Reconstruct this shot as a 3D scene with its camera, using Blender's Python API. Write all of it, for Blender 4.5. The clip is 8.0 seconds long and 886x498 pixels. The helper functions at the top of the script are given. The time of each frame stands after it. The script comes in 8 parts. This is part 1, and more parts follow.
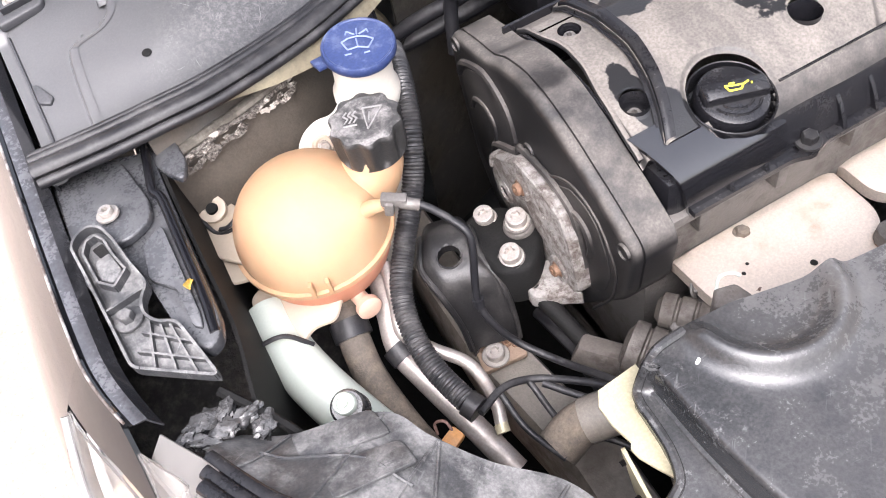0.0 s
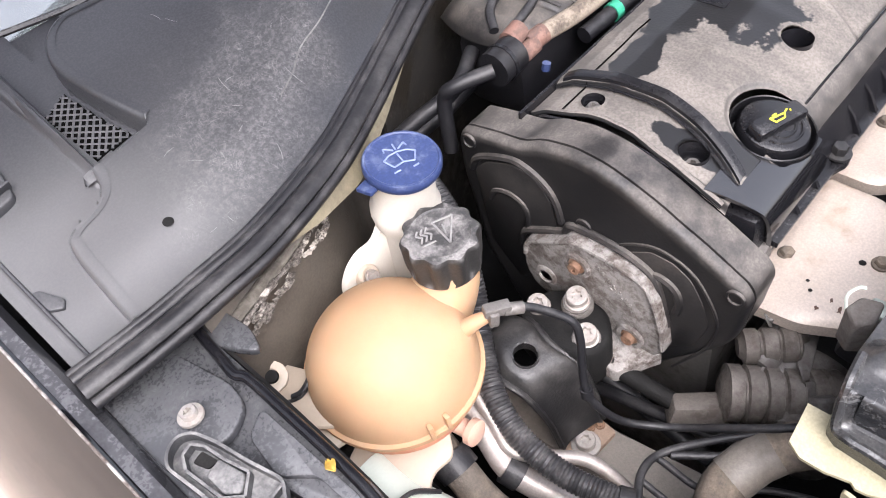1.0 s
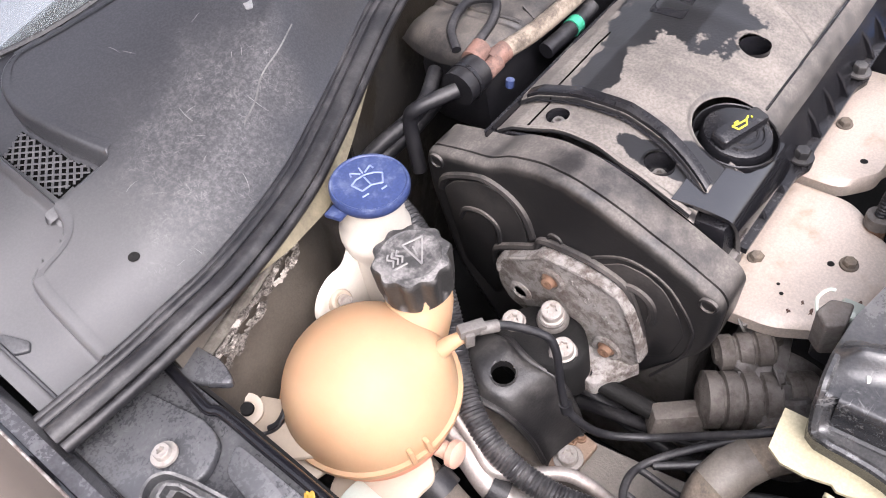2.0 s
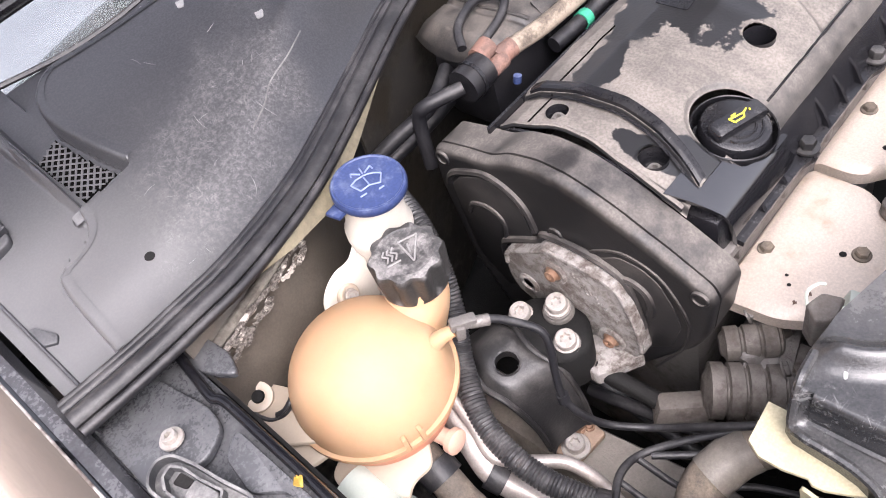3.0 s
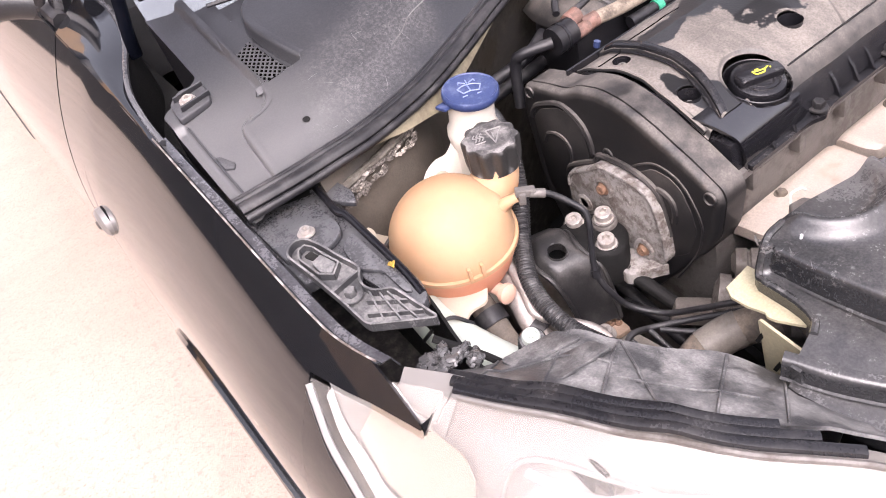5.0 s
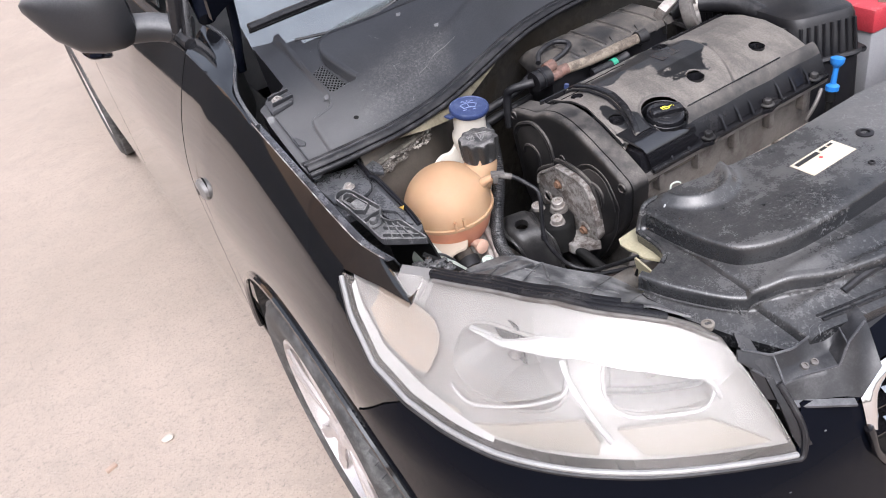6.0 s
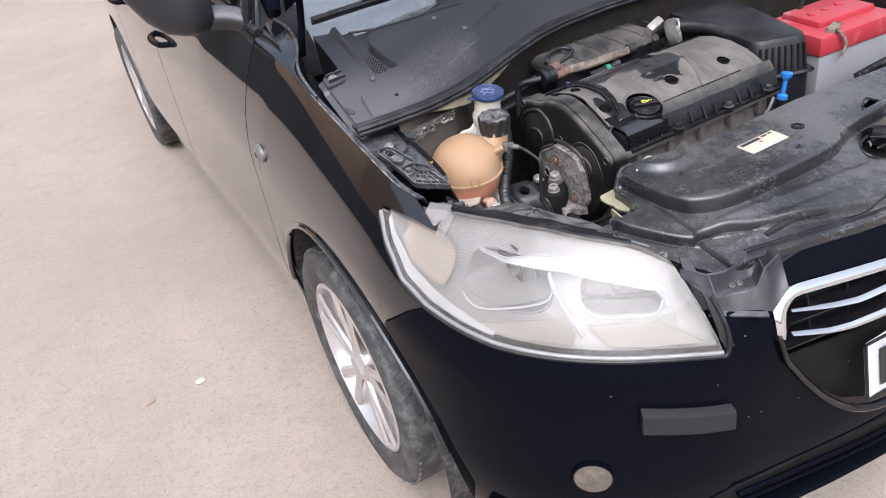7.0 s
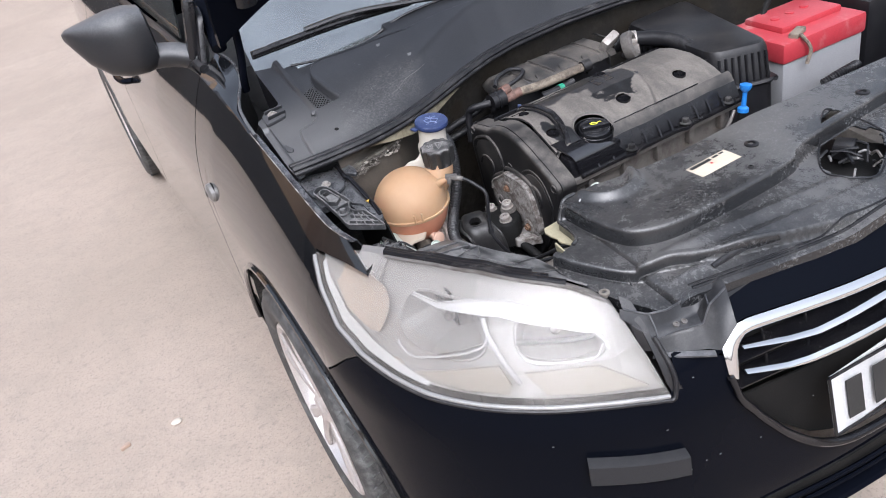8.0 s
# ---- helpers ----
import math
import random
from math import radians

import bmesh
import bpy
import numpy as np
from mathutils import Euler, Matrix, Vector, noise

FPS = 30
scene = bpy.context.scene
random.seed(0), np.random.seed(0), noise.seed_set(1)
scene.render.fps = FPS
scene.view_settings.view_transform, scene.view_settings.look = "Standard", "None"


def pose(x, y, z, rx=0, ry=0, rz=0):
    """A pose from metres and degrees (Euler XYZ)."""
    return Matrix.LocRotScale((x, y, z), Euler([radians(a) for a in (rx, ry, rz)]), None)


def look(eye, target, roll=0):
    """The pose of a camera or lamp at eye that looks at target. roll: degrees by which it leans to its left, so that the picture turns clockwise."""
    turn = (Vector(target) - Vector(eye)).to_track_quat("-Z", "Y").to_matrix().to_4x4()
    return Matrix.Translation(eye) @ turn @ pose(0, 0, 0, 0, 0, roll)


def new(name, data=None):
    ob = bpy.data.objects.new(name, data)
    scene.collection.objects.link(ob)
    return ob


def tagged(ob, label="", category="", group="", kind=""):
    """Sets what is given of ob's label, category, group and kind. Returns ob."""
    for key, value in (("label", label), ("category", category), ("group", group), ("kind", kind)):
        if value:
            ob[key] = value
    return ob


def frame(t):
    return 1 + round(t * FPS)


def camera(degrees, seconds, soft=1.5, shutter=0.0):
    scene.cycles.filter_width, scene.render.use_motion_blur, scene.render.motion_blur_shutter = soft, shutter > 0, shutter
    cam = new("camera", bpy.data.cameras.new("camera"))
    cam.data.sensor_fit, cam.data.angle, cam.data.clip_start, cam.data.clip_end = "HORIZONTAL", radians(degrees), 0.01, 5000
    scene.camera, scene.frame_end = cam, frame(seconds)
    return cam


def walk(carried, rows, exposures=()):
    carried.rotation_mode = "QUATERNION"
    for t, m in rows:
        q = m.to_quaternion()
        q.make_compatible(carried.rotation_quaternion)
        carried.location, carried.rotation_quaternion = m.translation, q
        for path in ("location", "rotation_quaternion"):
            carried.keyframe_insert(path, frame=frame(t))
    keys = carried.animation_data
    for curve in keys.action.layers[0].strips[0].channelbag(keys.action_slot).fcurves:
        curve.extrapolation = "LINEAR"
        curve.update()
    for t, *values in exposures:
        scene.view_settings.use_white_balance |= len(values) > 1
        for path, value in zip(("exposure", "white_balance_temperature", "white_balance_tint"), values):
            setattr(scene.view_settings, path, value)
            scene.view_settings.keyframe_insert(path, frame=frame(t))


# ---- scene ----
cam = camera(59.7, 8.0, 1.0)
PATH = [
    (0.0, -0.5979, -0.6509, 1.3071, 37.295, 10.179, -27.871),
    (0.5, -0.6547, -0.6352, 1.3027, 40.354, 12.411, -39.093),
    (1.0, -0.7478, -0.4862, 1.3155, 40.847, 9.686, -48.083),
    (1.2, -0.7393, -0.4844, 1.3157, 41.059, 8.672, -50.620),
    (2.3, -0.7456, -0.4859, 1.3150, 41.266, 11.300, -50.977),
    (2.5, -0.7585, -0.4908, 1.3156, 40.846, 12.430, -49.978),
    (3.0, -0.7026, -0.5421, 1.3277, 40.757, 14.637, -48.098),
    (3.5, -0.6229, -0.6047, 1.3153, 42.541, 16.346, -45.024),
    (4.0, -0.6229, -0.6384, 1.3267, 44.674, 16.780, -41.700),
    (4.5, -0.6709, -0.6596, 1.3399, 46.431, 15.537, -39.301),
    (5.0, -0.8776, -0.7590, 1.3457, 48.080, 13.711, -37.220),
    (5.2, -0.9360, -0.8216, 1.3574, 48.362, 12.695, -36.654),
    (6.3, -1.0868, -1.2283, 1.4849, 56.039, 11.049, -29.962),
    (6.5, -1.1453, -1.2777, 1.4921, 56.565, 10.448, -29.266),
    (7.0, -1.2170, -1.4030, 1.5078, 56.748, 8.477, -29.613),
    (7.5, -1.1436, -1.4558, 1.5160, 57.331, 9.765, -29.393),
    (8.0, -1.0447, -1.3981, 1.4976, 57.128, 11.663, -29.693),
]
walk(cam, [(t, pose(x, y, z, rx, ry, rz)) for t, x, y, z, rx, ry, rz in PATH],
     exposures=[(0.0, 1.51, 6200, 17), (0.5, 1.44, 6250, 19), (1.0, 1.31, 6200, 17), (1.2, 1.31, 6200, 17), (2.3, 1.43, 6300, 20), (2.5, 1.45, 6300, 20), (4.4, 1.45, 6350, 21), (5.0, 1.38, 6450, 25), (5.3, 1.18, 6300, 22), (6.3, 0.62, 5930, 14), (7.0, 0.52, 5850, 13), (8.0, 0.52, 5830, 13)])

# ---- light ----
world = bpy.data.worlds.new("sky")
scene.world = world
world.use_nodes = True
wn = world.node_tree.nodes
wl = world.node_tree.links
sky = wn.new("ShaderNodeTexSky")
sky.sky_type = "NISHITA"
sky.sun_disc = False
sky.sun_elevation = radians(52)
sky.sun_rotation = radians(205)
sky.dust_density = 6.0
sky.air_density = 1.6
pale = wn.new("ShaderNodeHueSaturation")
pale.inputs["Saturation"].default_value = 0.35
wl.new(sky.outputs[0], pale.inputs["Color"])
wl.new(pale.outputs[0], wn["Background"].inputs["Color"])
wn["Background"].inputs["Strength"].default_value = 0.15
sun_data = bpy.data.lights.new("sun", "SUN")
sun_data.energy = 1.5
sun_data.angle = radians(65)
sun_data.color = (1.0, 0.985, 0.97)
sun = new("sun", sun_data)
sun.matrix_world = look((-2.0, -4.0, 7.0), (0, 0, 0))


# ---- materials ----
def material(name):
    m = bpy.data.materials.new(name)
    m.use_nodes = True
    return m, m.node_tree.nodes, m.node_tree.links, m.node_tree.nodes["Principled BSDF"]


def noise_tex(nodes, links, scale, detail=6.0, rough=0.6, coords="Object", stretch=None, turn=0.0):
    tc = nodes.new("ShaderNodeTexCoord")
    mp = nodes.new("ShaderNodeMapping")
    links.new(tc.outputs[coords], mp.inputs[0])
    if stretch:
        mp.inputs["Scale"].default_value = stretch
    if turn:
        mp.vector_type = "TEXTURE"
        mp.inputs["Scale"].default_value = tuple(1.0 / v for v in stretch)
        mp.inputs["Rotation"].default_value = (0, 0, turn)
    t = nodes.new("ShaderNodeTexNoise")
    t.inputs["Scale"].default_value = scale
    t.inputs["Detail"].default_value = detail
    t.inputs["Roughness"].default_value = rough
    links.new(mp.outputs[0], t.inputs["Vector"])
    return t


def ramp(nodes, links, source, lo, hi, a=0.0, b=1.0):
    r = nodes.new("ShaderNodeMapRange")
    r.interpolation_type = "SMOOTHSTEP"
    for i, v in enumerate((lo, hi, a, b)):
        r.inputs[i + 1].default_value = v
    links.new(source, r.inputs[0])
    return r.outputs[0]


def blend(nodes, links, fac, a, b):
    m = nodes.new("ShaderNodeMix")
    m.data_type = "RGBA"
    if isinstance(fac, float):
        m.inputs[0].default_value = fac
    else:
        links.new(fac, m.inputs[0])
    for k, v in ((6, a), (7, b)):
        if isinstance(v, tuple):
            m.inputs[k].default_value = (*v, 1)
        else:
            links.new(v, m.inputs[k])
    return m.outputs[2]


def times_(nodes, links, a, b):
    m = nodes.new("ShaderNodeMath")
    m.operation = "MULTIPLY"
    links.new(a, m.inputs[0])
    if isinstance(b, float):
        m.inputs[1].default_value = b
    else:
        links.new(b, m.inputs[1])
    return m.outputs[0]


def grimy(name, base, rough, dust=(0.25, 0.23, 0.21), amount=0.5, patch=14.0, grain=420.0, metal=0.0, bump=0.15,
          up=0.6, lo=0.42, hi=0.68, coat=0.0, spec=0.5, scratch=0.0, vary=0.12):
    """A surface with dust that lies thicker on what faces up, fine grain, and stains at two scales."""
    m, n, l, p = material(name)
    big = noise_tex(n, l, patch, 12.0, 0.68)
    fine = noise_tex(n, l, grain, 3.0, 0.6)
    geo = n.new("ShaderNodeNewGeometry")
    sep = n.new("ShaderNodeSeparateXYZ")
    l.new(geo.outputs["Normal"], sep.inputs[0])
    flat = ramp(n, l, sep.outputs["Z"], -0.1, 0.9, 1.0 - up, 1.0)
    mask = ramp(n, l, big.outputs["Fac"], lo, hi, 0.12, 1.0)
    speck = ramp(n, l, fine.outputs["Fac"], 0.32, 0.68, 0.72, 1.08)
    mid = noise_tex(n, l, 85.0, 5.0, 0.7)
    speck = times_(n, l, speck, ramp(n, l, mid.outputs["Fac"], 0.34, 0.66, 0.8, 1.08))
    cover = times_(n, l, times_(n, l, times_(n, l, mask, flat), speck), amount)
    dark = blend(n, l, ramp(n, l, fine.outputs["Fac"], 0.3, 0.75), tuple(c * (1 - vary) for c in base), tuple(min(1, c * (1 + vary)) for c in base))
    color = blend(n, l, cover, dark, dust)
    if scratch:
        field = noise_tex(n, l, 8.0, 4.0, 0.6)
        worn = ramp(n, l, field.outputs["Fac"], 0.46, 0.60, 0.05, 1.0)
        for turn, size in ((0.5, 60.0), (1.5, 75.0), (2.4, 45.0)):
            sc = noise_tex(n, l, size, 2.0, 0.5, stretch=(14.0, 1.0, 2.0), turn=turn)
            cut = noise_tex(n, l, 45.0, 2.0, 0.5)
            line = times_(n, l, ramp(n, l, sc.outputs["Fac"], 0.645, 0.70, 0.0, scratch * 0.4), ramp(n, l, cut.outputs["Fac"], 0.48, 0.58))
            color = blend(n, l, times_(n, l, line, worn), color, (0.42, 0.42, 0.42))
        rub = noise_tex(n, l, 150.0, 6.0, 0.75)
        color = blend(n, l, times_(n, l, ramp(n, l, rub.outputs["Fac"], 0.52, 0.70, 0.0, scratch * 0.55), worn), color, (0.34, 0.335, 0.33))
    l.new(color, p.inputs["Base Color"])
    r = ramp(n, l, cover, 0.0, 0.6, rough, min(1.0, rough + 0.4))
    l.new(r, p.inputs["Roughness"])
    p.inputs["Metallic"].default_value = metal
    p.inputs["Specular IOR Level"].default_value = spec
    p.inputs["Coat Weight"].default_value = coat
    p.inputs["Coat Roughness"].default_value = 0.06
    b = n.new("ShaderNodeBump")
    b.inputs["Strength"].default_value = bump
    b.inputs["Distance"].default_value = 0.002
    l.new(fine.outputs["Fac"], b.inputs["Height"])
    l.new(b.outputs[0], p.inputs["Normal"])
    return m


def scuffed_field():
    """Smooth grey plastic with one large rubbed area: fine pale scuffs, scratches and settled dust."""
    m, n, l, p = material("scuffed grey plastic")
    geo = n.new("ShaderNodeNewGeometry")
    mp = n.new("ShaderNodeMapping")
    mp.vector_type = "TEXTURE"
    mp.inputs["Location"].default_value = (-0.525, 0.018, 0.93)
    mp.inputs["Rotation"].default_value = (0, 0, radians(28))
    mp.inputs["Scale"].default_value = (0.150, 0.062, 1.0)
    l.new(geo.outputs["Position"], mp.inputs[0])
    dist = n.new("ShaderNodeVectorMath")
    dist.operation = "LENGTH"
    l.new(mp.outputs[0], dist.inputs[0])
    ragged = noise_tex(n, l, 24.0, 7.0, 0.65)
    add = n.new("ShaderNodeMath")
    add.operation = "MULTIPLY_ADD"
    add.inputs[1].default_value = 1.5
    l.new(ragged.outputs["Fac"], add.inputs[0])
    l.new(dist.outputs["Value"], add.inputs[2])
    worn = ramp(n, l, add.outputs[0], 1.15, 2.0, 1.0, 0.0)
    film = noise_tex(n, l, 2.6, 6.0, 0.55)
    fine = noise_tex(n, l, 520.0, 3.0, 0.6)
    color = blend(n, l, ramp(n, l, film.outputs["Fac"], 0.35, 0.7), (0.019, 0.020, 0.024), (0.038, 0.039, 0.043))
    color = blend(n, l, ramp(n, l, fine.outputs["Fac"], 0.35, 0.7, 0.0, 0.22), color, (0.09, 0.09, 0.093))
    crumbs = noise_tex(n, l, 230.0, 8.0, 0.8)
    corner = n.new("ShaderNodeVectorMath")
    corner.operation = "DISTANCE"
    corner.inputs[1].default_value = (-0.735, -0.01, 0.91)
    l.new(geo.outputs["Position"], corner.inputs[0])
    settled = ramp(n, l, corner.outputs["Value"], 0.05, 0.20, 1.0, 0.0)
    color = blend(n, l, times_(n, l, settled, ramp(n, l, film.outputs["Fac"], 0.25, 0.65, 0.12, 0.36)), color, (0.27, 0.265, 0.26))
    color = blend(n, l, times_(n, l, ramp(n, l, crumbs.outputs["Fac"], 0.42, 0.66, 0.02, 0.42), worn), color, (0.17, 0.165, 0.16))
    for turn, size, gain in ((0.4, 95.0, 0.17), (1.3, 130.0, 0.20), (2.2, 115.0, 0.17), (2.9, 85.0, 0.16)):
        sc = noise_tex(n, l, size, 2.0, 0.5, stretch=(12.0, 1.0, 2.0), turn=turn)
        gap = noise_tex(n, l, 60.0, 2.0, 0.5)
        line = times_(n, l, ramp(n, l, sc.outputs["Fac"], 0.63, 0.68, 0.0, gain), ramp(n, l, gap.outputs["Fac"], 0.46, 0.56))
        color = blend(n, l, times_(n, l, line, worn), color, (0.32, 0.316, 0.31))
    l.new(color, p.inputs["Base Color"])
    l.new(ramp(n, l, worn, 0.0, 1.0, 0.34, 0.55), p.inputs["Roughness"])
    p.inputs["Specular IOR Level"].default_value = 0.55
    b = n.new("ShaderNodeBump")
    b.inputs["Strength"].default_value = 0.08
    b.inputs["Distance"].default_value = 0.002
    l.new(crumbs.outputs["Fac"], b.inputs["Height"])
    l.new(b.outputs[0], p.inputs["Normal"])
    return m


M = {}
M["paint"] = grimy("black car paint", (0.003, 0.0038, 0.0068), 0.05, dust=(0.24, 0.26, 0.30), amount=0.004, patch=4, grain=500, bump=0.0, up=0.3, vary=0.0, spec=0.045)
M["dusty_paint"] = grimy("black car paint under road dust", (0.004, 0.0045, 0.006), 0.05, dust=(0.34, 0.33, 0.32), amount=0.07, patch=2.5, grain=500, bump=0.0, up=0.0, lo=0.35, hi=0.8, vary=0.0, spec=0.5, coat=0.8)
M["wing_paint"] = grimy("black wing paint", (0.004, 0.0045, 0.006), 0.04, dust=(0.32, 0.31, 0.30), amount=0.035, patch=2.5, grain=500, bump=0.0, up=0.0, lo=0.35, hi=0.8, vary=0.0, spec=0.5, coat=0.8)
# the grey film is dust plus overhead sky sheen painted as colour
M["bay_paint"] = grimy("black enamel in the bay", (0.028, 0.029, 0.033), 0.22, dust=(0.33, 0.33, 0.335), amount=0.42, patch=4, up=0.9, lo=0.28, hi=0.80, bump=0.04, scratch=0.35, spec=0.6)
M["plastic"] = grimy("black plastic", (0.010, 0.010, 0.012), 0.34, amount=0.22, patch=16, bump=0.15, up=0.9, lo=0.4, hi=0.75, spec=0.4)
M["cowl"] = grimy("smooth dark-grey plastic", (0.026, 0.027, 0.031), 0.40, dust=(0.24, 0.235, 0.235), amount=0.34, patch=2.2, bump=0.05, up=0.97, lo=0.30, hi=0.75)
M["cowl_main"] = scuffed_field()
M["shroud"] = grimy("scratched dusty black plastic", (0.014, 0.015, 0.017), 0.20, dust=(0.34, 0.325, 0.31), amount=0.52, patch=5, bump=0.10, up=0.94, lo=0.36, hi=0.82, scratch=0.9, spec=0.7)
M["housing"] = grimy("dust-greyed housing plastic", (0.030, 0.031, 0.034), 0.38, dust=(0.40, 0.39, 0.375), amount=0.62, patch=26, bump=0.2, up=0.85, lo=0.38, hi=0.64, scratch=0.6)
M["timing"] = grimy("dusty moulded plastic", (0.010, 0.010, 0.011), 0.36, dust=(0.170, 0.152, 0.136), amount=0.8, patch=16, bump=0.1, up=0.99, lo=0.32, hi=0.62)
M["intake"] = grimy("dust-browned moulded plastic", (0.014, 0.014, 0.015), 0.4, dust=(0.19, 0.166, 0.142), amount=0.62, patch=18, bump=0.12, up=0.95, lo=0.34, hi=0.62)
M["clean"] = grimy("clean black plastic", (0.010, 0.010, 0.012), 0.26, amount=0.10, patch=20, bump=0.08, up=0.9, spec=0.45)
M["rubber"] = grimy("black rubber", (0.010, 0.010, 0.012), 0.40, dust=(0.25, 0.24, 0.235), amount=0.24, patch=22, bump=0.12, up=0.9, spec=0.4)
M["conduit"] = grimy("dusty black conduit", (0.020, 0.020, 0.022), 0.32, dust=(0.30, 0.29, 0.28), amount=0.38, patch=30, bump=0.05, up=0.8, spec=0.5)
M["tyre"] = grimy("tyre rubber", (0.030, 0.030, 0.031), 0.55, dust=(0.30, 0.30, 0.29), amount=0.55, patch=22, bump=0.3, up=0.0)
M["liner"] = grimy("rough grimy arch liner", (0.016, 0.016, 0.017), 0.85, dust=(0.16, 0.145, 0.13), amount=0.6, patch=60, grain=160, bump=1.0, up=0.0)
M["tan"] = grimy("dirty olive-tan primer", (0.32, 0.278, 0.175), 0.40, dust=(0.10, 0.082, 0.055), amount=0.75, patch=9, bump=0.1, up=0.0, lo=0.42, hi=0.68)
M["cream_wall"] = grimy("cream body paint, stained", (0.27, 0.240, 0.165), 0.4, dust=(0.10, 0.083, 0.058), amount=0.9, patch=14, bump=0.06, up=0.0, lo=0.42, hi=0.66)
# base far below the tan paint: the shade behind the engine is in it
M["firewall"] = grimy("grimy olive bulkhead, darkened for shade", (0.028, 0.023, 0.017), 0.45, dust=(0.007, 0.006, 0.005), amount=0.9, patch=9, bump=0.2, up=0.0, lo=0.40, hi=0.60)
M["inner"] = grimy("grimy inner wing, darkened for shade", (0.060, 0.052, 0.043), 0.42, dust=(0.16, 0.135, 0.108), amount=0.5, patch=16, bump=0.2, up=0.0, lo=0.42, hi=0.70)
M["ridge"] = grimy("dusty folded metal", (0.17, 0.155, 0.13), 0.5, dust=(0.055, 0.047, 0.039), amount=0.8, patch=40, bump=0.3, up=0.0, lo=0.42, hi=0.6)
M["sealant"] = grimy("cracked pale sealant", (0.50, 0.46, 0.41), 0.8, dust=(0.05, 0.042, 0.036), amount=1.0, patch=70, bump=0.8, up=0.0, lo=0.38, hi=0.47)
M["scratch"] = grimy("pale scratched plastic", (0.20, 0.20, 0.20), 0.6, amount=0.2, patch=60, bump=0.0)
# the grey over this black gloss paints in the sky's sheen
M["flange"] = grimy("dusty glossy flange paint, sky sheen in its grey", (0.030, 0.030, 0.034), 0.14, dust=(0.27, 0.27, 0.285), amount=0.42, patch=18, bump=0.0, up=0.6, lo=0.3, hi=0.7, spec=0.9, coat=0.6)
M["worn_glint"] = grimy("chipped paint edge with a painted sky glint", (0.45, 0.43, 0.41), 0.45, dust=(0.08, 0.06, 0.05), amount=1.0, patch=40, bump=0.0, up=0.0, lo=0.40, hi=0.55)
M["leaf"] = grimy("dry yellow leaf", (0.50, 0.33, 0.06), 0.6, dust=(0.30, 0.17, 0.04), amount=0.7, patch=90, bump=0.2, up=0.0)
M["polished"] = grimy("clean polished black plastic", (0.010, 0.010, 0.012), 0.14, amount=0.06, patch=20, bump=0.0, up=0.9, spec=0.9, coat=1.0)
M["scuff_line"] = grimy("rubbed plastic ridge", (0.07, 0.07, 0.07), 0.5, dust=(0.20, 0.20, 0.195), amount=0.8, patch=40, bump=0.1, up=0.0, lo=0.4, hi=0.6)
M["worn_plastic"] = grimy("plastic rubbed pale at the edges", (0.045, 0.046, 0.05), 0.35, dust=(0.22, 0.22, 0.225), amount=0.6, patch=30, bump=0.05, up=0.5)
M["bracket_plastic"] = grimy("dull black plastic", (0.016, 0.016, 0.018), 0.32, dust=(0.20, 0.195, 0.19), amount=0.30, patch=26, bump=0.1, up=0.9, lo=0.42, hi=0.72)
M["void"] = grimy("unlit opening", (0.002, 0.002, 0.002), 0.9, amount=0.0, spec=0.05)
# for deep parts and holes; the colour itself carries their shade
M["dark"] = grimy("grimy metal and recesses, near-black for shade", (0.006, 0.006, 0.006), 0.7, amount=0.05, patch=10, bump=0.3, spec=0.2)
M["alu"] = grimy("cast aluminium", (0.34, 0.32, 0.30), 0.5, dust=(0.085, 0.062, 0.050), amount=0.9, patch=55, metal=0.3, bump=0.9, up=0.0, lo=0.42, hi=0.60)
M["castgrey"] = grimy("oily cast alloy", (0.20, 0.187, 0.175), 0.45, dust=(0.075, 0.060, 0.050), amount=0.8, patch=20, metal=0.4, bump=0.4, up=0.0, lo=0.42, hi=0.68)
M["castlight"] = grimy("dusty light casting", (0.19, 0.168, 0.148), 0.45, dust=(0.085, 0.070, 0.058), amount=0.85, patch=32, metal=0.3, bump=0.4, up=0.0, lo=0.44, hi=0.64)
M["pipe"] = grimy("dull metal pipe", (0.46, 0.42, 0.39), 0.42, dust=(0.24, 0.19, 0.16), amount=0.6, patch=26, metal=0.6, bump=0.1, up=0.0)
M["steel"] = grimy("zinc-plated bolt", (0.46, 0.43, 0.40), 0.42, dust=(0.22, 0.16, 0.12), amount=0.5, patch=90, metal=0.5, bump=0.1, up=0.0)
M["rusty"] = grimy("rusted bolt", (0.22, 0.12, 0.075), 0.7, dust=(0.35, 0.28, 0.2), amount=0.4, patch=60, metal=0.3, bump=0.4, up=0.0)
M["rustplate"] = grimy("rust-stained plate", (0.36, 0.26, 0.19), 0.65, dust=(0.16, 0.11, 0.08), amount=0.6, patch=40, metal=0.2, bump=0.3, up=0.0)
M["rail"] = grimy("dusty chassis rail", (0.24, 0.215, 0.185), 0.4, dust=(0.10, 0.083, 0.068), amount=0.7, patch=14, bump=0.25, up=0.0, lo=0.42, hi=0.62)
M["shield"] = grimy("pale heat shield", (0.60, 0.52, 0.45), 0.42, dust=(0.36, 0.265, 0.18), amount=0.75, patch=16, metal=0.15, bump=0.06, up=0.0, lo=0.50, hi=0.72)
M["hose"] = grimy("dust-coated hose", (0.10, 0.085, 0.07), 0.75, dust=(0.36, 0.29, 0.22), amount=0.6, patch=30, bump=0.4, up=0.2)
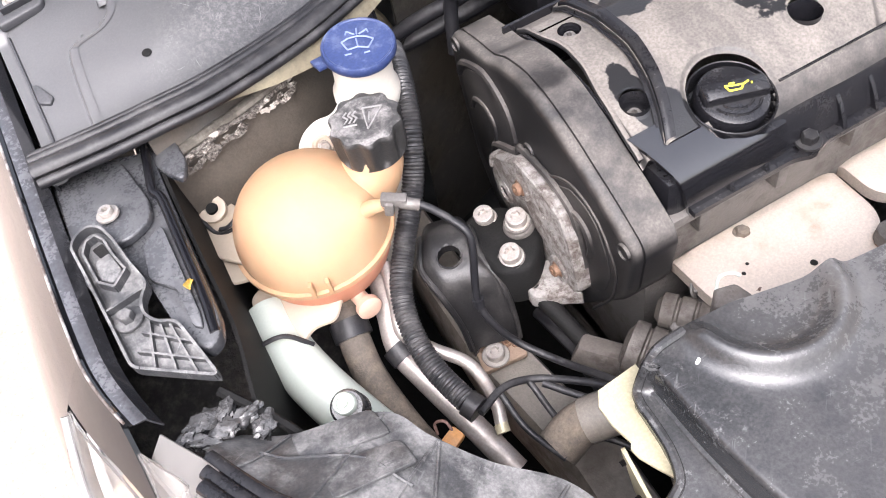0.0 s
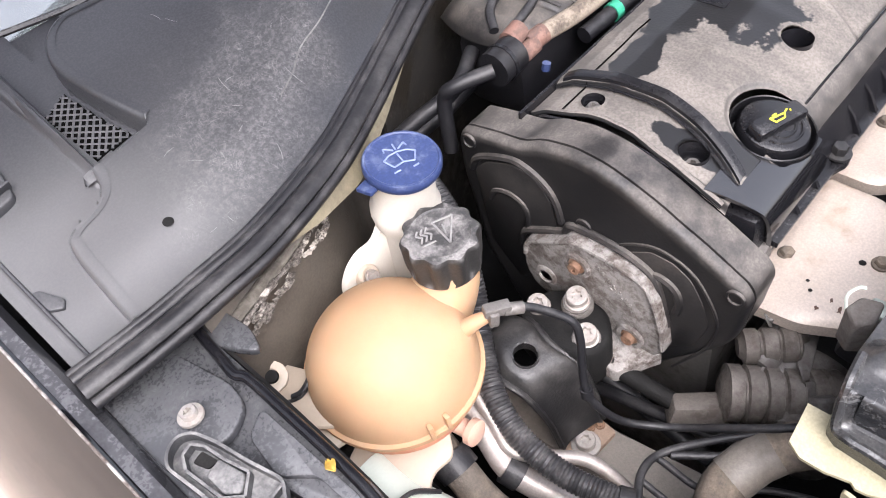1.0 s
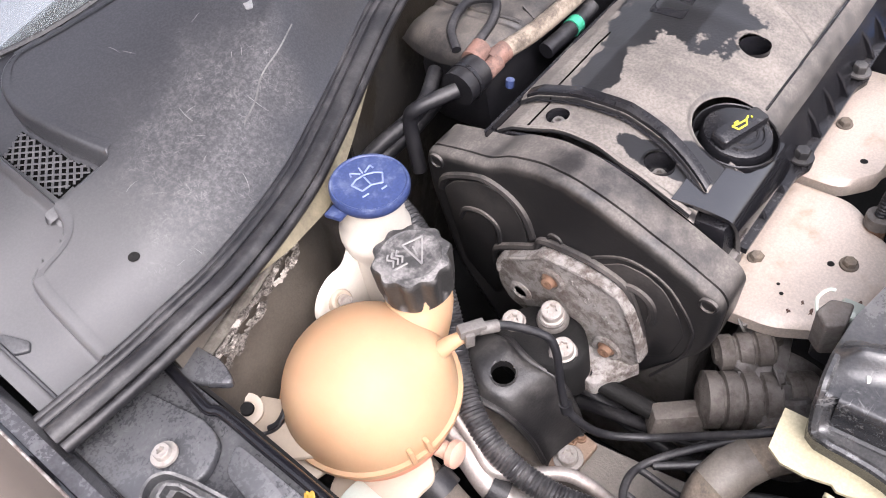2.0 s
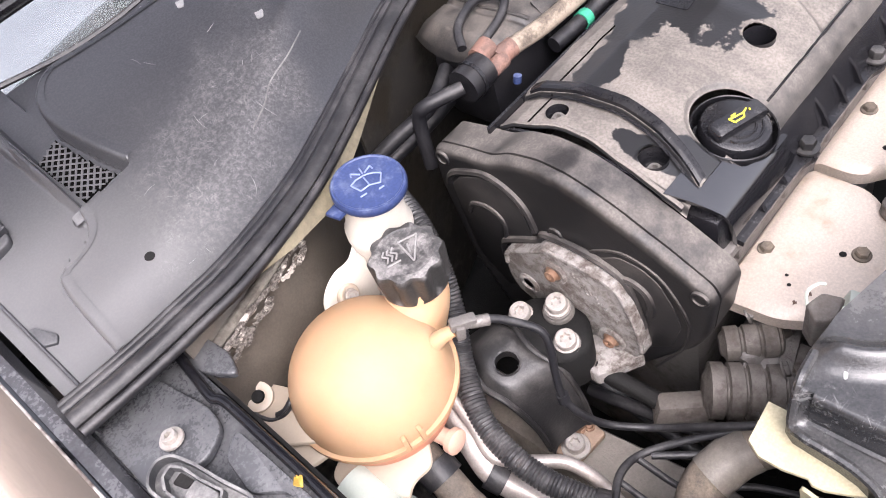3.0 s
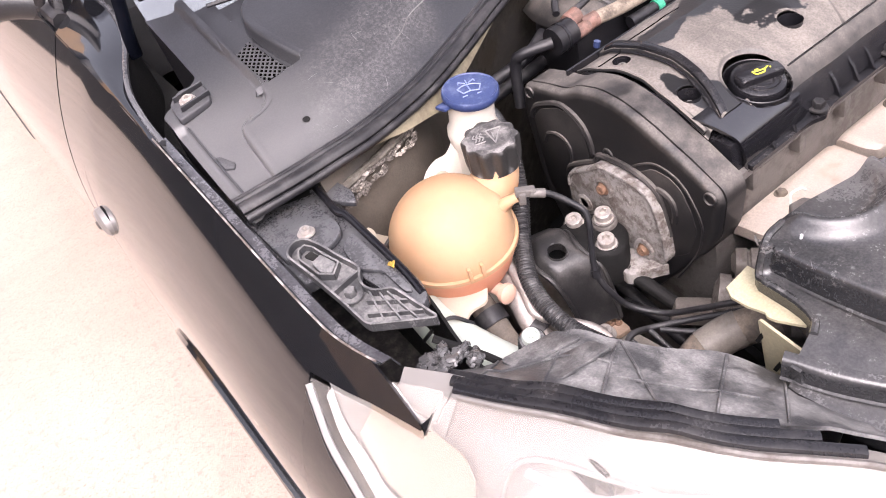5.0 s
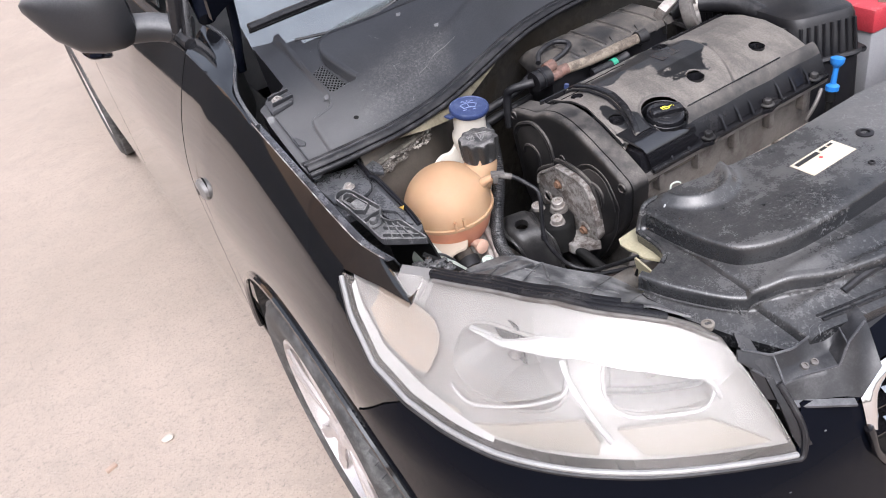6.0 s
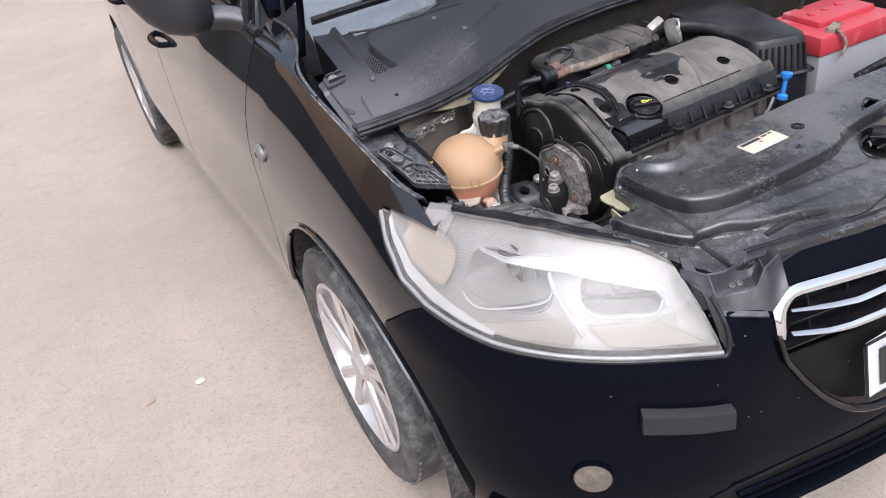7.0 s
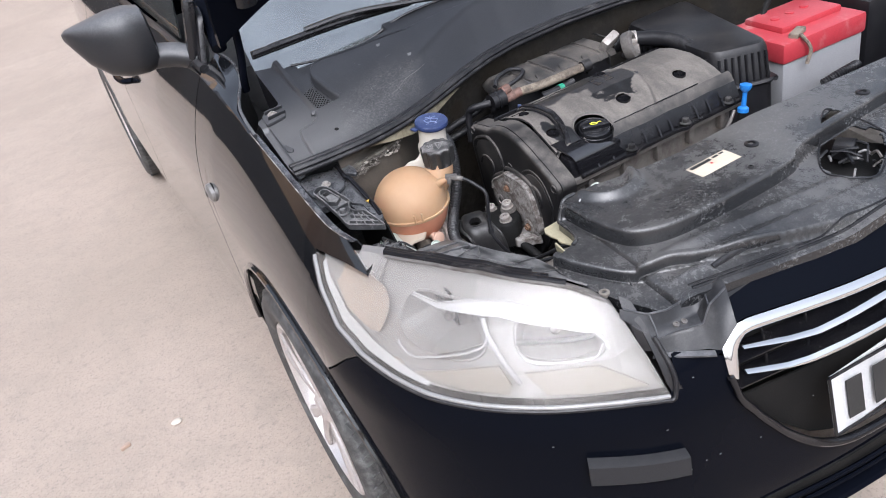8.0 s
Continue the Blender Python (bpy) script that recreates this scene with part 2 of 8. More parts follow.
M["beige_tube"] = grimy("caked beige tube", (0.27, 0.225, 0.175), 0.7, dust=(0.075, 0.060, 0.05), amount=0.9, patch=38, bump=0.4, up=0.0, lo=0.46, hi=0.60)
M["yellow"] = grimy("yellow-passivated bracket", (0.55, 0.50, 0.34), 0.45, dust=(0.25, 0.21, 0.13), amount=0.4, patch=16, metal=0.3, bump=0.1, up=0.0)
M["blue"] = grimy("blue plastic cap", (0.022, 0.038, 0.120), 0.4, dust=(0.24, 0.28, 0.38), amount=0.5, patch=70, bump=0.1, up=0.7, lo=0.48, hi=0.72)
M["bluestick"] = grimy("bright blue plastic", (0.03, 0.21, 0.62), 0.35, amount=0.05, patch=40, bump=0.05)
M["greenclip"] = grimy("green clip", (0.03, 0.30, 0.18), 0.4, amount=0.2, patch=40)
M["cap"] = grimy("worn black cap", (0.022, 0.022, 0.022), 0.4, dust=(0.30, 0.285, 0.275), amount=0.75, patch=60, bump=0.15, up=0.95, lo=0.42, hi=0.62)
M["whiteplastic"] = grimy("cream plastic", (0.64, 0.60, 0.53), 0.4, dust=(0.43, 0.37, 0.29), amount=0.2, patch=10, bump=0.02, up=0.0, lo=0.45, hi=0.8, vary=0.03)
M["milky"] = grimy("milky translucent plastic", (0.45, 0.38, 0.30), 0.4, dust=(0.32, 0.25, 0.18), amount=0.4, patch=10, bump=0.02, up=0.0, lo=0.4, hi=0.8, vary=0.03)
M["greenpipe"] = grimy("pale green plastic", (0.50, 0.55, 0.49), 0.35, dust=(0.39, 0.38, 0.32), amount=0.25, patch=8, bump=0.02, up=0.0, lo=0.45, hi=0.8, vary=0.03)
M["pinkbrown"] = grimy("red-brown plastic", (0.21, 0.115, 0.088), 0.5, dust=(0.07, 0.055, 0.05), amount=0.7, patch=70, up=0.0, lo=0.45, hi=0.6)
M["dullchrome"] = grimy("dull dark chrome", (0.30, 0.30, 0.31), 0.16, amount=0.05, patch=20, metal=1.0, bump=0.0, vary=0.0)
M["chrome"] = grimy("chrome trim", (0.86, 0.86, 0.87), 0.06, amount=0.02, patch=20, metal=1.0, bump=0.0, vary=0.0)
M["silver"] = grimy("silver reflector", (0.20, 0.191, 0.184), 0.3, amount=0.05, patch=12, metal=0.15, bump=0.0, vary=0.0)
M["cream_reflector"] = grimy("cream reflector panel", (0.25, 0.228, 0.20), 0.35, amount=0.05, patch=12, metal=0.2, bump=0.0, vary=0.0)
M["brightsilver"] = grimy("bright reflector trim", (0.38, 0.375, 0.375), 0.25, amount=0.05, patch=12, metal=0.15, bump=0.0, vary=0.0)
M["rim"] = grimy("silver alloy rim", (0.70, 0.67, 0.66), 0.3, dust=(0.42, 0.34, 0.3), amount=0.35, patch=14, metal=0.6, bump=0.0, up=0.0)
M["red"] = grimy("red battery lid", (0.45, 0.035, 0.05), 0.35, dust=(0.62, 0.42, 0.40), amount=0.55, patch=26, bump=0.03, lo=0.52, hi=0.68)
M["batgrey"] = grimy("grey battery case", (0.30, 0.30, 0.31), 0.45, amount=0.3, patch=20, bump=0.03)
M["label"] = grimy("cream paper label", (0.66, 0.58, 0.46), 0.6, dust=(0.45, 0.36, 0.26), amount=0.4, patch=30, bump=0.0)
M["ink"] = grimy("dark print", (0.02, 0.02, 0.02), 0.6, amount=0.1)
M["inkred"] = grimy("red print", (0.5, 0.05, 0.05), 0.6, amount=0.1)
M["yellowprint"] = grimy("yellow print", (0.85, 0.80, 0.05), 0.5, amount=0.0)
M["orangeplastic"] = grimy("orange connector", (0.58, 0.27, 0.08), 0.45, amount=0.35, patch=50)
M["plate"] = grimy("white number plate", (0.56, 0.56, 0.56), 0.3, amount=0.12, patch=10, bump=0.0)
M["foam"] = grimy("grey foam block", (0.014, 0.014, 0.016), 0.8, dust=(0.08, 0.08, 0.08), amount=0.10, patch=40, bump=0.3)
M["gloss"] = grimy("glossy black plastic", (0.006, 0.006, 0.008), 0.16, amount=0.05, patch=20, bump=0.05, up=0.9, spec=0.4)
M["terracotta"] = grimy("terracotta chip", (0.44, 0.32, 0.25), 0.8, amount=0.2, patch=40)
M["pebble"] = grimy("pale pebble", (0.62, 0.56, 0.48), 0.8, amount=0.1, patch=40)
M["sill"] = grimy("dusty grey sill", (0.16, 0.145, 0.13), 0.7, amount=0.5, patch=6, up=0.0)
M["amber"] = grimy("pale amber reflector", (0.265, 0.215, 0.172), 0.35, dust=(0.25, 0.22, 0.19), amount=0.7, patch=16, metal=0.2, up=0.0)
M["lens_border"] = grimy("pale lens border", (0.30, 0.295, 0.29), 0.3, dust=(0.19, 0.18, 0.17), amount=0.4, patch=30, metal=0.1, bump=0.0, up=0.0)
M["blacksteel"] = grimy("oily black steel", (0.010, 0.010, 0.011), 0.32, dust=(0.22, 0.205, 0.19), amount=0.42, patch=18, bump=0.2, up=0.6, lo=0.42, hi=0.70)
M["bluemark"] = grimy("rubbed blue relief", (0.20, 0.25, 0.42), 0.5, amount=0.3, patch=90)
M["capmark"] = grimy("rubbed grey relief", (0.22, 0.215, 0.21), 0.6, amount=0.3, patch=90)
M["stain"] = grimy("brown burnt stain", (0.10, 0.055, 0.04), 0.8, amount=0.2, patch=90)
M["spot"] = grimy("dried pale spot", (0.17, 0.175, 0.18), 0.8, amount=0.3, patch=90)
M["pink"] = grimy("pinkish plastic", (0.56, 0.36, 0.27), 0.4, amount=0.1, patch=20, up=0.0, vary=0.03)
# grey on what faces up paints the sky's reflection on the mirror shell
M["mirror_shell"] = grimy("grained plastic, sky sheen in its grey top", (0.016, 0.017, 0.020), 0.30, dust=(0.34, 0.34, 0.35), amount=0.34, patch=3, bump=0.06, up=0.98, lo=0.2, hi=0.6)
M["cabin"] = grimy("dark cabin", (0.03, 0.03, 0.032), 0.8, amount=0.1)


def soft_plastic(name, a, b, light):
    """Thick translucent plastic, a little mottled."""
    m, n, l, p = material(name)
    t = noise_tex(n, l, 9.0, 6.0, 0.6)
    f = noise_tex(n, l, 220.0, 3.0, 0.6)
    l.new(blend(n, l, ramp(n, l, t.outputs["Fac"], 0.35, 0.7), a, b), p.inputs["Base Color"])
    p.inputs["Roughness"].default_value = 0.55
    p.inputs["Specular IOR Level"].default_value = 0.3
    p.inputs["Subsurface Weight"].default_value = light
    p.inputs["Subsurface Radius"].default_value = (0.02, 0.011, 0.006)
    p.inputs["Subsurface Scale"].default_value = 0.6
    bp = n.new("ShaderNodeBump")
    bp.inputs["Strength"].default_value = 0.06
    bp.inputs["Distance"].default_value = 0.002
    l.new(f.outputs["Fac"], bp.inputs["Height"])
    l.new(bp.outputs[0], p.inputs["Normal"])
    return m


M["orange"] = soft_plastic("faded orange plastic", (0.45, 0.290, 0.172), (0.40, 0.245, 0.140), 0.25)
M["salmon"] = soft_plastic("salmon plastic over coolant", (0.60, 0.29, 0.18), (0.50, 0.21, 0.13), 0.3)


def glassy(name, tint, rough, haze=0.0, hazecol=(0.8, 0.78, 0.74), ior=1.12, gloss=(0.022, 0.75)):
    m, n, l, p = material(name)
    p.inputs["Base Color"].default_value = (*tint, 1)
    p.inputs["Roughness"].default_value = rough
    p.inputs["Transmission Weight"].default_value = 1.0
    p.inputs["IOR"].default_value = ior
    if haze:
        t = noise_tex(n, l, 7.0, 5.0, 0.6)
        d = n.new("ShaderNodeBsdfDiffuse")
        d.inputs["Color"].default_value = (*hazecol, 1)
        mx = n.new("ShaderNodeMixShader")
        l.new(ramp(n, l, t.outputs["Fac"], 0.3, 0.75, haze * 0.6, haze * 1.4), mx.inputs[0])
        l.new(p.outputs[0], mx.inputs[1])
        l.new(d.outputs[0], mx.inputs[2])
        gl = n.new("ShaderNodeBsdfGlossy")
        gl.inputs["Roughness"].default_value = 0.06
        mg = n.new("ShaderNodeMixShader")
        fr = n.new("ShaderNodeLayerWeight")
        fr.inputs["Blend"].default_value = 0.5
        pw = n.new("ShaderNodeMath")
        pw.operation = "POWER"
        pw.inputs[1].default_value = 4.0
        l.new(fr.outputs["Facing"], pw.inputs[0])
        l.new(ramp(n, l, pw.outputs[0], 0.0, 1.0, *gloss), mg.inputs[0])
        l.new(mx.outputs[0], mg.inputs[1])
        l.new(gl.outputs[0], mg.inputs[2])
        l.new(mg.outputs[0], n["Material Output"].inputs["Surface"])
    return m


M["lens"] = glassy("hazed clear lens", (0.97, 0.96, 0.94), 0.04, 0.075, (0.66, 0.62, 0.585), gloss=(0.016, 0.30))
M["glass"] = glassy("window glass", (0.80, 0.86, 0.86), 0.0, 0.10, (0.66, 0.72, 0.74), 1.3, (0.28, 0.92))
M["darkglass"] = glassy("tinted window", (0.25, 0.28, 0.28), 0.0, 0.05, (0.5, 0.55, 0.55), 1.5)


def concrete():
    m, n, l, p = material("pale worn asphalt")
    big = noise_tex(n, l, 0.9, 6.0, 0.6)
    mid = noise_tex(n, l, 9.0, 8.0, 0.7)
    fine = noise_tex(n, l, 130.0, 4.0, 0.75)
    v = n.new("ShaderNodeTexVoronoi")
    v.inputs["Scale"].default_value = 130.0
    tc = n.new("ShaderNodeTexCoord")
    l.new(tc.outputs["Object"], v.inputs["Vector"])
    c = blend(n, l, ramp(n, l, big.outputs["Fac"], 0.3, 0.7), (0.370, 0.302, 0.250), (0.440, 0.361, 0.302))
    c = blend(n, l, ramp(n, l, mid.outputs["Fac"], 0.4, 0.75, 0.0, 0.5), c, (0.31, 0.268, 0.225))
    c = blend(n, l, ramp(n, l, fine.outputs["Fac"], 0.52, 0.68, 0.0, 0.8), c, (0.20, 0.178, 0.158))
    grit = noise_tex(n, l, 48.0, 5.0, 0.75)
    c = blend(n, l, ramp(n, l, grit.outputs["Fac"], 0.53, 0.64, 0.0, 0.5), c, (0.25, 0.215, 0.185))
    c = blend(n, l, ramp(n, l, v.outputs["Distance"], 0.08, 0.30, 0.28, 0.0), c, (0.58, 0.52, 0.46))
    l.new(c, p.inputs["Base Color"])
    p.inputs["Roughness"].default_value = 0.9
    b = n.new("ShaderNodeBump")
    b.inputs["Strength"].default_value = 0.5
    b.inputs["Distance"].default_value = 0.004
    l.new(fine.outputs["Fac"], b.inputs["Height"])
    l.new(b.outputs[0], p.inputs["Normal"])
    return m


M["ground"] = concrete()


def caked_cover():
    """Black plastic under caked dust, washed clean in a few oily patches."""
    m, n, l, p = material("dust-caked cover")
    tc = n.new("ShaderNodeTexCoord")
    edge = noise_tex(n, l, 26.0, 10.0, 0.65)
    fine = noise_tex(n, l, 380.0, 3.0, 0.6)
    streak = noise_tex(n, l, 30.0, 8.0, 0.65, stretch=(1.0, 0.35, 1.0))
    mask = None
    for c, r in (((-0.112, -0.190, 0.87), (14.0, 13.0, 1)), ((-0.160, -0.166, 0.87), (22, 30, 1)), ((-0.243, -0.168, 0.87), (19, 42, 1)), ((-0.302, -0.262, 0.87), (60, 26, 1)), ((-0.285, -0.296, 0.87), (50, 40, 1))):
        mp = n.new("ShaderNodeMapping")
        mp.inputs["Location"].default_value = tuple(-a * b for a, b in zip(c, r))
        mp.inputs["Scale"].default_value = r
        l.new(tc.outputs["Object"], mp.inputs[0])
        ln = n.new("ShaderNodeVectorMath")
        ln.operation = "LENGTH"
        l.new(mp.outputs[0], ln.inputs[0])
        ad = n.new("ShaderNodeMath")
        ad.operation = "MULTIPLY_ADD"
        l.new(edge.outputs["Fac"], ad.inputs[0])
        ad.inputs[1].default_value = 1.7
        l.new(ln.outputs["Value"], ad.inputs[2])
        one = ramp(n, l, ad.outputs[0], 1.66, 1.73)
        mask = one if mask is None else times_(n, l, mask, one)
    geo = n.new("ShaderNodeNewGeometry")
    sep = n.new("ShaderNodeSeparateXYZ")
    l.new(geo.outputs["Normal"], sep.inputs[0])
    mask = times_(n, l, mask, ramp(n, l, sep.outputs["Z"], 0.35, 0.9))
    mask = times_(n, l, mask, ramp(n, l, streak.outputs["Fac"], 0.3, 0.7, 0.45, 0.95))
    dust = blend(n, l, ramp(n, l, fine.outputs["Fac"], 0.3, 0.7), (0.155, 0.138, 0.121), (0.235, 0.211, 0.187))
    l.new(blend(n, l, mask, (0.018, 0.018, 0.019), dust), p.inputs["Base Color"])
    l.new(ramp(n, l, mask, 0.0, 0.7, 0.28, 0.75), p.inputs["Roughness"])
    b = n.new("ShaderNodeBump")
    b.inputs["Strength"].default_value = 0.12
    b.inputs["Distance"].default_value = 0.002
    l.new(fine.outputs["Fac"], b.inputs["Height"])
    l.new(b.outputs[0], p.inputs["Normal"])
    return m


M["cover"] = caked_cover()
M["stucco"] = grimy("brown stucco", (0.52, 0.36, 0.23), 0.9, dust=(0.30, 0.21, 0.14), amount=0.6, patch=0.6, grain=30, bump=0.1, up=0.0)


# unseen dark band, added to darken what the wing reflects
M["dark_band"] = grimy("dark lower wall band for reflections", (0.030, 0.029, 0.030), 0.9, dust=(0.06, 0.05, 0.045), amount=0.5, patch=0.8, grain=30, bump=0.1, up=0.0)


# ---- building blocks ----
def part(name, bm, mat, parent=None, label="", smooth=True):
    """Links a bmesh as one mesh object, under a thing or a part if given."""
    bmesh.ops.recalc_face_normals(bm, faces=bm.faces)
    me = bpy.data.meshes.new(name)
    bm.to_mesh(me)
    bm.free()
    me.materials.append(M[mat])
    if smooth:
        me.shade_smooth()
        sharp = me.attributes.new("sharp_edge", "BOOLEAN", "EDGE") if "sharp_edge" not in me.attributes else me.attributes["sharp_edge"]
        tmp = bmesh.new()
        tmp.from_mesh(me)
        flags = [len(e.link_faces) == 2 and e.calc_face_angle(0.0) > 0.7 for e in tmp.edges]
        tmp.free()
        sharp.data.foreach_set("value", flags)
    ob = new(name, me)
    if parent:
        ob.parent = parent
        ob.matrix_parent_inverse = parent.matrix_world.inverted()
    if label:
        tagged(ob, label)
    return ob


def thing(name, at, label, category, group="", kind=""):
    ob = new(name)
    ob.empty_display_size = 0.02
    ob.matrix_world = Matrix.Translation(at)
    return tagged(ob, label, category, group, kind)


def spline(points, t):
    """A smooth curve through points, at t counted in points."""
    n = len(points) - 1
    t = min(max(t, 0.0), n - 1e-9)
    i = int(t)
    u = t - i
    b, c = Vector(points[i]), Vector(points[i + 1])
    a = Vector(points[i - 1]) if i else 2 * b - c
    d = Vector(points[i + 2]) if i + 2 <= n else 2 * c - b
    return 0.5 * (2 * b + (c - a) * u + (2 * a - 5 * b + 4 * c - d) * u * u + (3 * b - a - 3 * c + d) * u ** 3)


def along(points, steps):
    n = len(points) - 1
    return [spline(points, n * k / steps) for k in range(steps + 1)]


def table(rows, x):
    """Straight interpolation in rows of (x, value)."""
    if x <= rows[0][0]:
        return rows[0][1]
    for (a, va), (b, vb) in zip(rows, rows[1:]):
        if x <= b:
            return va + (vb - va) * (x - a) / (b - a)
    return rows[-1][1]


def ring_faces(bm, rings, closed=True, caps=True):
    vs = [[bm.verts.new(p) for p in r] for r in rings]
    n = len(vs[0])
    for a, b in zip(vs, vs[1:]):
        for k in range(n if closed else n - 1):
            bm.faces.new((a[k], a[(k + 1) % n], b[(k + 1) % n], b[k]))
    if caps and closed:
        bm.faces.new(vs[0][::-1])
        bm.faces.new(vs[-1])
    return vs


def tube(bm, points, radius, sides=12, steps=0, ridge=0.0, pitch=0.004, flat=1.0, caps=True):
    """A round tube along a smooth curve; ridge: the depth of its corrugations."""
    pts = along([Vector(p) for p in points], steps or 6 * (len(points) - 1))
    rad = radius if callable(radius) else (lambda k: radius)
    up = Vector((0, 0, 1))
    rings = []
    dist = 0.0
    normal = None
    for i, p in enumerate(pts):
        d = (pts[min(i + 1, len(pts) - 1)] - pts[max(i - 1, 0)]).normalized()
        if normal is None:
            normal = d.orthogonal().normalized() if abs(d.dot(up)) > 0.95 else d.cross(up).normalized()
        normal = (normal - d * normal.dot(d)).normalized()
        side = d.cross(normal)
        if i:
            dist += (p - pts[i - 1]).length
        r = rad(i / (len(pts) - 1))
        if ridge:
            r -= ridge * (0.5 + 0.5 * math.cos(2 * math.pi * dist / pitch))
        rings.append([p + r * (math.cos(a) * normal + flat * math.sin(a) * side) for a in (2 * math.pi * k / sides for k in range(sides))])
    ring_faces(bm, rings, caps=caps)
    return bm


def corrugated(bm, points, radius, pitch=0.0045, depth=0.0024, sides=16):
    length = sum((Vector(a) - Vector(b)).length for a, b in zip(points, points[1:]))
    return tube(bm, points, radius, sides, int(length / pitch * 4), depth, pitch)


def lathe(bm, profile, at=(0, 0, 0), axis=(0, 0, 1), sides=32, lobes=0, depth=0.0, caps=True):
    """A turned body: profile rows of (radius, height) along the axis; lobes: flutes round its rim."""
    axis = Vector(axis).normalized()
    x = axis.orthogonal().normalized() if abs(axis.z) < 0.99 else Vector((1, 0, 0))
    x = (x - axis * x.dot(axis)).normalized()
    y = axis.cross(x)
    rings = []
    for row in profile:
        r, h = row[:2]
        k = row[2] if len(row) > 2 else 0.0
        rings.append([Vector(at) + axis * h + (r - k * depth * (0.5 - 0.5 * math.cos(lobes * a))) * (math.cos(a) * x + math.sin(a) * y)
                      for a in (2 * math.pi * j / sides for j in range(sides))])
    ring_faces(bm, rings, caps=caps)
    return bm


def box(bm, at, size, turn=(0, 0, 0), bevel=0.0, taper=0.0):
    m = pose(*at, *turn)
    made = bmesh.ops.create_cube(bm, size=1.0, matrix=Matrix.Identity(4))["verts"]
    for v in made:
        k = 1 - taper * (v.co.z + 0.5)
        v.co = m @ Vector((v.co.x * size[0] * k, v.co.y * size[1] * k, v.co.z * size[2]))
    if bevel:
        edges = list({e for v in made for e in v.link_edges})
        bmesh.ops.bevel(bm, geom=edges, offset=bevel, segments=2, affect="EDGES", profile=0.6)
    return bm


def rounded(outline, radius, steps=4):
    """An outline of (x, y) with its corners rounded."""
    out = []
    n = len(outline)
    for i in range(n):
        p, a, b = Vector(outline[i]), Vector(outline[i - 1]), Vector(outline[(i + 1) % n])
        r = min(radius, 0.45 * (a - p).length, 0.45 * (b - p).length)
        s, e = p + (a - p).normalized() * r, p + (b - p).normalized() * r
        for k in range(steps + 1):
            t = k / steps
            out.append((1 - t) ** 2 * s + 2 * t * (1 - t) * p + t * t * e)
    return out


def slab(bm, outline, lift, thick, bevel=0.0, hollow=None):
    """A plate from an outline; lift maps (u, v, w) to the world, w runs from 0 to thick."""
    rings = []
    if bevel:
        cx = sum(p[0] for p in outline) / len(outline)
        cy = sum(p[1] for p in outline) / len(outline)
        inset = [Vector((p[0] + (cx - p[0]) * bevel / max(1e-6, math.hypot(cx - p[0], cy - p[1])), p[1] + (cy - p[1]) * bevel / max(1e-6, math.hypot(cx - p[0], cy - p[1])))) for p in outline]
        rings = [[lift(p[0], p[1], 0) for p in outline], [lift(p[0], p[1], thick - bevel) for p in outline],
                 [lift(p[0], p[1], thick - 0.3 * bevel) for p in [(Vector(a) + Vector(b)) / 2 for a, b in zip(outline, inset)]],
                 [lift(p[0], p[1], thick) for p in inset]]
    else:
        rings = [[lift(p[0], p[1], 0) for p in outline], [lift(p[0], p[1], thick) for p in outline]]
    ring_faces(bm, rings)
    return bm


def thicken(bm, thick):
    """Gives every open sheet in bm a back, thick metres behind it, and closes the edges."""
    fresh = [f for f in bm.faces if not f.tag]
    bmesh.ops.recalc_face_normals(bm, faces=fresh)
    bm.normal_update()
    rims = [e for f in fresh for e in f.edges if len(e.link_faces) == 1]
    back = {}
    for f in fresh:
        for v in f.verts:
            if v not in back:
                back[v] = bm.verts.new(v.co - v.normal * thick)
    for f in fresh:
        bm.faces.new([back[v] for v in reversed(f.verts)])
    for e in rims:
        a, b = e.verts
        bm.faces.new((a, b, back[b], back[a]))
    for f in bm.faces:
        f.tag = True


def sheet(bm, fn, us, vs, thick=0.0, skip=None):
    """A surface from fn(u, v); thick: metres that it is thickened by, against its normal."""
    if thick:
        for f in bm.faces:
            f.tag = True
    grid = [[bm.verts.new(fn(u, v)) for v in vs] for u in us]
    for i in range(len(us) - 1):
        for j in range(len(vs) - 1):
            if skip and skip((us[i] + us[i + 1]) / 2, (vs[j] + vs[j + 1]) / 2):
                continue
            q = (grid[i][j], grid[i + 1][j], grid[i + 1][j + 1], grid[i][j + 1])
            bm.faces.new(q)
    loose = [v for v in bm.verts if not v.link_faces]
    bmesh.ops.delete(bm, geom=loose, context="VERTS")
    if thick:
        thicken(bm, thick)
    return bm


def steps(a, b, n):
    return [a + (b - a) * i / n for i in range(n + 1)]


def bolt(parent, at, axis, r=0.009, h=0.006, mat="steel", washer=1.5, socket=True, name="bolt", label=""):
    """A flanged bolt: washer, head and, if given, a star socket."""
    bm = bmesh.new()
    ax = Vector(axis).normalized()
    lathe(bm, [(r * washer, 0), (r * washer, 0.0015), (r * washer * 0.96, 0.0022), (r * 1.05, 0.0024)], at, ax, 24)
    if socket:
        lathe(bm, [(r, 0.002), (r, h), (r * 0.9, h + 0.001), (r * 0.55, h + 0.001, 1), (r * 0.5, h - 0.003, 1)], at, ax, 36, 6, r * 0.16)
    else:
        lathe(bm, [(r, 0.002), (r, h), (r * 0.85, h + 0.0012)], at, ax, 6)
    return part(name, bm, mat, parent, label)


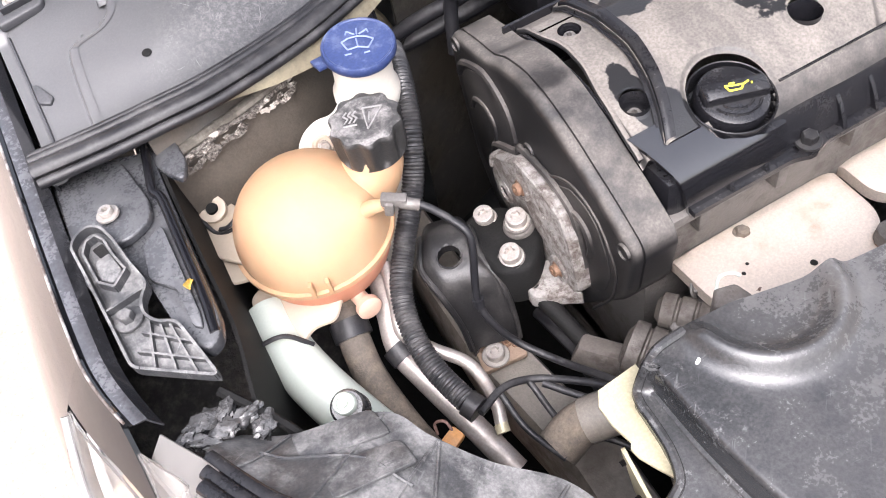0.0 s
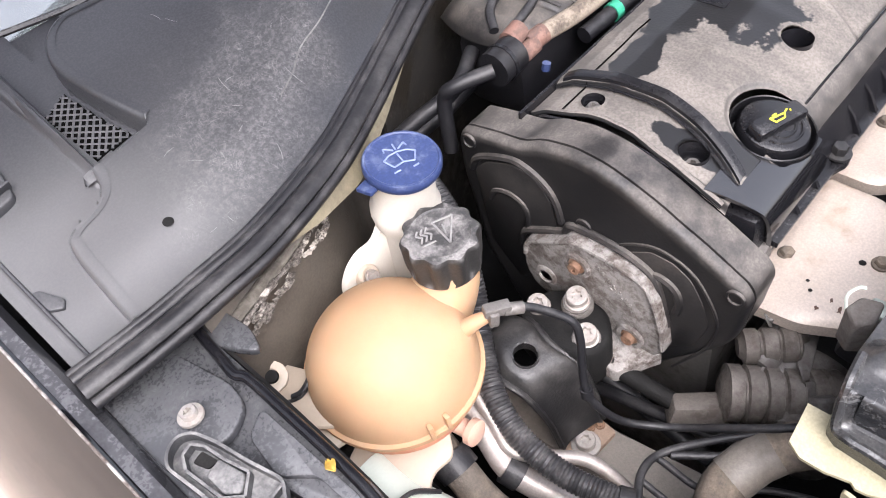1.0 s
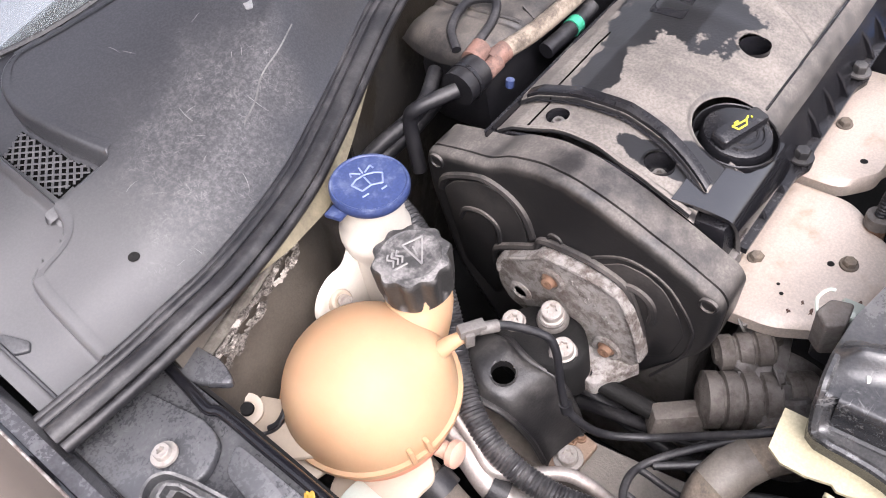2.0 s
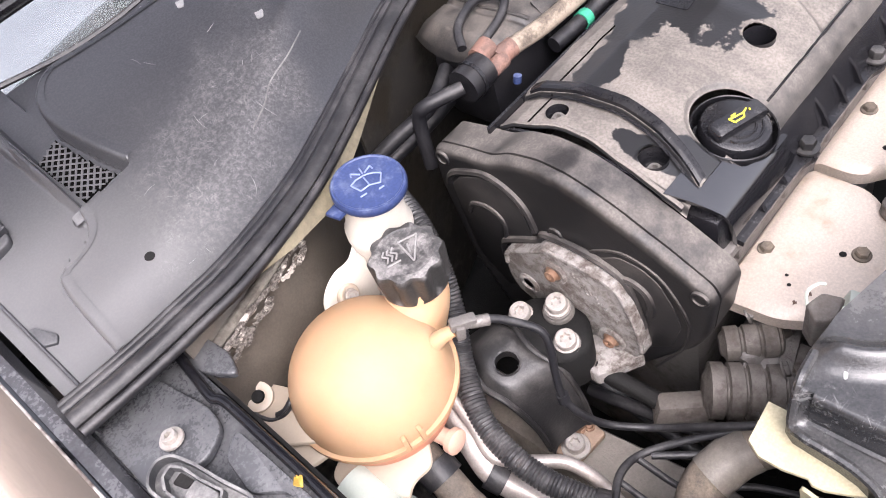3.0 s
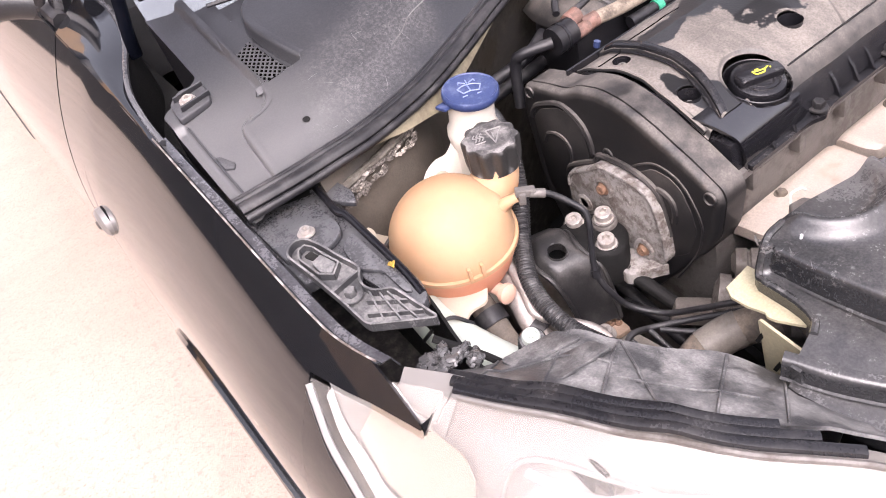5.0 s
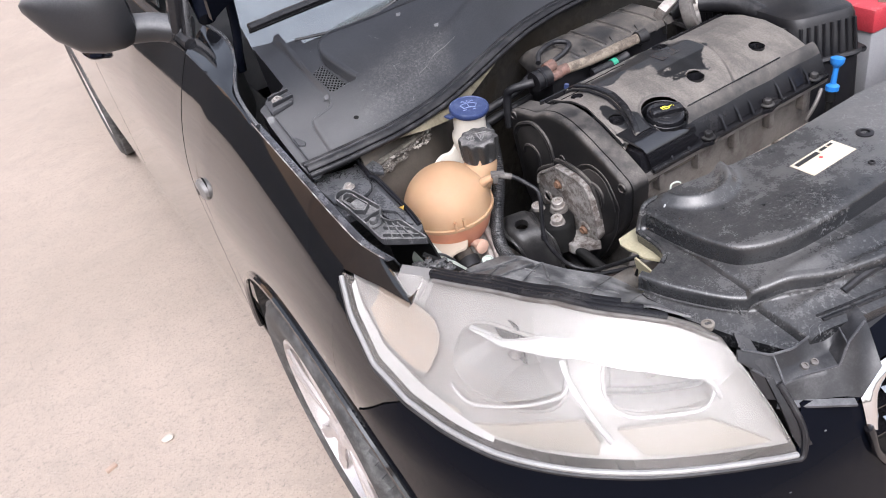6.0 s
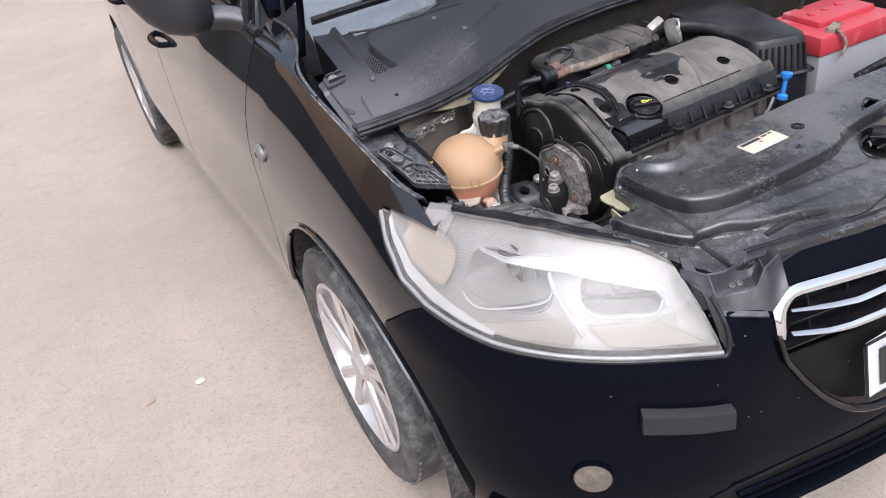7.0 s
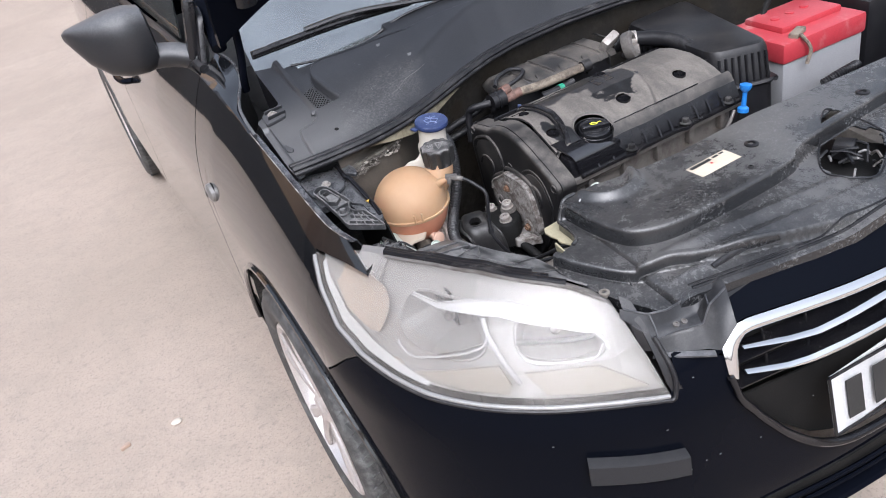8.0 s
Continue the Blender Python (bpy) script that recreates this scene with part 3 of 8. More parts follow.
# ---- the car's outer skin: one surface, cut into its panels ----
PLAN = [(-.865, 3.25), (-.897, 2.6), (-.893, 1.6), (-.877, .6), (-.872, 0), (-.868, -.25), (-.853, -.39), (-.825, -.50),
        (-.775, -.595), (-.70, -.675), (-.60, -.738), (-.49, -.780), (-.34, -.808), (-.17, -.835), (0, -.845), (.17, -.835)]
WHEEL_Z, ARCH, ARCH_FRONT = 0.300, 0.368, 0.437


def lip_z(y):
    return 0.843 + 0.1925 * (y + 0.408) if y < 0.3 else min(0.979 + 0.10 * (y - 0.3), 1.03)


def smooth_(a, b, x):
    t = min(max((x - a) / (b - a), 0.0), 1.0)
    return t * t * (3 - 2 * t)


def skin(s, z, inset=0.0, side=1):
    """The car's side and nose at the place s along its plan, at the height z."""
    p = spline(PLAN, s)
    t = (spline(PLAN, s + 1e-3) - spline(PLAN, s - 1e-3)).normalized()
    n = Vector((-t.y, t.x))
    w = min(max((p.y + 0.25) / -0.30, 0), 1)
    w = w * w * (3 - 2 * w)
    # the shoulder under the lip rounds over into the flank
    k = smooth_(-0.25, 0.30, p.y)
    d = max(lip_z(p.y) - z, 0.0)
    flank = 0.092 * max(0.0, 1 - d / (0.22 + 0.08 * k)) ** 2
    nose = 2.87 * max(0.0, z - 0.62) ** 2
    tuck = 0.05 * max(0.0, (0.42 - z) / 0.25) ** 2
    o = flank * (1 - w) + nose * w + tuck + inset
    return Vector((side * (p.x + n.x * o), p.y + n.y * o, z))


def s_at(y):
    """The place along the plan where the flank reaches y."""
    lo, hi = 0.0, 8.0
    for _ in range(40):
        mid = (lo + hi) / 2
        lo, hi = (mid, hi) if spline(PLAN, mid).y > y else (lo, mid)
    return lo


def panel(bm, ss, bottom, top, rows, side=1, inset=0.0, thick=0.004):
    fn = lambda s, t: skin(s, bottom(s) + (top(s) - bottom(s)) * t, inset, side)
    return sheet(bm, fn, ss, steps(0, 1, rows), thick)


def arch_z(y, centre, low):
    wide = ARCH_FRONT if centre == 0 and y < 0 else ARCH
    d = 1 - ((y - centre) / wide) ** 2
    return max(low, WHEEL_Z + ARCH * math.sqrt(d)) if d > 0 else low


# the lens's lower and upper edge, as heights along the plan
LENS_LOW = [(5.02, .832), (5.06, .826), (5.27, .787), (5.7, .742), (6.27, .719), (6.98, .709), (7.66, .702), (8.32, .699), (9.04, .695), (10.01, .686), (10.5, .680), (10.9, .672)]
LENS_UP = [(5.02, .833), (5.14, .833), (5.5, .828), (5.98, .817), (6.02, .846), (7.1, .845), (8.4, .843), (9.3, .832), (9.8, .824),
           (10.26, .808), (10.5, .793), (10.62, .768), (10.76, .730), (10.86, .692), (10.9, .674)]
GRILLE_LOW = [(11.56, .70), (11.57, .668), (11.66, .620), (11.92, .556), (12.25, .488), (12.58, .438), (12.93, .412), (14.0, .400)]
GRILLE_UP = [(11.56, .70), (11.58, .714), (11.64, .724), (11.76, .729), (11.89, .731), (12.35, .726), (12.92, .720), (14.0, .712)]
s_door, s_rear_door, s_quarter, s_sill = s_at(0.43), s_at(1.42), s_at(2.22), s_at(0.60)

car = thing("car", (0, 1.3, 0), "black saloon car with its bonnet open, dusty, parked on asphalt", "car")


SHOULDER = [(-0.716, 0.500, 1.012), (-0.706, 0.420, 1.001), (-0.712, 0.350, 0.990), (-0.726, 0.300, 0.980), (-0.748, 0.250, 0.969), (-0.764, 0.200, 0.960), (-0.772, 0.140, 0.950), (-0.774, 0.085, 0.938)]


def fender(side):
    bm = bmesh.new()
    ss = steps(s_door + 0.004, s_at(0.36), 6) + steps(s_at(0.36), 5.02, 60)[1:]
    low = lambda s: arch_z(spline(PLAN, s).y, 0, 0.215)
    panel(bm, ss, low, lambda s: lip_z(spline(PLAN, s).y), 26, side)
    panel(bm, steps(5.02, 6.24, 22), lambda s: table([(5.02, .6), (5.36, .640), (5.9, .692), (6.24, .7140)], s) if spline(PLAN, s).y < -0.30 else arch_z(spline(PLAN, s).y, 0, .2),
          lambda s: table(LENS_LOW, s) - 0.004, 14, side)
    panel(bm, steps(5.02, 6.0, 18), lambda s: table(LENS_UP, s) + 0.003, lambda s: min(lip_z(spline(PLAN, s).y), table([(5.40, .9), (5.45, .857), (6.0, .8195)], s)), 6, side)
    # the turned-in flange along the top
    ob = part("fender", bm, "wing_paint", car, "black front wing with dust and sky reflections")
    bm = bmesh.new()
    narrow = lambda s: 1 - 0.8 * smooth_(-0.36, -0.41, spline(PLAN, s).y)
    LIP = ((0.001, 0.0), (0.004, -0.0035), (0.0045, -0.0036), (0.013, -0.0044), (0.0145, -0.0050), (0.016, -0.010), (0.020, -0.020))
    lip = lambda s, k: skin(s, lip_z(spline(PLAN, s).y), 0, side) + Vector((side * LIP[k][0] * narrow(s), 0, -0.001 + LIP[k][1] * (0.3 + 0.7 * narrow(s))))
    sheet(bm, lambda s, k: lip(s, k), steps(s_at(0.10), 5.45, 60), [0, 1, 2], 0.0015)
    part("wing_roll", bm, "wing_paint", ob)
    bm = bmesh.new()
    sheet(bm, lambda s, k: lip(s, k), steps(s_at(0.10), 5.45, 60), [2, 3, 4, 5, 6], 0.0015)
    part("wing_flange", bm, "flange", ob, "dusty turned-in flange of the wing, greyed for the sky's sheen")
    rim = bmesh.new()
    pts = [skin(s_at(-(ARCH_FRONT if math.cos(a) > 0 else ARCH) * math.cos(a)), WHEEL_Z + ARCH * math.sin(a), -0.002, side) for a in steps(0.2, 2.95, 28)]
    tube(rim, pts, 0.007, 8, 60)
    part("arch_lip", rim, "dusty_paint", ob)
    # pale line on the lip: chips, and a sky glint painted with them
    worn = bmesh.new()
    tube(worn, [skin(s, lip_z(spline(PLAN, s).y), 0, side) + Vector((side * 0.001, 0, 0.0002)) for s in steps(s_at(0.10), 5.44, 24)], 0.0011, 6, 90)
    part("wing_edge", worn, "worn_glint", ob, "chipped edge of the wing, sky glint in its pale colour")
    # the shoulder that rises from the lip to the foot of the windscreen pillar
    bm = bmesh.new()
    inner = [Vector((side * p[0], p[1], p[2])) for p in SHOULDER]
    outer = [skin(s_at(y), lip_z(y) - 0.001, -0.001, side) for y in (.428, .405, .36, .31, .26, .205, .14, .085)]
    bow = Vector((-side * 0.004, 0, 0.006))
    sheet(bm, lambda u, t: spline(outer, u) * (1 - t) + spline(inner, u) * t + bow * math.sin(math.pi * t) * math.sin(math.pi * u / 7), steps(0, 7, 56), steps(0, 1, 8), 0.003)
    part("wing_shoulder", bm, "wing_paint", ob)
    bm = bmesh.new()
    tube(bm, inner, 0.004, 8, 50)
    part("shoulder_edge", bm, "bay_paint", ob)
    # wall of the drain well inside the shoulder, near-black to hold the well's shade
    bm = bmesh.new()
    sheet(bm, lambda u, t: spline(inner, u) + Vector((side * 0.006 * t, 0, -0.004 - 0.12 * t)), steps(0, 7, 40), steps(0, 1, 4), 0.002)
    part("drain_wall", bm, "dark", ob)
    return ob


fender(1)
fender(-1)

# side lamp on the wing
bm = bmesh.new()
side_lamp_at = skin(s_at(0.331), 0.756, -0.002)
lathe(bm, [(0.022, -0.004), (0.022, 0.004), (0.017, 0.009), (0.006, 0.011)], (0, 0, 0), (-1, 0, 0), 24)
for v in bm.verts:
    v.co = Vector((v.co.x, v.co.y * 1.25, v.co.z)) + side_lamp_at
lamp = part("side_lamp", bm, "silver", car, "small clear round side lamp")
bm = bmesh.new()
lathe(bm, [(0.007, 0), (0.007, 0.004), (0.004, 0.005)], side_lamp_at + Vector((-0.009, 0, 0)), (-1, 0, 0), 12)
part("bulb", bm, "castgrey", lamp)


def door(name, s0, s1, side, low, label, sill=True):
    bm = bmesh.new()
    panel(bm, steps(s0, s1, 40), low, lambda s: lip_z(spline(PLAN, s).y), 26, side)
    ob = part(name, bm, "dusty_paint", car, label)
    return ob


for side in (1, -1):
    d = door("front_door", s_rear_door + 0.003, s_door - 0.003, side, lambda s: 0.285, "black front door, grey with road dust")
    rd = door("rear_door", s_quarter + 0.003, s_rear_door - 0.003, side, lambda s: arch_z(spline(PLAN, s).y, 2.652, 0.285), "black rear door, grey with road dust")
    door("rear_quarter", 0.02, s_quarter - 0.003, side, lambda s: arch_z(spline(PLAN, s).y, 2.652, 0.22), "black rear quarter panel")
    bm = bmesh.new()
    panel(bm, steps(s_at(2.28), s_at(0.37), 40), lambda s: 0.19, lambda s: 0.279, 6, side, 0.004, 0.01)
    part("sill", bm, "sill", car, "grey dusty sill below the doors")
    for dd, y in ((d, 1.30), (rd, 2.12)):
        bm = bmesh.new()
        tube(bm, [skin(s_at(y + k), 0.835, o, side) for k, o in ((-0.095, 0.004), (-0.07, -0.022), (0.0, -0.030), (0.07, -0.022), (0.095, 0.004))], 0.012, 10, 24, flat=0.8)
        part("door_handle", bm, "paint", dd)
    # glass above
    bm = bmesh.new()
    glass = lambda y, t: Vector((side * (-0.755 + 0.20 * t - 0.012 * math.sin(math.pi * t)), y, 1.02 + 0.38 * t))
    sheet(bm, lambda u, t: glass(0.72 + 1.75 * u + t * (0.62 - 0.75 * u), t), steps(0, 1, 20), steps(0, 1, 8), 0.004)
    part("side_window", bm, "darkglass", car, "dark side windows")
    bm = bmesh.new()
    tube(bm, [(side * -0.765, 0.45, 0.995), (side * -0.775, 0.9, 1.015), (side * -0.785, 1.6, 1.025), (side * -0.77, 2.6, 1.03)], 0.013, 8, 30)
    part("window_seal", bm, "rubber", car)
    bm = bmesh.new()
    tube(bm, [(side * -0.712, 0.47, 1.025), (side * -0.690, 0.56, 1.08), (side * -0.66, 0.72, 1.17), (side * -0.60, 1.08, 1.35), (side * -0.56, 1.3, 1.425)], lambda k: 0.018 + 0.02 * min(1, k * 2.5), 12, 40, flat=0.8)
    part("windscreen_pillar", bm, "paint", car)
    bm = bmesh.new()
    tube(bm, [(side * -0.55, 2.30, 1.41), (side * -0.62, 2.62, 1.28), (side * -0.72, 2.95, 1.03)], 0.06, 12, 20, flat=0.7)
    part("rear_pillar", bm, "paint", car)

bm = bmesh.new()
sheet(bm, lambda u, v: Vector((0.60 * u, 1.28 + 1.1 * v, 1.425 + 0.035 * math.sin(math.pi * v) - 0.05 * u * u)), steps(-1, 1, 16), steps(0, 1, 12), 0.01)
part("roof", bm, "paint", car, "black roof")
bm = bmesh.new()
sheet(bm, lambda u, v: Vector(((0.69 - 0.12 * v) * u, 0.27 + 0.10 * (1 - u * u) * -0.6 + 1.02 * v, 0.985 + 0.44 * v + 0.03 * math.sin(math.pi * v) - 0.01 * u * u)), steps(-1, 1, 20), steps(0, 1, 14), 0.005)
windscreen = part("windscreen", bm, "glass", car, "clear windscreen with the sky in it")
windscreen.visible_shadow = False
bm = bmesh.new()
sheet(bm, lambda u, v: Vector(((0.58 + 0.1 * v) * u, 2.38 + 0.52 * v, 1.42 - 0.39 * v)), steps(-1, 1, 12), steps(0, 1, 8), 0.005)
part("rear_window", bm, "darkglass", car)
bm = bmesh.new()
sheet(bm, lambda u, v: Vector(((0.74 - 0.04 * v) * u, 2.90 + 0.52 * v, 1.03 + 0.015 * v - 0.35 * max(0, v - 0.85))), steps(-1, 1, 12), steps(0, 1, 8), 0.01)
part("boot_lid", bm, "paint", car)
bm = bmesh.new()
sheet(bm, lambda u, v: Vector((0.86 * u, 3.25 + 0.2 * (1 - u * u), 0.25 + 0.75 * v)), steps(-1, 1, 16), steps(0, 1, 8), 0.01)
part("rear_bumper", bm, "paint", car)
bm = bmesh.new()
box(bm, (0, 0.85, 0.86), (1.44, 0.5, 0.14), (0, 0, 0), 0.03)
box(bm, (0, 1.9, 0.5), (1.5, 2.0, 0.3), (0, 0, 0), 0.03)
part("cabin_floor", bm, "cabin", car)
bm = bmesh.new()
box(bm, (0, 1.7, 0.24), (1.62, 3.2, 0.03))
part("underbody", bm, "dark", car)


# ---- front bumper, headlights, grille ----
bm = bmesh.new()


def bumper_top(s):
    if s < 10.9:
        return (table([(5.02, .595), (5.36, .635), (5.9, .688), (6.24, .7125)], s) if s < 6.24 else table(LENS_LOW, s) - 0.005)
    return table([(10.9, .665), (10.96, .69), (11.05, .726), (11.3, .716), (11.46, .705)], s)


front_low = lambda s: table([(5.0, .150), (7.0, .130), (9.0, .098), (14.0, .085)], s)
for side in (1, -1):
    lo5 = s_at(-ARCH_FRONT + 0.004)
    panel(bm, steps(5.04, lo5, 24), lambda s: min(arch_z(spline(PLAN, s).y, 0, 0.2), bumper_top(s) - 0.001), bumper_top, 12, side)
    panel(bm, steps(lo5, 11.46, 110), front_low, bumper_top, 30, side)
    panel(bm, steps(11.46, 14.0, 50), front_low, lambda s: table(GRILLE_LOW, s), 18, side)
    panel(bm, steps(11.46, 14.0, 50), lambda s: table(GRILLE_UP, s), lambda s: table([(11.46, .706), (11.7, .757), (12.2, .770), (14.0, .765)], s), 5, side)
bumper = part("front_bumper", bm, "paint", car, "glossy black front bumper with small chips")
# lower lip and its air intake
bm = bmesh.new()
tube(bm, [skin(s, 0.255 + 0.012 * math.sin(s * 2), -0.012) for s in steps(7.0, 14.0, 14)], 0.018, 8, 60, flat=0.6)
part("bumper_lip", bm, "paint", bumper)
bm = bmesh.new()
panel(bm, steps(10.4, 14.0, 40), lambda s: 0.275, lambda s: table([(10.4, .30), (11.2, .345), (14, .37)], s), 6, 1, -0.004, 0.004)
part("air_intake", bm, "dark", bumper, "dark lower air intake")
for z in (0.30, 0.33):
    bm = bmesh.new()
    tube(bm, [skin(s, z, -0.010) for s in steps(11.2, 14.0, 6)], 0.005, 8, 30)
    part("intake_slat", bm, "paint", bumper)
# stone chips
rng = random.Random(21)
for s0, z0 in ((11.09, .508), (11.43, .517), (11.20, .685), (11.90, .512), (12.47, .552), (11.27, .516), (10.82, .612), (9.38, .624)):
    bm = bmesh.new()
    w, h = rng.uniform(0.0009, 0.0020), rng.uniform(0.0006, 0.0013)
    ring = [(w * rng.uniform(0.6, 1.2) * math.cos(a), h * rng.uniform(0.6, 1.2) * math.sin(a)) for a in steps(0, 2 * math.pi, 7)[:-1]]
    ring_faces(bm, [[skin(s0 + p[0] / 0.11, z0 + p[1], -o) for p in ring] for o in (0.0004, 0.0010)])
    part("stone_chip", bm, "spot", bumper)
# fog lamp blank
bm = bmesh.new()
fc = skin(9.08, 0.437, -0.004)
fn_ = (skin(9.08, 0.437, 0.1) - fc).normalized()
lathe(bm, [(0.036, 0.02), (0.036, -0.001), (0.033, -0.002), (0.031, 0.010)], fc, fn_, 32, caps=False)
fog = part("fog_lamp", bm, "paint", bumper, "dusty round fog lamp blank")
bm = bmesh.new()
lathe(bm, [(0.034, 0.012), (0.0335, 0.0), (0.031, -0.004), (0.02, -0.006), (0.004, -0.0065)], fc, fn_, 32)
part("fog_disc", bm, "hose", fog, "dusty grey-brown disc")


def headlight(side):
    bm = bmesh.new()
    cols = steps(5.04, 5.98, 16) + steps(6.02, 10.4, 70) + steps(10.4, 10.895, 20)[1:]
    panel(bm, cols, lambda s: table(LENS_LOW, s), lambda s: max(table(LENS_UP, s), table(LENS_LOW, s) + 0.0006), 22, side, -0.002, 0.0025)
    tip_low = lambda s: table([(5.45, .857), (6.0, .8195)], s) + 0.003
    panel(bm, steps(5.62, 6.02, 12), tip_low, lambda s: 0.849, 8, side, -0.001, 0.0025)
    lens = part("headlight", bm, "lens", car, "large clear headlight lens, hazed with age")
    lens.visible_shadow = False
    # pale border seal round the lens
    bm = bmesh.new()
    edge = [skin(s, table(LENS_LOW, s), -0.003, side) for s in steps(5.04, 10.895, 60)]
    tube(bm, edge, 0.0036, 8, 140)
    part("lens_rim", bm, "lens_border", lens, "pale lens border")
    bm = bmesh.new()
    tube(bm, [skin(s, table(LENS_LOW, s) - 0.007, -0.001, side) for s in steps(5.04, 10.95, 50)] + [skin(s, z, -0.001, side) for s, z in ((11.0, .690), (10.98, .715), (10.9, .75))], 0.004, 8, 160)
    part("lamp_gasket", bm, "rubber", lens)
    # silver shell behind, with two bowls sunk into it
    lens_z = lambda s, t: table(LENS_LOW, s) + (max(table(LENS_UP, s), table(LENS_LOW, s) + .001) - table(LENS_LOW, s)) * t
    base = lambda s, t: 0.016 + 0.022 * math.sin(math.pi * min(max(t, 0), 1)) ** 0.6 * min(1, (s - 5.0) / 0.8) * min(1, max(0, (10.95 - s) / 0.5))
    bowls = ((7.56, 0.46, 0.95, 0.24, 0.25), (9.64, 0.47, 0.63, 0.17, 0.18))
    reach = lambda s, t, b: (abs((s - b[0]) / b[2]) ** 3.2 + abs((t - b[1]) / (b[3] if t > b[1] else b[4])) ** 3.2) ** (1 / 3.2)
    bm = bmesh.new()
    sheet(bm, lambda s, t: skin(s, lens_z(s, t), base(s, t), side), cols, steps(0, 1, 60), 0, lambda s, t: any(reach(s, t, b) < 0.985 for b in bowls))
    panel(bm, steps(5.58, 6.06, 12), lambda s: 0.80, lambda s: 0.848, 8, side, 0.02, 0.001)
    part("lamp_shell", bm, "silver", lens, "pale silver inner shell")
    for b in bowls:
        bm = bmesh.new()
        sup = lambda v: math.copysign(abs(v) ** (2 / 3.2), v)
        pt = lambda k, a: (b[0] + b[2] * k * sup(math.cos(a)), b[1] + (b[3] if math.sin(a) > 0 else b[4]) * k * sup(math.sin(a)))
        rings = []
        for k in steps(1.0, 0.04, 16):
            row = []
            for a in steps(0, 2 * math.pi, 64)[:-1]:
                ss_, tt_ = pt(k, a)
                facet = 0.0022 * math.cos(14 * a) * math.sin(9 * k)
                row.append(skin(ss_, lens_z(ss_, tt_), base(*pt(1.0, a)) * k + base(b[0], b[1]) * (1 - k) + 0.070 * (max(0, 1 - k ** 4)) ** 0.7 + facet, side))
            rings.append(row)
        ring_faces(bm, rings, caps=False)
        part("reflector", bm, "silver", lens, "faceted silver reflector bowl")
        bm = bmesh.new()
        edge_ = [(lambda q: skin(q[0], lens_z(*q), base(*q) - 0.001, side))(pt(1.0, a)) for a in steps(0, 2 * math.pi, 60)]
        tube(bm, edge_, 0.0028, 6, 120)
        part("bowl_edge", bm, "silver", lens)
        bm = bmesh.new()
        c = skin(b[0], lens_z(b[0], b[1]), 0.092, side)
        ax = (skin(b[0], lens_z(b[0], b[1]), 0.0, side) - c).normalized()
        lathe(bm, [(0.013, 0.0), (0.013, 0.012), (0.008, 0.016), (0.008, 0.036), (0.002, 0.040)], c, ax, 16)
        part("bulb", bm, "castgrey", lens)
    # lips under the bowls, the dark bar in the inner one, the bright brow and the rib between
    for pts, r, mt, dep in (([(6.80, .744), (6.91, .737), (7.2, .730), (7.88, .742), (8.42, .755), (8.56, .768)], 0.0022, "brightsilver", 0.020), ([(9.06, .752), (9.16, .742), (9.34, .735), (9.8, .732), (10.10, .733), (10.24, .746)], 0.0022, "brightsilver", 0.020),
                       ([(9.04, .761), (9.5, .759), (10.04, .757), (10.16, .762)], 0.0042, "ink", 0.022), ([(8.46, .790), (8.52, .779), (8.63, .764), (8.84, .739), (9.06, .712)], 0.0036, "brightsilver", 0.018), ([(10.16, .762), (10.26, .752), (10.3, .74)], 0.003, "brightsilver", 0.018)):
        bm = bmesh.new()
        tube(bm, [skin(q[0], q[1], dep, side) for q in pts], r, 8, 40)
        part("bezel_rib", bm, mt, lens)
    for pts in ([(6.91, .737), (7.2, .730), (7.88, .742), (8.45, .756)], [(9.12, .744), (9.34, .735), (9.8, .732), (10.16, .735)]):
        bm = bmesh.new()
        sheet(bm, lambda u, k: skin(spline(pts, u).x, spline(pts, u).y + 0.006 * k, 0.030 + 0.055 * k, side), steps(0, 3, 20), steps(0, 1, 4), 0.0015)
        part("shelf", bm, "silver", lens)
    bm = bmesh.new()
    lo_, hi_ = [(6.9, .806), (7.5, .799), (7.98, .798), (8.77, .795), (9.58, .780), (10.06, .767), (10.3, .763)], [(6.9, .8075), (7.5, .804), (8.16, .813), (8.96, .812), (9.55, .801), (10.1, .784), (10.3, .770)]
    sheet(bm, lambda s, t: skin(s, table(lo_, s) * (1 - t) + table(hi_, s) * t, 0.010 + 0.006 * math.sin(math.pi * t), side), steps(6.9, 10.3, 40), steps(0, 1, 6), 0.001)
    part("brow_strip", bm, "brightsilver", lens, "bright curved strip above the reflectors")
    bm = bmesh.new()
    sheet(bm, lambda s, t: skin(s, table(LENS_LOW, s) + 0.026 + 0.03 * max(0, s - 5.9) ** 2 + (table([(5.4, .829), (5.98, .8165), (6.3, .806), (6.7, .772)], s) - table(LENS_LOW, s) - 0.026 - 0.03 * max(0, s - 5.9) ** 2) * t, 0.010 + 0.008 * math.sin(math.pi * t), side), steps(5.42, 6.45, 24), steps(0, 1, 10), 0.001)
    part("turn_signal", bm, "amber", lens, "pale amber turn signal reflector")
    # flat panels under the reflectors and the bright strip along the outer edge
    for outline in ([(7.22, .712), (7.8, .724), (8.76, .738), (8.93, .714), (8.9, .702), (8.2, .705), (7.5, .708)], [(9.13, .728), (10.12, .725), (10.45, .705), (10.72, .684), (9.9, .692), (9.40, .699)], [(6.52, .724), (6.98, .722), (7.12, .713), (6.7, .716)]):
        bm = bmesh.new()
        slab(bm, rounded(outline, 0.004, 2), lambda u, v, w: skin(u, v, 0.017 - w, side), 0.004)
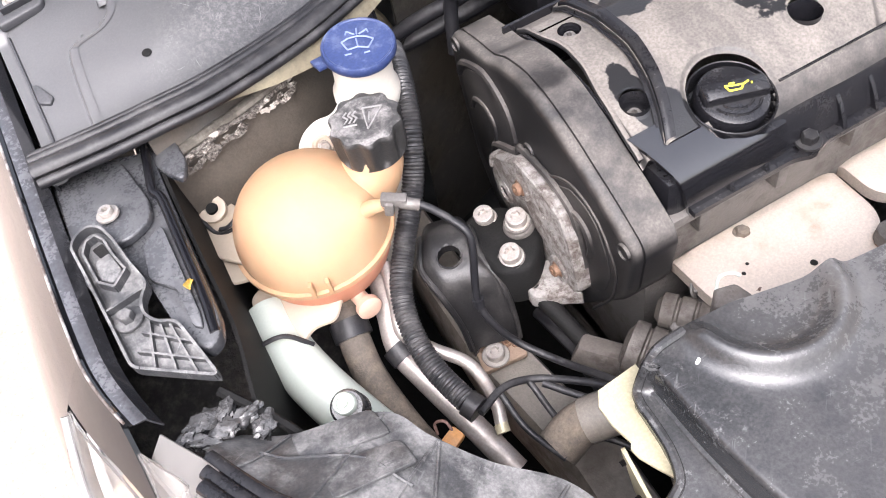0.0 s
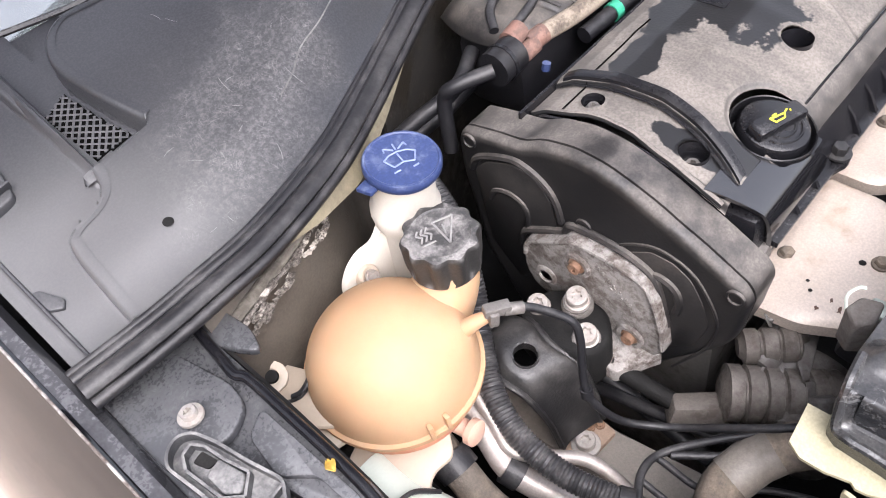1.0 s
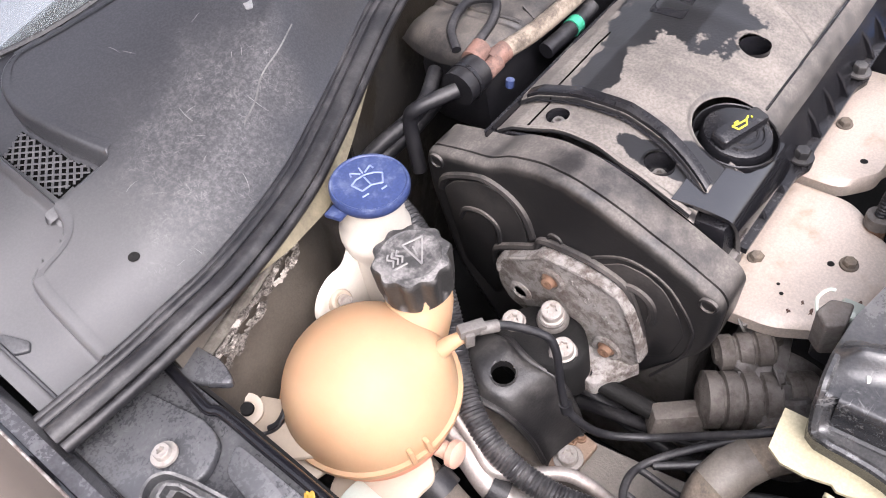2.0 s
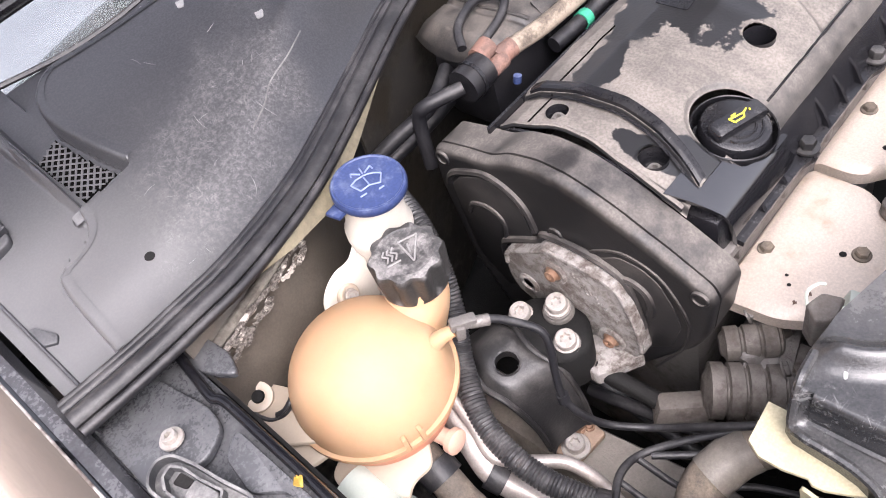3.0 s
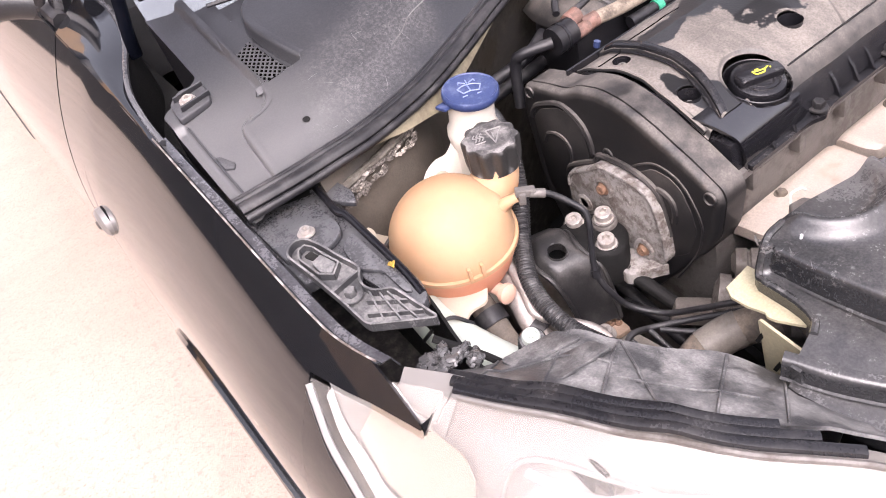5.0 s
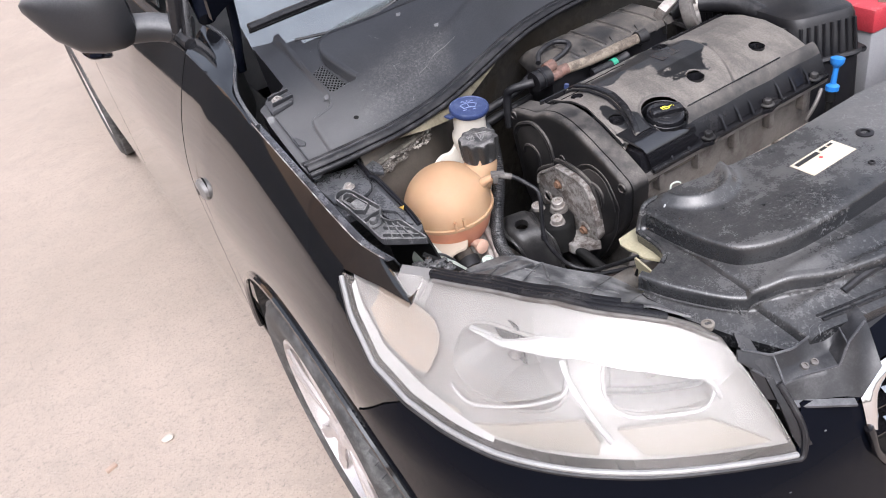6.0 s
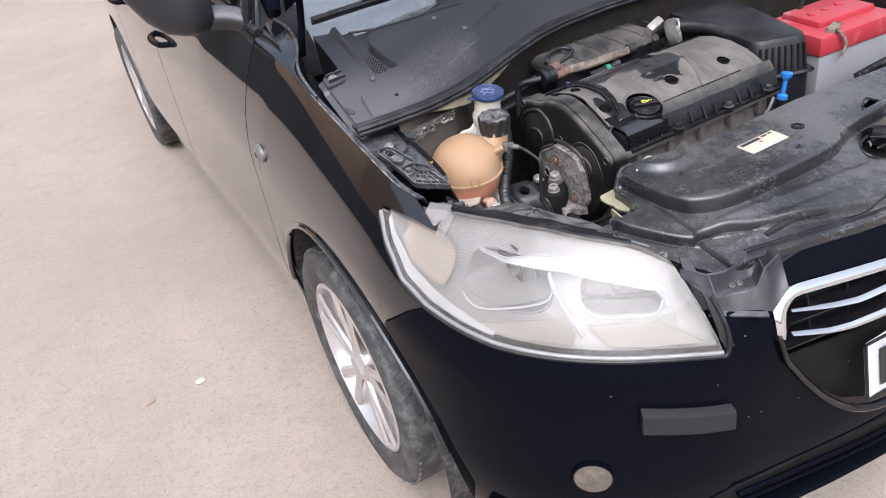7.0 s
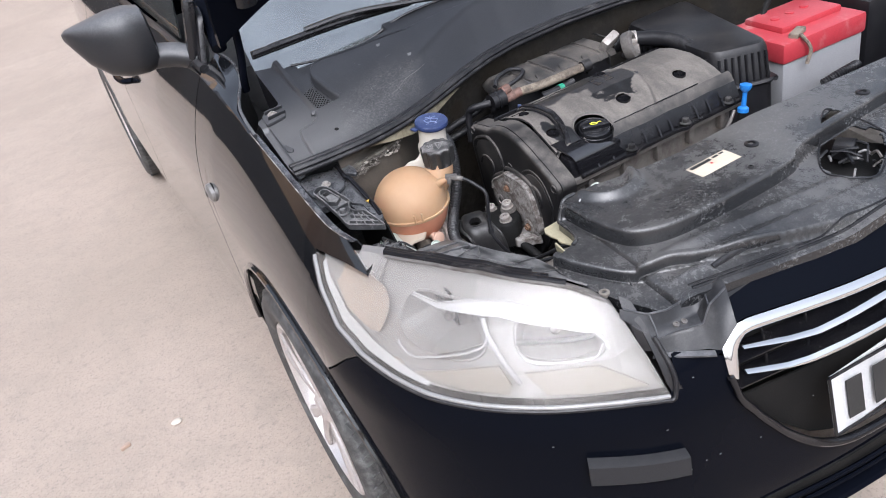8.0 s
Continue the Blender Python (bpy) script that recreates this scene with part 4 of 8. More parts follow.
        part("lower_panel", bm, "cream_reflector", lens, "cream moulded panel below the reflector")
    bm = bmesh.new()
    sheet(bm, lambda s, t: skin(s, table(LENS_LOW, s) + 0.001 + t * table([(5.12, .006), (5.6, .015), (6.2, .016), (7.0, .010), (7.6, .004)], s), 0.009 + 0.004 * t, side), steps(5.12, 7.6, 40), steps(0, 1, 3), 0.0012)
    part("edge_strip", bm, "brightsilver", lens, "bright strip along the lens's outer edge")
    # black end cap at the inner corner
    bm = bmesh.new()
    sheet(bm, lambda s, t: skin(s, table([(10.62, .79), (10.78, .765), (10.86, .72), (10.92, .676), (11.06, .674)], s) + t * table([(10.62, .012), (10.8, .03), (10.92, .05), (11.0, .03), (11.06, .002)], s), 0.0, side), steps(10.62, 11.06, 14), steps(0, 1, 6), 0.004)
    part("lamp_end_cap", bm, "clean", lens)
    return lens


headlight(1)
headlight(-1)

# rubber strips and housing behind the lens
lamp_back = thing("lamp_housing", (-0.62, -0.45, 0.74), "dusty black headlight housing with ribbed rubber strips along the lens", "headlight housing")
top_edge = lambda s, back, up: skin(s, table(LENS_UP, max(s, 6.05)), 0.0) + (Vector((0.35, 0.9, 0)).normalized() * back if s < 7 else Vector((0.55, 0.83, 0)).normalized() * back) + Vector((0, 0, up))
for k in range(3):
    bm = bmesh.new()
    pts = [top_edge(s, 0.010 + 0.011 * k, 0.003 - 0.003 * k) for s in steps(6.15, 9.9 - 0.25 * k, 10)]
    tube(bm, pts, 0.0055, 8, 70, flat=0.7)
    part("rubber_strip", bm, "clean", lamp_back, "black ribbed rubber strip")
bm = bmesh.new()
tube(bm, [top_edge(s, 0.001, 0.001) for s in steps(6.15, 10.4, 10)], 0.003, 8, 60)
part("lens_edge_trim", bm, "castgrey", lamp_back)
HOUSING_BACK = [(-.700, -.330, .806), (-.668, -.350, .806), (-.602, -.372, .808), (-.580, -.405, .803), (-.552, -.440, .792), (-.512, -.474, .775), (-.492, -.52, .760), (-.482, -.575, .752)]


def housing(s, t):
    a = top_edge(s, 0.036, -0.008)
    b = spline(HOUSING_BACK, 7 * (s - 6.1) / 4.1)
    p = a * (1 - min(t, 1)) + b * min(t, 1)
    p.z += 0.0018 * math.sin(math.pi * min(t, 1)) * (1 if (s * 1.35) % 2 < 1 else -0.6) - 0.085 * max(0, t - 1) / 0.25
    p += Vector((0.01, 0.02, 0)) * max(0, t - 1) * 2
    return p


bm = bmesh.new()
sheet(bm, housing, steps(6.1, 10.2, 90), steps(0, 1.0, 16) + steps(1.0, 1.25, 5)[1:], 0.003)
part("housing_top", bm, "housing", lamp_back)
for s0, ds in ((6.35, 0.35), (7.0, 0.30), (7.7, 0.25), (8.35, -0.4), (8.9, 0.15), (9.5, 0.10)):
    bm = bmesh.new()
    tube(bm, [housing(s0 + ds * t, t) + Vector((0, 0, 0.0008)) for t in steps(0.04, 0.97, 14)], 0.0014, 6, 28)
    part("housing_rib", bm, "housing", lamp_back)
for t0, sa, sb in ((0.55, 6.5, 7.9), (0.35, 7.9, 9.3)):
    bm = bmesh.new()
    tube(bm, [housing(q, t0) + Vector((0, 0, 0.0008)) for q in steps(sa, sb, 14)], 0.0014, 6, 28)
    part("housing_rib", bm, "housing", lamp_back)
for outline in ([(-.668, -.354), (-.607, -.367), (-.603, -.394), (-.667, -.384)], [(-.664, -.391), (-.599, -.403), (-.596, -.425), (-.655, -.425)]):
    bm = bmesh.new()
    slab(bm, rounded(outline, 0.005), lambda u, v, w: Vector((u, v, 0.809 + 0.30 * (-0.36 - v) - 0.5 * max(0, u + 0.62) + w)), 0.0045, 0.0012)
    part("cover_plate", bm, "housing", lamp_back, "dust-greyed plate on the lamp housing")
bm = bmesh.new()
lathe(bm, [(0.0090, -0.012), (0.0090, 0.003), (0.0078, 0.005), (0.0062, 0.0055), (0.0058, 0.002), (0.003, 0.002), (0.0025, 0.006), (0.001, 0.006)], (-0.624, -0.344, 0.796), (-0.1, -0.35, 1), 24)
part("adjuster_screw", bm, "greenpipe", lamp_back, "pale plastic adjuster screw")
bm = bmesh.new()
lathe(bm, [(0.014, -0.03), (0.014, -0.006), (0.012, -0.003)], (-0.624, -0.346, 0.796), (-0.1, -0.35, 1), 20)
part("adjuster_boss", bm, "shroud", lamp_back)

# grille
bm = bmesh.new()
panel(bm, steps(11.575, 14.0, 40), lambda s: table(GRILLE_LOW, s), lambda s: table(GRILLE_UP, s), 12, 1, 0.05)
panel(bm, steps(11.575, 14.0, 40), lambda s: table(GRILLE_LOW, s), lambda s: table(GRILLE_UP, s), 12, -1, 0.05)
grille = part("grille", bm, "dark", car, "black front grille with chrome bars and surround")
for side in (1, -1):
    bm = bmesh.new()
    rim_s = steps(14.0, 11.80, 30) + [11.72, 11.66, 11.61, 11.575, 11.56, 11.558, 11.562]
    rim_z = [table(GRILLE_UP, q) for q in rim_s[:-3]] + [.706, .690, .668]
    inner_ = [(q + 0.02, z - 0.0165) for q, z in zip(rim_s[:31], rim_z[:31])] + [(11.765, .708), (11.735, .704), (11.705, .697), (11.69, .689), (11.68, .680), (11.672, .670), (11.662, .656)]
    sheet(bm, lambda u, t: skin(rim_s[u] * (1 - t) + inner_[u][0] * t, rim_z[u] * (1 - t) + inner_[u][1] * t, -0.003 - 0.005 * math.sin(math.pi * t), side), list(range(len(rim_s))), steps(0, 1, 6), 0.002)
    part("chrome_surround", bm, "chrome", grille)
    bm = bmesh.new()
    tube(bm, [skin(s, table(GRILLE_LOW, s), -0.003, side) for s in (11.572, 11.60, 11.66, 11.8, 11.95, 12.25, 12.58, 12.93, 13.4, 14.0)], lambda k: 0.0095 - 0.0025 * k, 10, 80, flat=0.6)
    part("lower_surround", bm, "gloss", grille, "glossy black lower surround")
    bm = bmesh.new()
    tube(bm, [skin(s, table(GRILLE_LOW, s) - 0.004, -0.008, side) for s in (11.572, 11.60, 11.66, 11.8, 11.95, 12.25, 12.58, 12.93, 13.4, 14.0)], 0.0016, 8, 80)
    part("trim_line", bm, "dullchrome", grille, "thin dull chrome line")
    for upper, tall in ([(11.78, .6965), (11.8, .696), (12.25, .680), (12.53, .674), (12.83, .6755), (13.23, .679), (14.0, .684)], [(11.78, .0075), (12.25, .0095), (12.6, .0125), (14.0, .0135)]), ([(11.76, .6585), (11.77, .658), (12.22, .638), (12.45, .633), (12.81, .633), (13.2, .634), (14.0, .637)], [(11.76, .0085), (12.25, .014), (12.6, .0185), (14.0, .020)]):
        bm = bmesh.new()
        fnb = lambda s, t: skin(s, table(upper, s) - 0.9 * table(tall, s) * t, 0.006 - 0.006 * math.sin(math.pi * t), side)
        sheet(bm, fnb, steps(upper[0][0], 14.0, 40), steps(0, 1, 6), 0.003)
        part("chrome_bar", bm, "chrome", grille)
    for s0 in (12.1, 12.55, 13.0, 13.45):
        bm = bmesh.new()
        tube(bm, [skin(s0, z, 0.03, side) for z in (0.60, 0.66, 0.715)], 0.0025, 6, 6)
        part("grille_upright", bm, "clean", grille)
    for z0 in (0.712, 0.672, 0.628):
        bm = bmesh.new()
        sheet(bm, lambda s, t: skin(s, z0 - 0.004 * t, 0.045 - 0.035 * t, side), steps(11.62, 14.0, 24), steps(0, 1, 2), 0.003)
        part("grille_slat", bm, "gloss", grille)
    bm = bmesh.new()
    panel(bm, steps(11.6, 14.0, 30), lambda s: table(GRILLE_LOW, s) + .004, lambda s: max(table(GRILLE_LOW, s) + 0.006, 0.595), 8, side, 0.02)
    part("plate_panel", bm, "dark", grille)

number_plate = thing("number_plate", (0, -0.855, 0.49), "white number plate with black characters on the bumper", "number plate")
bm = bmesh.new()
lift_plate = lambda u, v, w: Vector((u, -0.860 + 0.10 * u * u * 2.2 - w + 0.20 * (v - 0.485), v + 0.048))
slab(bm, rounded([(-0.25, 0.437), (0.25, 0.437), (0.25, 0.543), (-0.25, 0.543)], 0.006), lift_plate, 0.004)
part("plate", bm, "plate", number_plate)
bm = bmesh.new()
for a, b in (((-0.25, 0.437), (0.25, 0.437)), ((0.25, 0.437), (0.25, 0.543)), ((0.25, 0.543), (-0.25, 0.543)), ((-0.25, 0.543), (-0.25, 0.437))):
    tube(bm, [lift_plate(a[0], a[1], 0.004), lift_plate((a[0] + b[0]) / 2, (a[1] + b[1]) / 2, 0.004), lift_plate(*b, 0.004)], 0.003, 6, 10)
part("plate_frame", bm, "clean", number_plate)
for k in range(8):
    bm = bmesh.new()
    u = -0.205 + 0.055 * k
    slab(bm, [(u - 0.016, 0.455), (u + 0.016, 0.455), (u + 0.016, 0.525), (u - 0.016, 0.525)], lambda a, b, w: lift_plate(a, b, 0.004 + w), 0.001)
    part("character_bar", bm, "ink", number_plate)

# foam bumper block
foam = thing("foam_block", (-0.565, -0.77, 0.57), "dark grey foam parking block stuck to the bumper", "bumper guard")
bm = bmesh.new()
us = steps(9.76, 11.02, 14)
ring = [[skin(s, table([(9.76, .592), (11.02, .562)], s) - h, -o) for h, o in ((0, -0.002), (0.002, 0.014), (0.005, 0.017), (0.040, 0.019), (0.044, 0.016), (0.044, 0.0))] for s in us]
ring_faces(bm, ring)
part("foam_body", bm, "foam", foam)


# ---- wheels ----
def wheel(y, x, turn):
    bm = bmesh.new()
    prof = [(0.218, 0.006), (0.228, -0.004), (0.262, -0.012), (0.283, -0.010), (0.294, -0.002), (0.2995, 0.010), (0.3015, 0.03), (0.3025, 0.06), (0.3015, 0.13), (0.300, 0.175), (0.288, 0.192), (0.25, 0.196), (0.218, 0.185)]
    lathe(bm, prof, (0, 0, 0), (1, 0, 0), 96, caps=False)
    tyre = part("wheel", bm, "tyre", car, "black tyre on a silver alloy rim")
    tyre.matrix_parent_inverse = car.matrix_world.inverted()
    tyre.matrix_basis = pose(x, y, WHEEL_Z, 0, 0, turn)
    loc = tyre

    def sub(name, b, mat, label=""):
        ob = part(name, b, mat, None, label)
        ob.parent = loc
        return ob
    # tread blocks
    bm = bmesh.new()
    for k in range(72):
        a = 2 * math.pi * k / 72
        for off, xx, sl in ((0.0, 0.027, 0.3), (0.5, 0.077, -0.3), (0.0, 0.125, 0.3), (0.5, 0.168, -0.3)):
            aa = a + off * 2 * math.pi / 72
            m = Matrix.Rotation(aa, 4, "X") @ Matrix.Translation((xx, 0, 0.3022)) @ Matrix.Rotation(sl, 4, "Z")
            c = [m @ Vector((sx * 0.0225, sy * 0.0118, sz * 0.0028)) for sx in (-1, 1) for sy in (-1, 1) for sz in (-1, 1)]
            v = [bm.verts.new(p) for p in c]
            for f in ((0, 1, 3, 2), (4, 6, 7, 5), (0, 4, 5, 1), (2, 3, 7, 6), (1, 5, 7, 3), (0, 2, 6, 4)):
                bm.faces.new([v[i] for i in f])
    tagged(sub("tread", bm, "tyre"), kind="stuff")
    bm = bmesh.new()
    lathe(bm, [(0.222, 0.012), (0.219, -0.002), (0.211, -0.004), (0.205, 0.006), (0.198, 0.03), (0.19, 0.09), (0.19, 0.16)], (0, 0, 0), (1, 0, 0), 72, caps=False)
    lathe(bm, [(0.19, 0.10), (0.06, 0.11)], (0, 0, 0), (1, 0, 0), 48, caps=False)
    sub("rim_barrel", bm, "rim")
    for k in range(5):
        for d in (-0.20, 0.20):
            a = 2 * math.pi * k / 5 + 0.35
            bm = bmesh.new()
            rings = []
            for r, off, wd, th, xx in ((0.035, 0.35, 0.014, 0.02, 0.018), (0.08, 0.75, 0.012, 0.016, 0.012), (0.14, 0.95, 0.013, 0.012, 0.006), (0.208, 1.0, 0.018, 0.012, 0.004)):
                ang = a + d * off
                c = Vector((xx, r * math.cos(ang), r * math.sin(ang)))
                tv = Vector((0, -math.sin(ang), math.cos(ang)))
                rings.append([c + tv * wd, c + tv * wd * 0.6 - Vector((th * 0.5, 0, 0)), c - tv * wd * 0.6 - Vector((th * 0.5, 0, 0)), c - tv * wd, c + Vector((th, 0, 0))])
            ring_faces(bm, rings)
            sub("spoke", bm, "rim")
    bm = bmesh.new()
    lathe(bm, [(0.05, 0.03), (0.048, 0.012), (0.034, 0.004), (0.03, 0.002), (0.028, -0.001), (0.01, -0.003)], (0, 0, 0), (1, 0, 0), 32)
    sub("hub_cap", bm, "rim", "silver hub cap")
    bm = bmesh.new()
    lathe(bm, [(0.14, 0.11), (0.14, 0.13), (0.03, 0.13)], (0, 0, 0), (1, 0, 0), 32)
    sub("brake_disc", bm, "rusty", "rusted brake disc")
    return tyre


wheel(0.0, -0.868, 0)
wheel(2.652, -0.893, 0)
for y in (0.0, 2.652):
    t = wheel(y, 0.868, 180)
# wheel arch liners
for y, xx in ((0.0, 0.862), (2.652, 0.884)):
    for side in (1, -1):
        bm = bmesh.new()
        sheet(bm, lambda a, t: Vector((side * (-xx + 0.26 * t), y + ((ARCH_FRONT if y == 0 and math.cos(a) < 0 else ARCH) + 0.004) * math.cos(a), WHEEL_Z + (ARCH + 0.004) * math.sin(a))), steps(-0.25, math.pi + 0.25, 40), steps(0, 1, 6), 0.003)
        part("arch_liner", bm, "liner", car, "black ribbed wheel arch liner")

# floor of the drain well between wing and cowl, shade painted in as near-black
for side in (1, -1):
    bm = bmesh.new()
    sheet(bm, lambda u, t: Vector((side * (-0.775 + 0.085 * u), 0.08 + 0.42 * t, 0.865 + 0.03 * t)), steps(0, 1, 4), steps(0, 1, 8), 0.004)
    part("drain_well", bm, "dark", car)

# door mirror
bm = bmesh.new()
mirror_rings = []
for x, yy, ry, zb, zt in ((-.832, .600, .040, 1.014, 1.138), (-.838, .600, .056, 1.002, 1.150), (-.87, .600, .066, .998, 1.158), (-.91, .604, .066, 1.001, 1.158), (-.95, .616, .056, 1.014, 1.150), (-.985, .634, .040, 1.048, 1.142), (-1.008, .652, .022, 1.092, 1.135), (-1.018, .662, .008, 1.112, 1.126)):
    mirror_rings.append([Vector((x, yy + ry * math.copysign(abs(math.cos(a)) ** 0.7, math.cos(a)), (zb + zt) / 2 + (zt - zb) / 2 * math.copysign(abs(math.sin(a)) ** 0.7, math.sin(a)))) for a in steps(0, 2 * math.pi, 40)[:-1]])
ring_faces(bm, mirror_rings)
mirror = part("door_mirror", bm, "mirror_shell", car, "black door mirror, top greyed for the sky's reflection")
bm = bmesh.new()
tube(bm, [(-0.850, 0.590, 1.030), (-0.80, 0.565, 1.022), (-0.768, 0.545, 1.010), (-0.735, 0.53, 1.000)], lambda k: 0.034 - 0.004 * k, 18, 20, flat=0.9)
part("mirror_arm", bm, "mirror_shell", mirror)
bm = bmesh.new()
box(bm, (-0.748, 0.545, 1.065), (0.03, 0.075, 0.16), (0, 14, -12), 0.014)
part("mirror_foot", bm, "clean", mirror)
bm = bmesh.new()
slab(bm, rounded([(0.47, 0.985), (0.66, 1.0), (0.56, 1.12), (0.50, 1.10)], 0.02), lambda u, v, w: Vector((-0.752 - w + (v - 1.0) * 0.35, u, v)), 0.014, 0.003)
part("mirror_base", bm, "clean", mirror)
# open bonnet, propped up from its rear hinges
hood_turn = Matrix.Translation((0, 0.262, 1.085)) @ Matrix.Rotation(radians(-64), 4, "X")
bm = bmesh.new()
hood_fn = lambda u, v: hood_turn @ Vector(((0.760 - 0.06 * v * v) * u * (1 - 0.05 * max(0, 0.15 - v)), -0.015 - 0.20 * (1 - u * u) * (1 - v) - 0.93 * v + 0.10 * u * u * v, 0.02 * (1 - u * u) - 0.02 * abs(u) ** 5))
sheet(bm, hood_fn, steps(-1, 1, 30), steps(0, 1, 24), 0.012)
hood = part("bonnet", bm, "paint", car, "open black bonnet raised on its hinges")
for u in (-0.9, 0.9, 0.0):
    bm = bmesh.new()
    tube(bm, [hood_fn(u, v) + hood_turn.to_3x3() @ Vector((0, 0, -0.03)) for v in (0.06, 0.3, 0.6, 0.95)], 0.022, 8, 16, flat=0.5)
    part("bonnet_frame", bm, "clean", hood)
for side in (1, -1):
    bm = bmesh.new()
    tube(bm, [(side * -0.722, 0.285, 0.965), (side * -0.720, 0.272, 1.00), (side * -0.710, 0.268, 1.05), (side * -0.705, 0.25, 1.13)], 0.009, 8, 14, flat=0.5)
    part("hinge", bm, "paint", hood)


# ---- engine bay: the bay itself ----
def seal_y(x):
    return table([(0, .095), (.07, .090), (.15, .083), (.23, .066), (.30, .040), (.36, .013), (.43, -.020), (.49, -.047), (.55, -.066), (.61, -.076), (.70, -.078), (.76, -.074)], abs(x))


def smooth(a, b, x):
    t = min(max((x - a) / (b - a), 0.0), 1.0)
    return t * t * (3 - 2 * t)


def cowl_z(x, y):
    ax = -abs(x)
    z = 0.925 + 0.10 * (min(ax, -0.28) + 0.636) + 0.36 * (y + 0.01)
    d = y - seal_y(x)
    edge = 0.905 + 0.10 * d
    z = edge + (z - edge) * smooth(0.0, 0.075, d)
    return z


def cowl_shape(x, y):
    z = cowl_z(x, y)
    # step of the side field
    edge = table([(-.08, -.705), (-.02, -.702), (.028, -.697), (.040, -.688), (.044, -.652), (.060, -.646), (.19, -.652), (.30, -.66)], y)
    z -= 0.010 * smooth(edge + 0.004, edge - 0.004, x)
    z -= 0.007 * smooth(-0.7405, -0.7445, x) * smooth(0.095, 0.085, y)
    # lower strip with the grating in front of the raised main field
    brow = table([(.064, -.588), (.070, -.590), (.105, -.600), (.149, -.607), (.172, -.602), (.188, -.588), (.195, -.572), (.197, -.40)], y)
    if y > 0.064 and x < -0.35:
        z -= 0.022 * smooth(brow + 0.0015, brow - 0.0035, x) * smooth(0.064, 0.070, y) * smooth(-0.6445, -0.638, x)
    line_y = table([(-.62, .200), (-.572, .196), (-.554, .194), (-.466, .178), (-.364, .160), (0.0, .150)], -abs(x))
    if y > line_y - 0.01 and -0.61 < x:
        z -= 0.012 * smooth(line_y - 0.001, line_y + 0.005, y)
    z += 0.0010 * math.sin(31 * x + 11 * y) + 0.0006 * math.sin(57 * y - 13 * x)
    return z


cowl = tagged(new("cowl_panel"), "scuffed black plastic cowl panel below the windscreen", "cowl panel")
bm = bmesh.new()
us_ = steps(-1, -0.7, 96) + steps(-0.7, 0.0, 56)[1:] + steps(0.0, 1.0, 50)[1:]
cowl_back = lambda x: 0.255 - 0.05 * (1 - (x / 0.7) ** 2)


def cowl_pt(u, t):
    x0 = u * 0.755
    y = seal_y(x0) + (cowl_back(x0) - seal_y(x0)) * t
    x = math.copysign(abs(x0) - 0.060 * smooth(0.115, 0.145, y) * max(0.0, (abs(x0) - 0.665) / 0.090), x0)
    return Vector((x, y, cowl_shape(x, y)))


sheet(bm, cowl_pt, us_, steps(0, 1, 120), 0.003)
part("cowl_top", bm, "cowl_main", cowl)
# rounded walls of the raised fields
def field_wall(parent, curve, height, depth, mat, name, back=0.009, reach=0.008):
    bm = bmesh.new()
    n = len(curve) - 1
    prof = ((-back, 0.0008), (-0.003, 0.0011), (-0.001, 0.0004), (0.0008, -0.0016), (0.0018, -0.005), (0.0026, -depth), (0.0055, -depth - 0.0006))

    def pt(t, k):
        p = spline(curve, t)
        q = (spline(curve, t + 0.02) - spline(curve, t - 0.02)).normalized()
        side_n = Vector((-q.y, q.x))
        o, dz = prof[k]
        deep = max(height(*(p - side_n * reach)), height(*(p + side_n * reach)))
        f = p + side_n * o
        return Vector((f.x, f.y, deep + dz))
    sheet(bm, pt, steps(0.02, n - 0.02, 100), list(range(len(prof))), 0.0)
    part(name, bm, mat, parent)


field_wall(cowl, [(-.5875, .0665), (-.590, .072), (-.599, .105), (-.606, .149), (-.601, .174), (-.588, .190), (-.570, .197), (-.554, .195), (-.466, .179), (-.364, .161)], cowl_shape, 0.021, "cowl_main", "field_wall")
field_wall(cowl, [(-.704, -.050), (-.702, -.015), (-.698, .024), (-.690, .038), (-.662, .043), (-.649, .054), (-.646, .075), (-.650, .14), (-.653, .20)], cowl_shape, 0.009, "cowl_main", "field_edge")
# grating: crossed bars over a dark opening
bm = bmesh.new()
in_mesh = lambda x, y: -0.638 < x < table([(.066, -.588), (.070, -.591), (.105, -.601), (.149, -.608)], y) - 0.005 and 0.084 - 0.10 * (x + 0.61) < y < 0.156 + 0.3 * (x + 0.608)
sheet(bm, lambda x, y: Vector((x, y, cowl_shape(x, y) + 0.0006)), steps(-0.639, -0.590, 24), steps(0.074, 0.162, 44), 0, lambda x, y: not in_mesh(x, y))
part("grating_opening", bm, "void", cowl)
for k in range(-7, 16):
    for sgn in (1, -1):
        pts = []
        for t in steps(-0.10, 0.10, 90):
            x = -0.616 + t * 0.7
            y = 0.096 + 0.0078 * k + sgn * t * 0.7
            if in_mesh(x, y):
                pts.append(Vector((x, y, cowl_shape(x, y) + 0.0018)))
        if len(pts) > 1:
            bm = bmesh.new()
            tube(bm, [pts[0], pts[-1]], 0.0012, 6, 2, flat=0.5)
            part("grating_bar", bm, "cowl", cowl)
bm = bmesh.new()
lathe(bm, [(0.0045, 0.0006), (0.004, 0.0012), (0.001, 0.0013)], (-0.636, -0.010, cowl_shape(-0.636, -0.010)), (0, -0.3, 1), 14)
part("clip_hole", bm, "dark", cowl)
bm = bmesh.new()
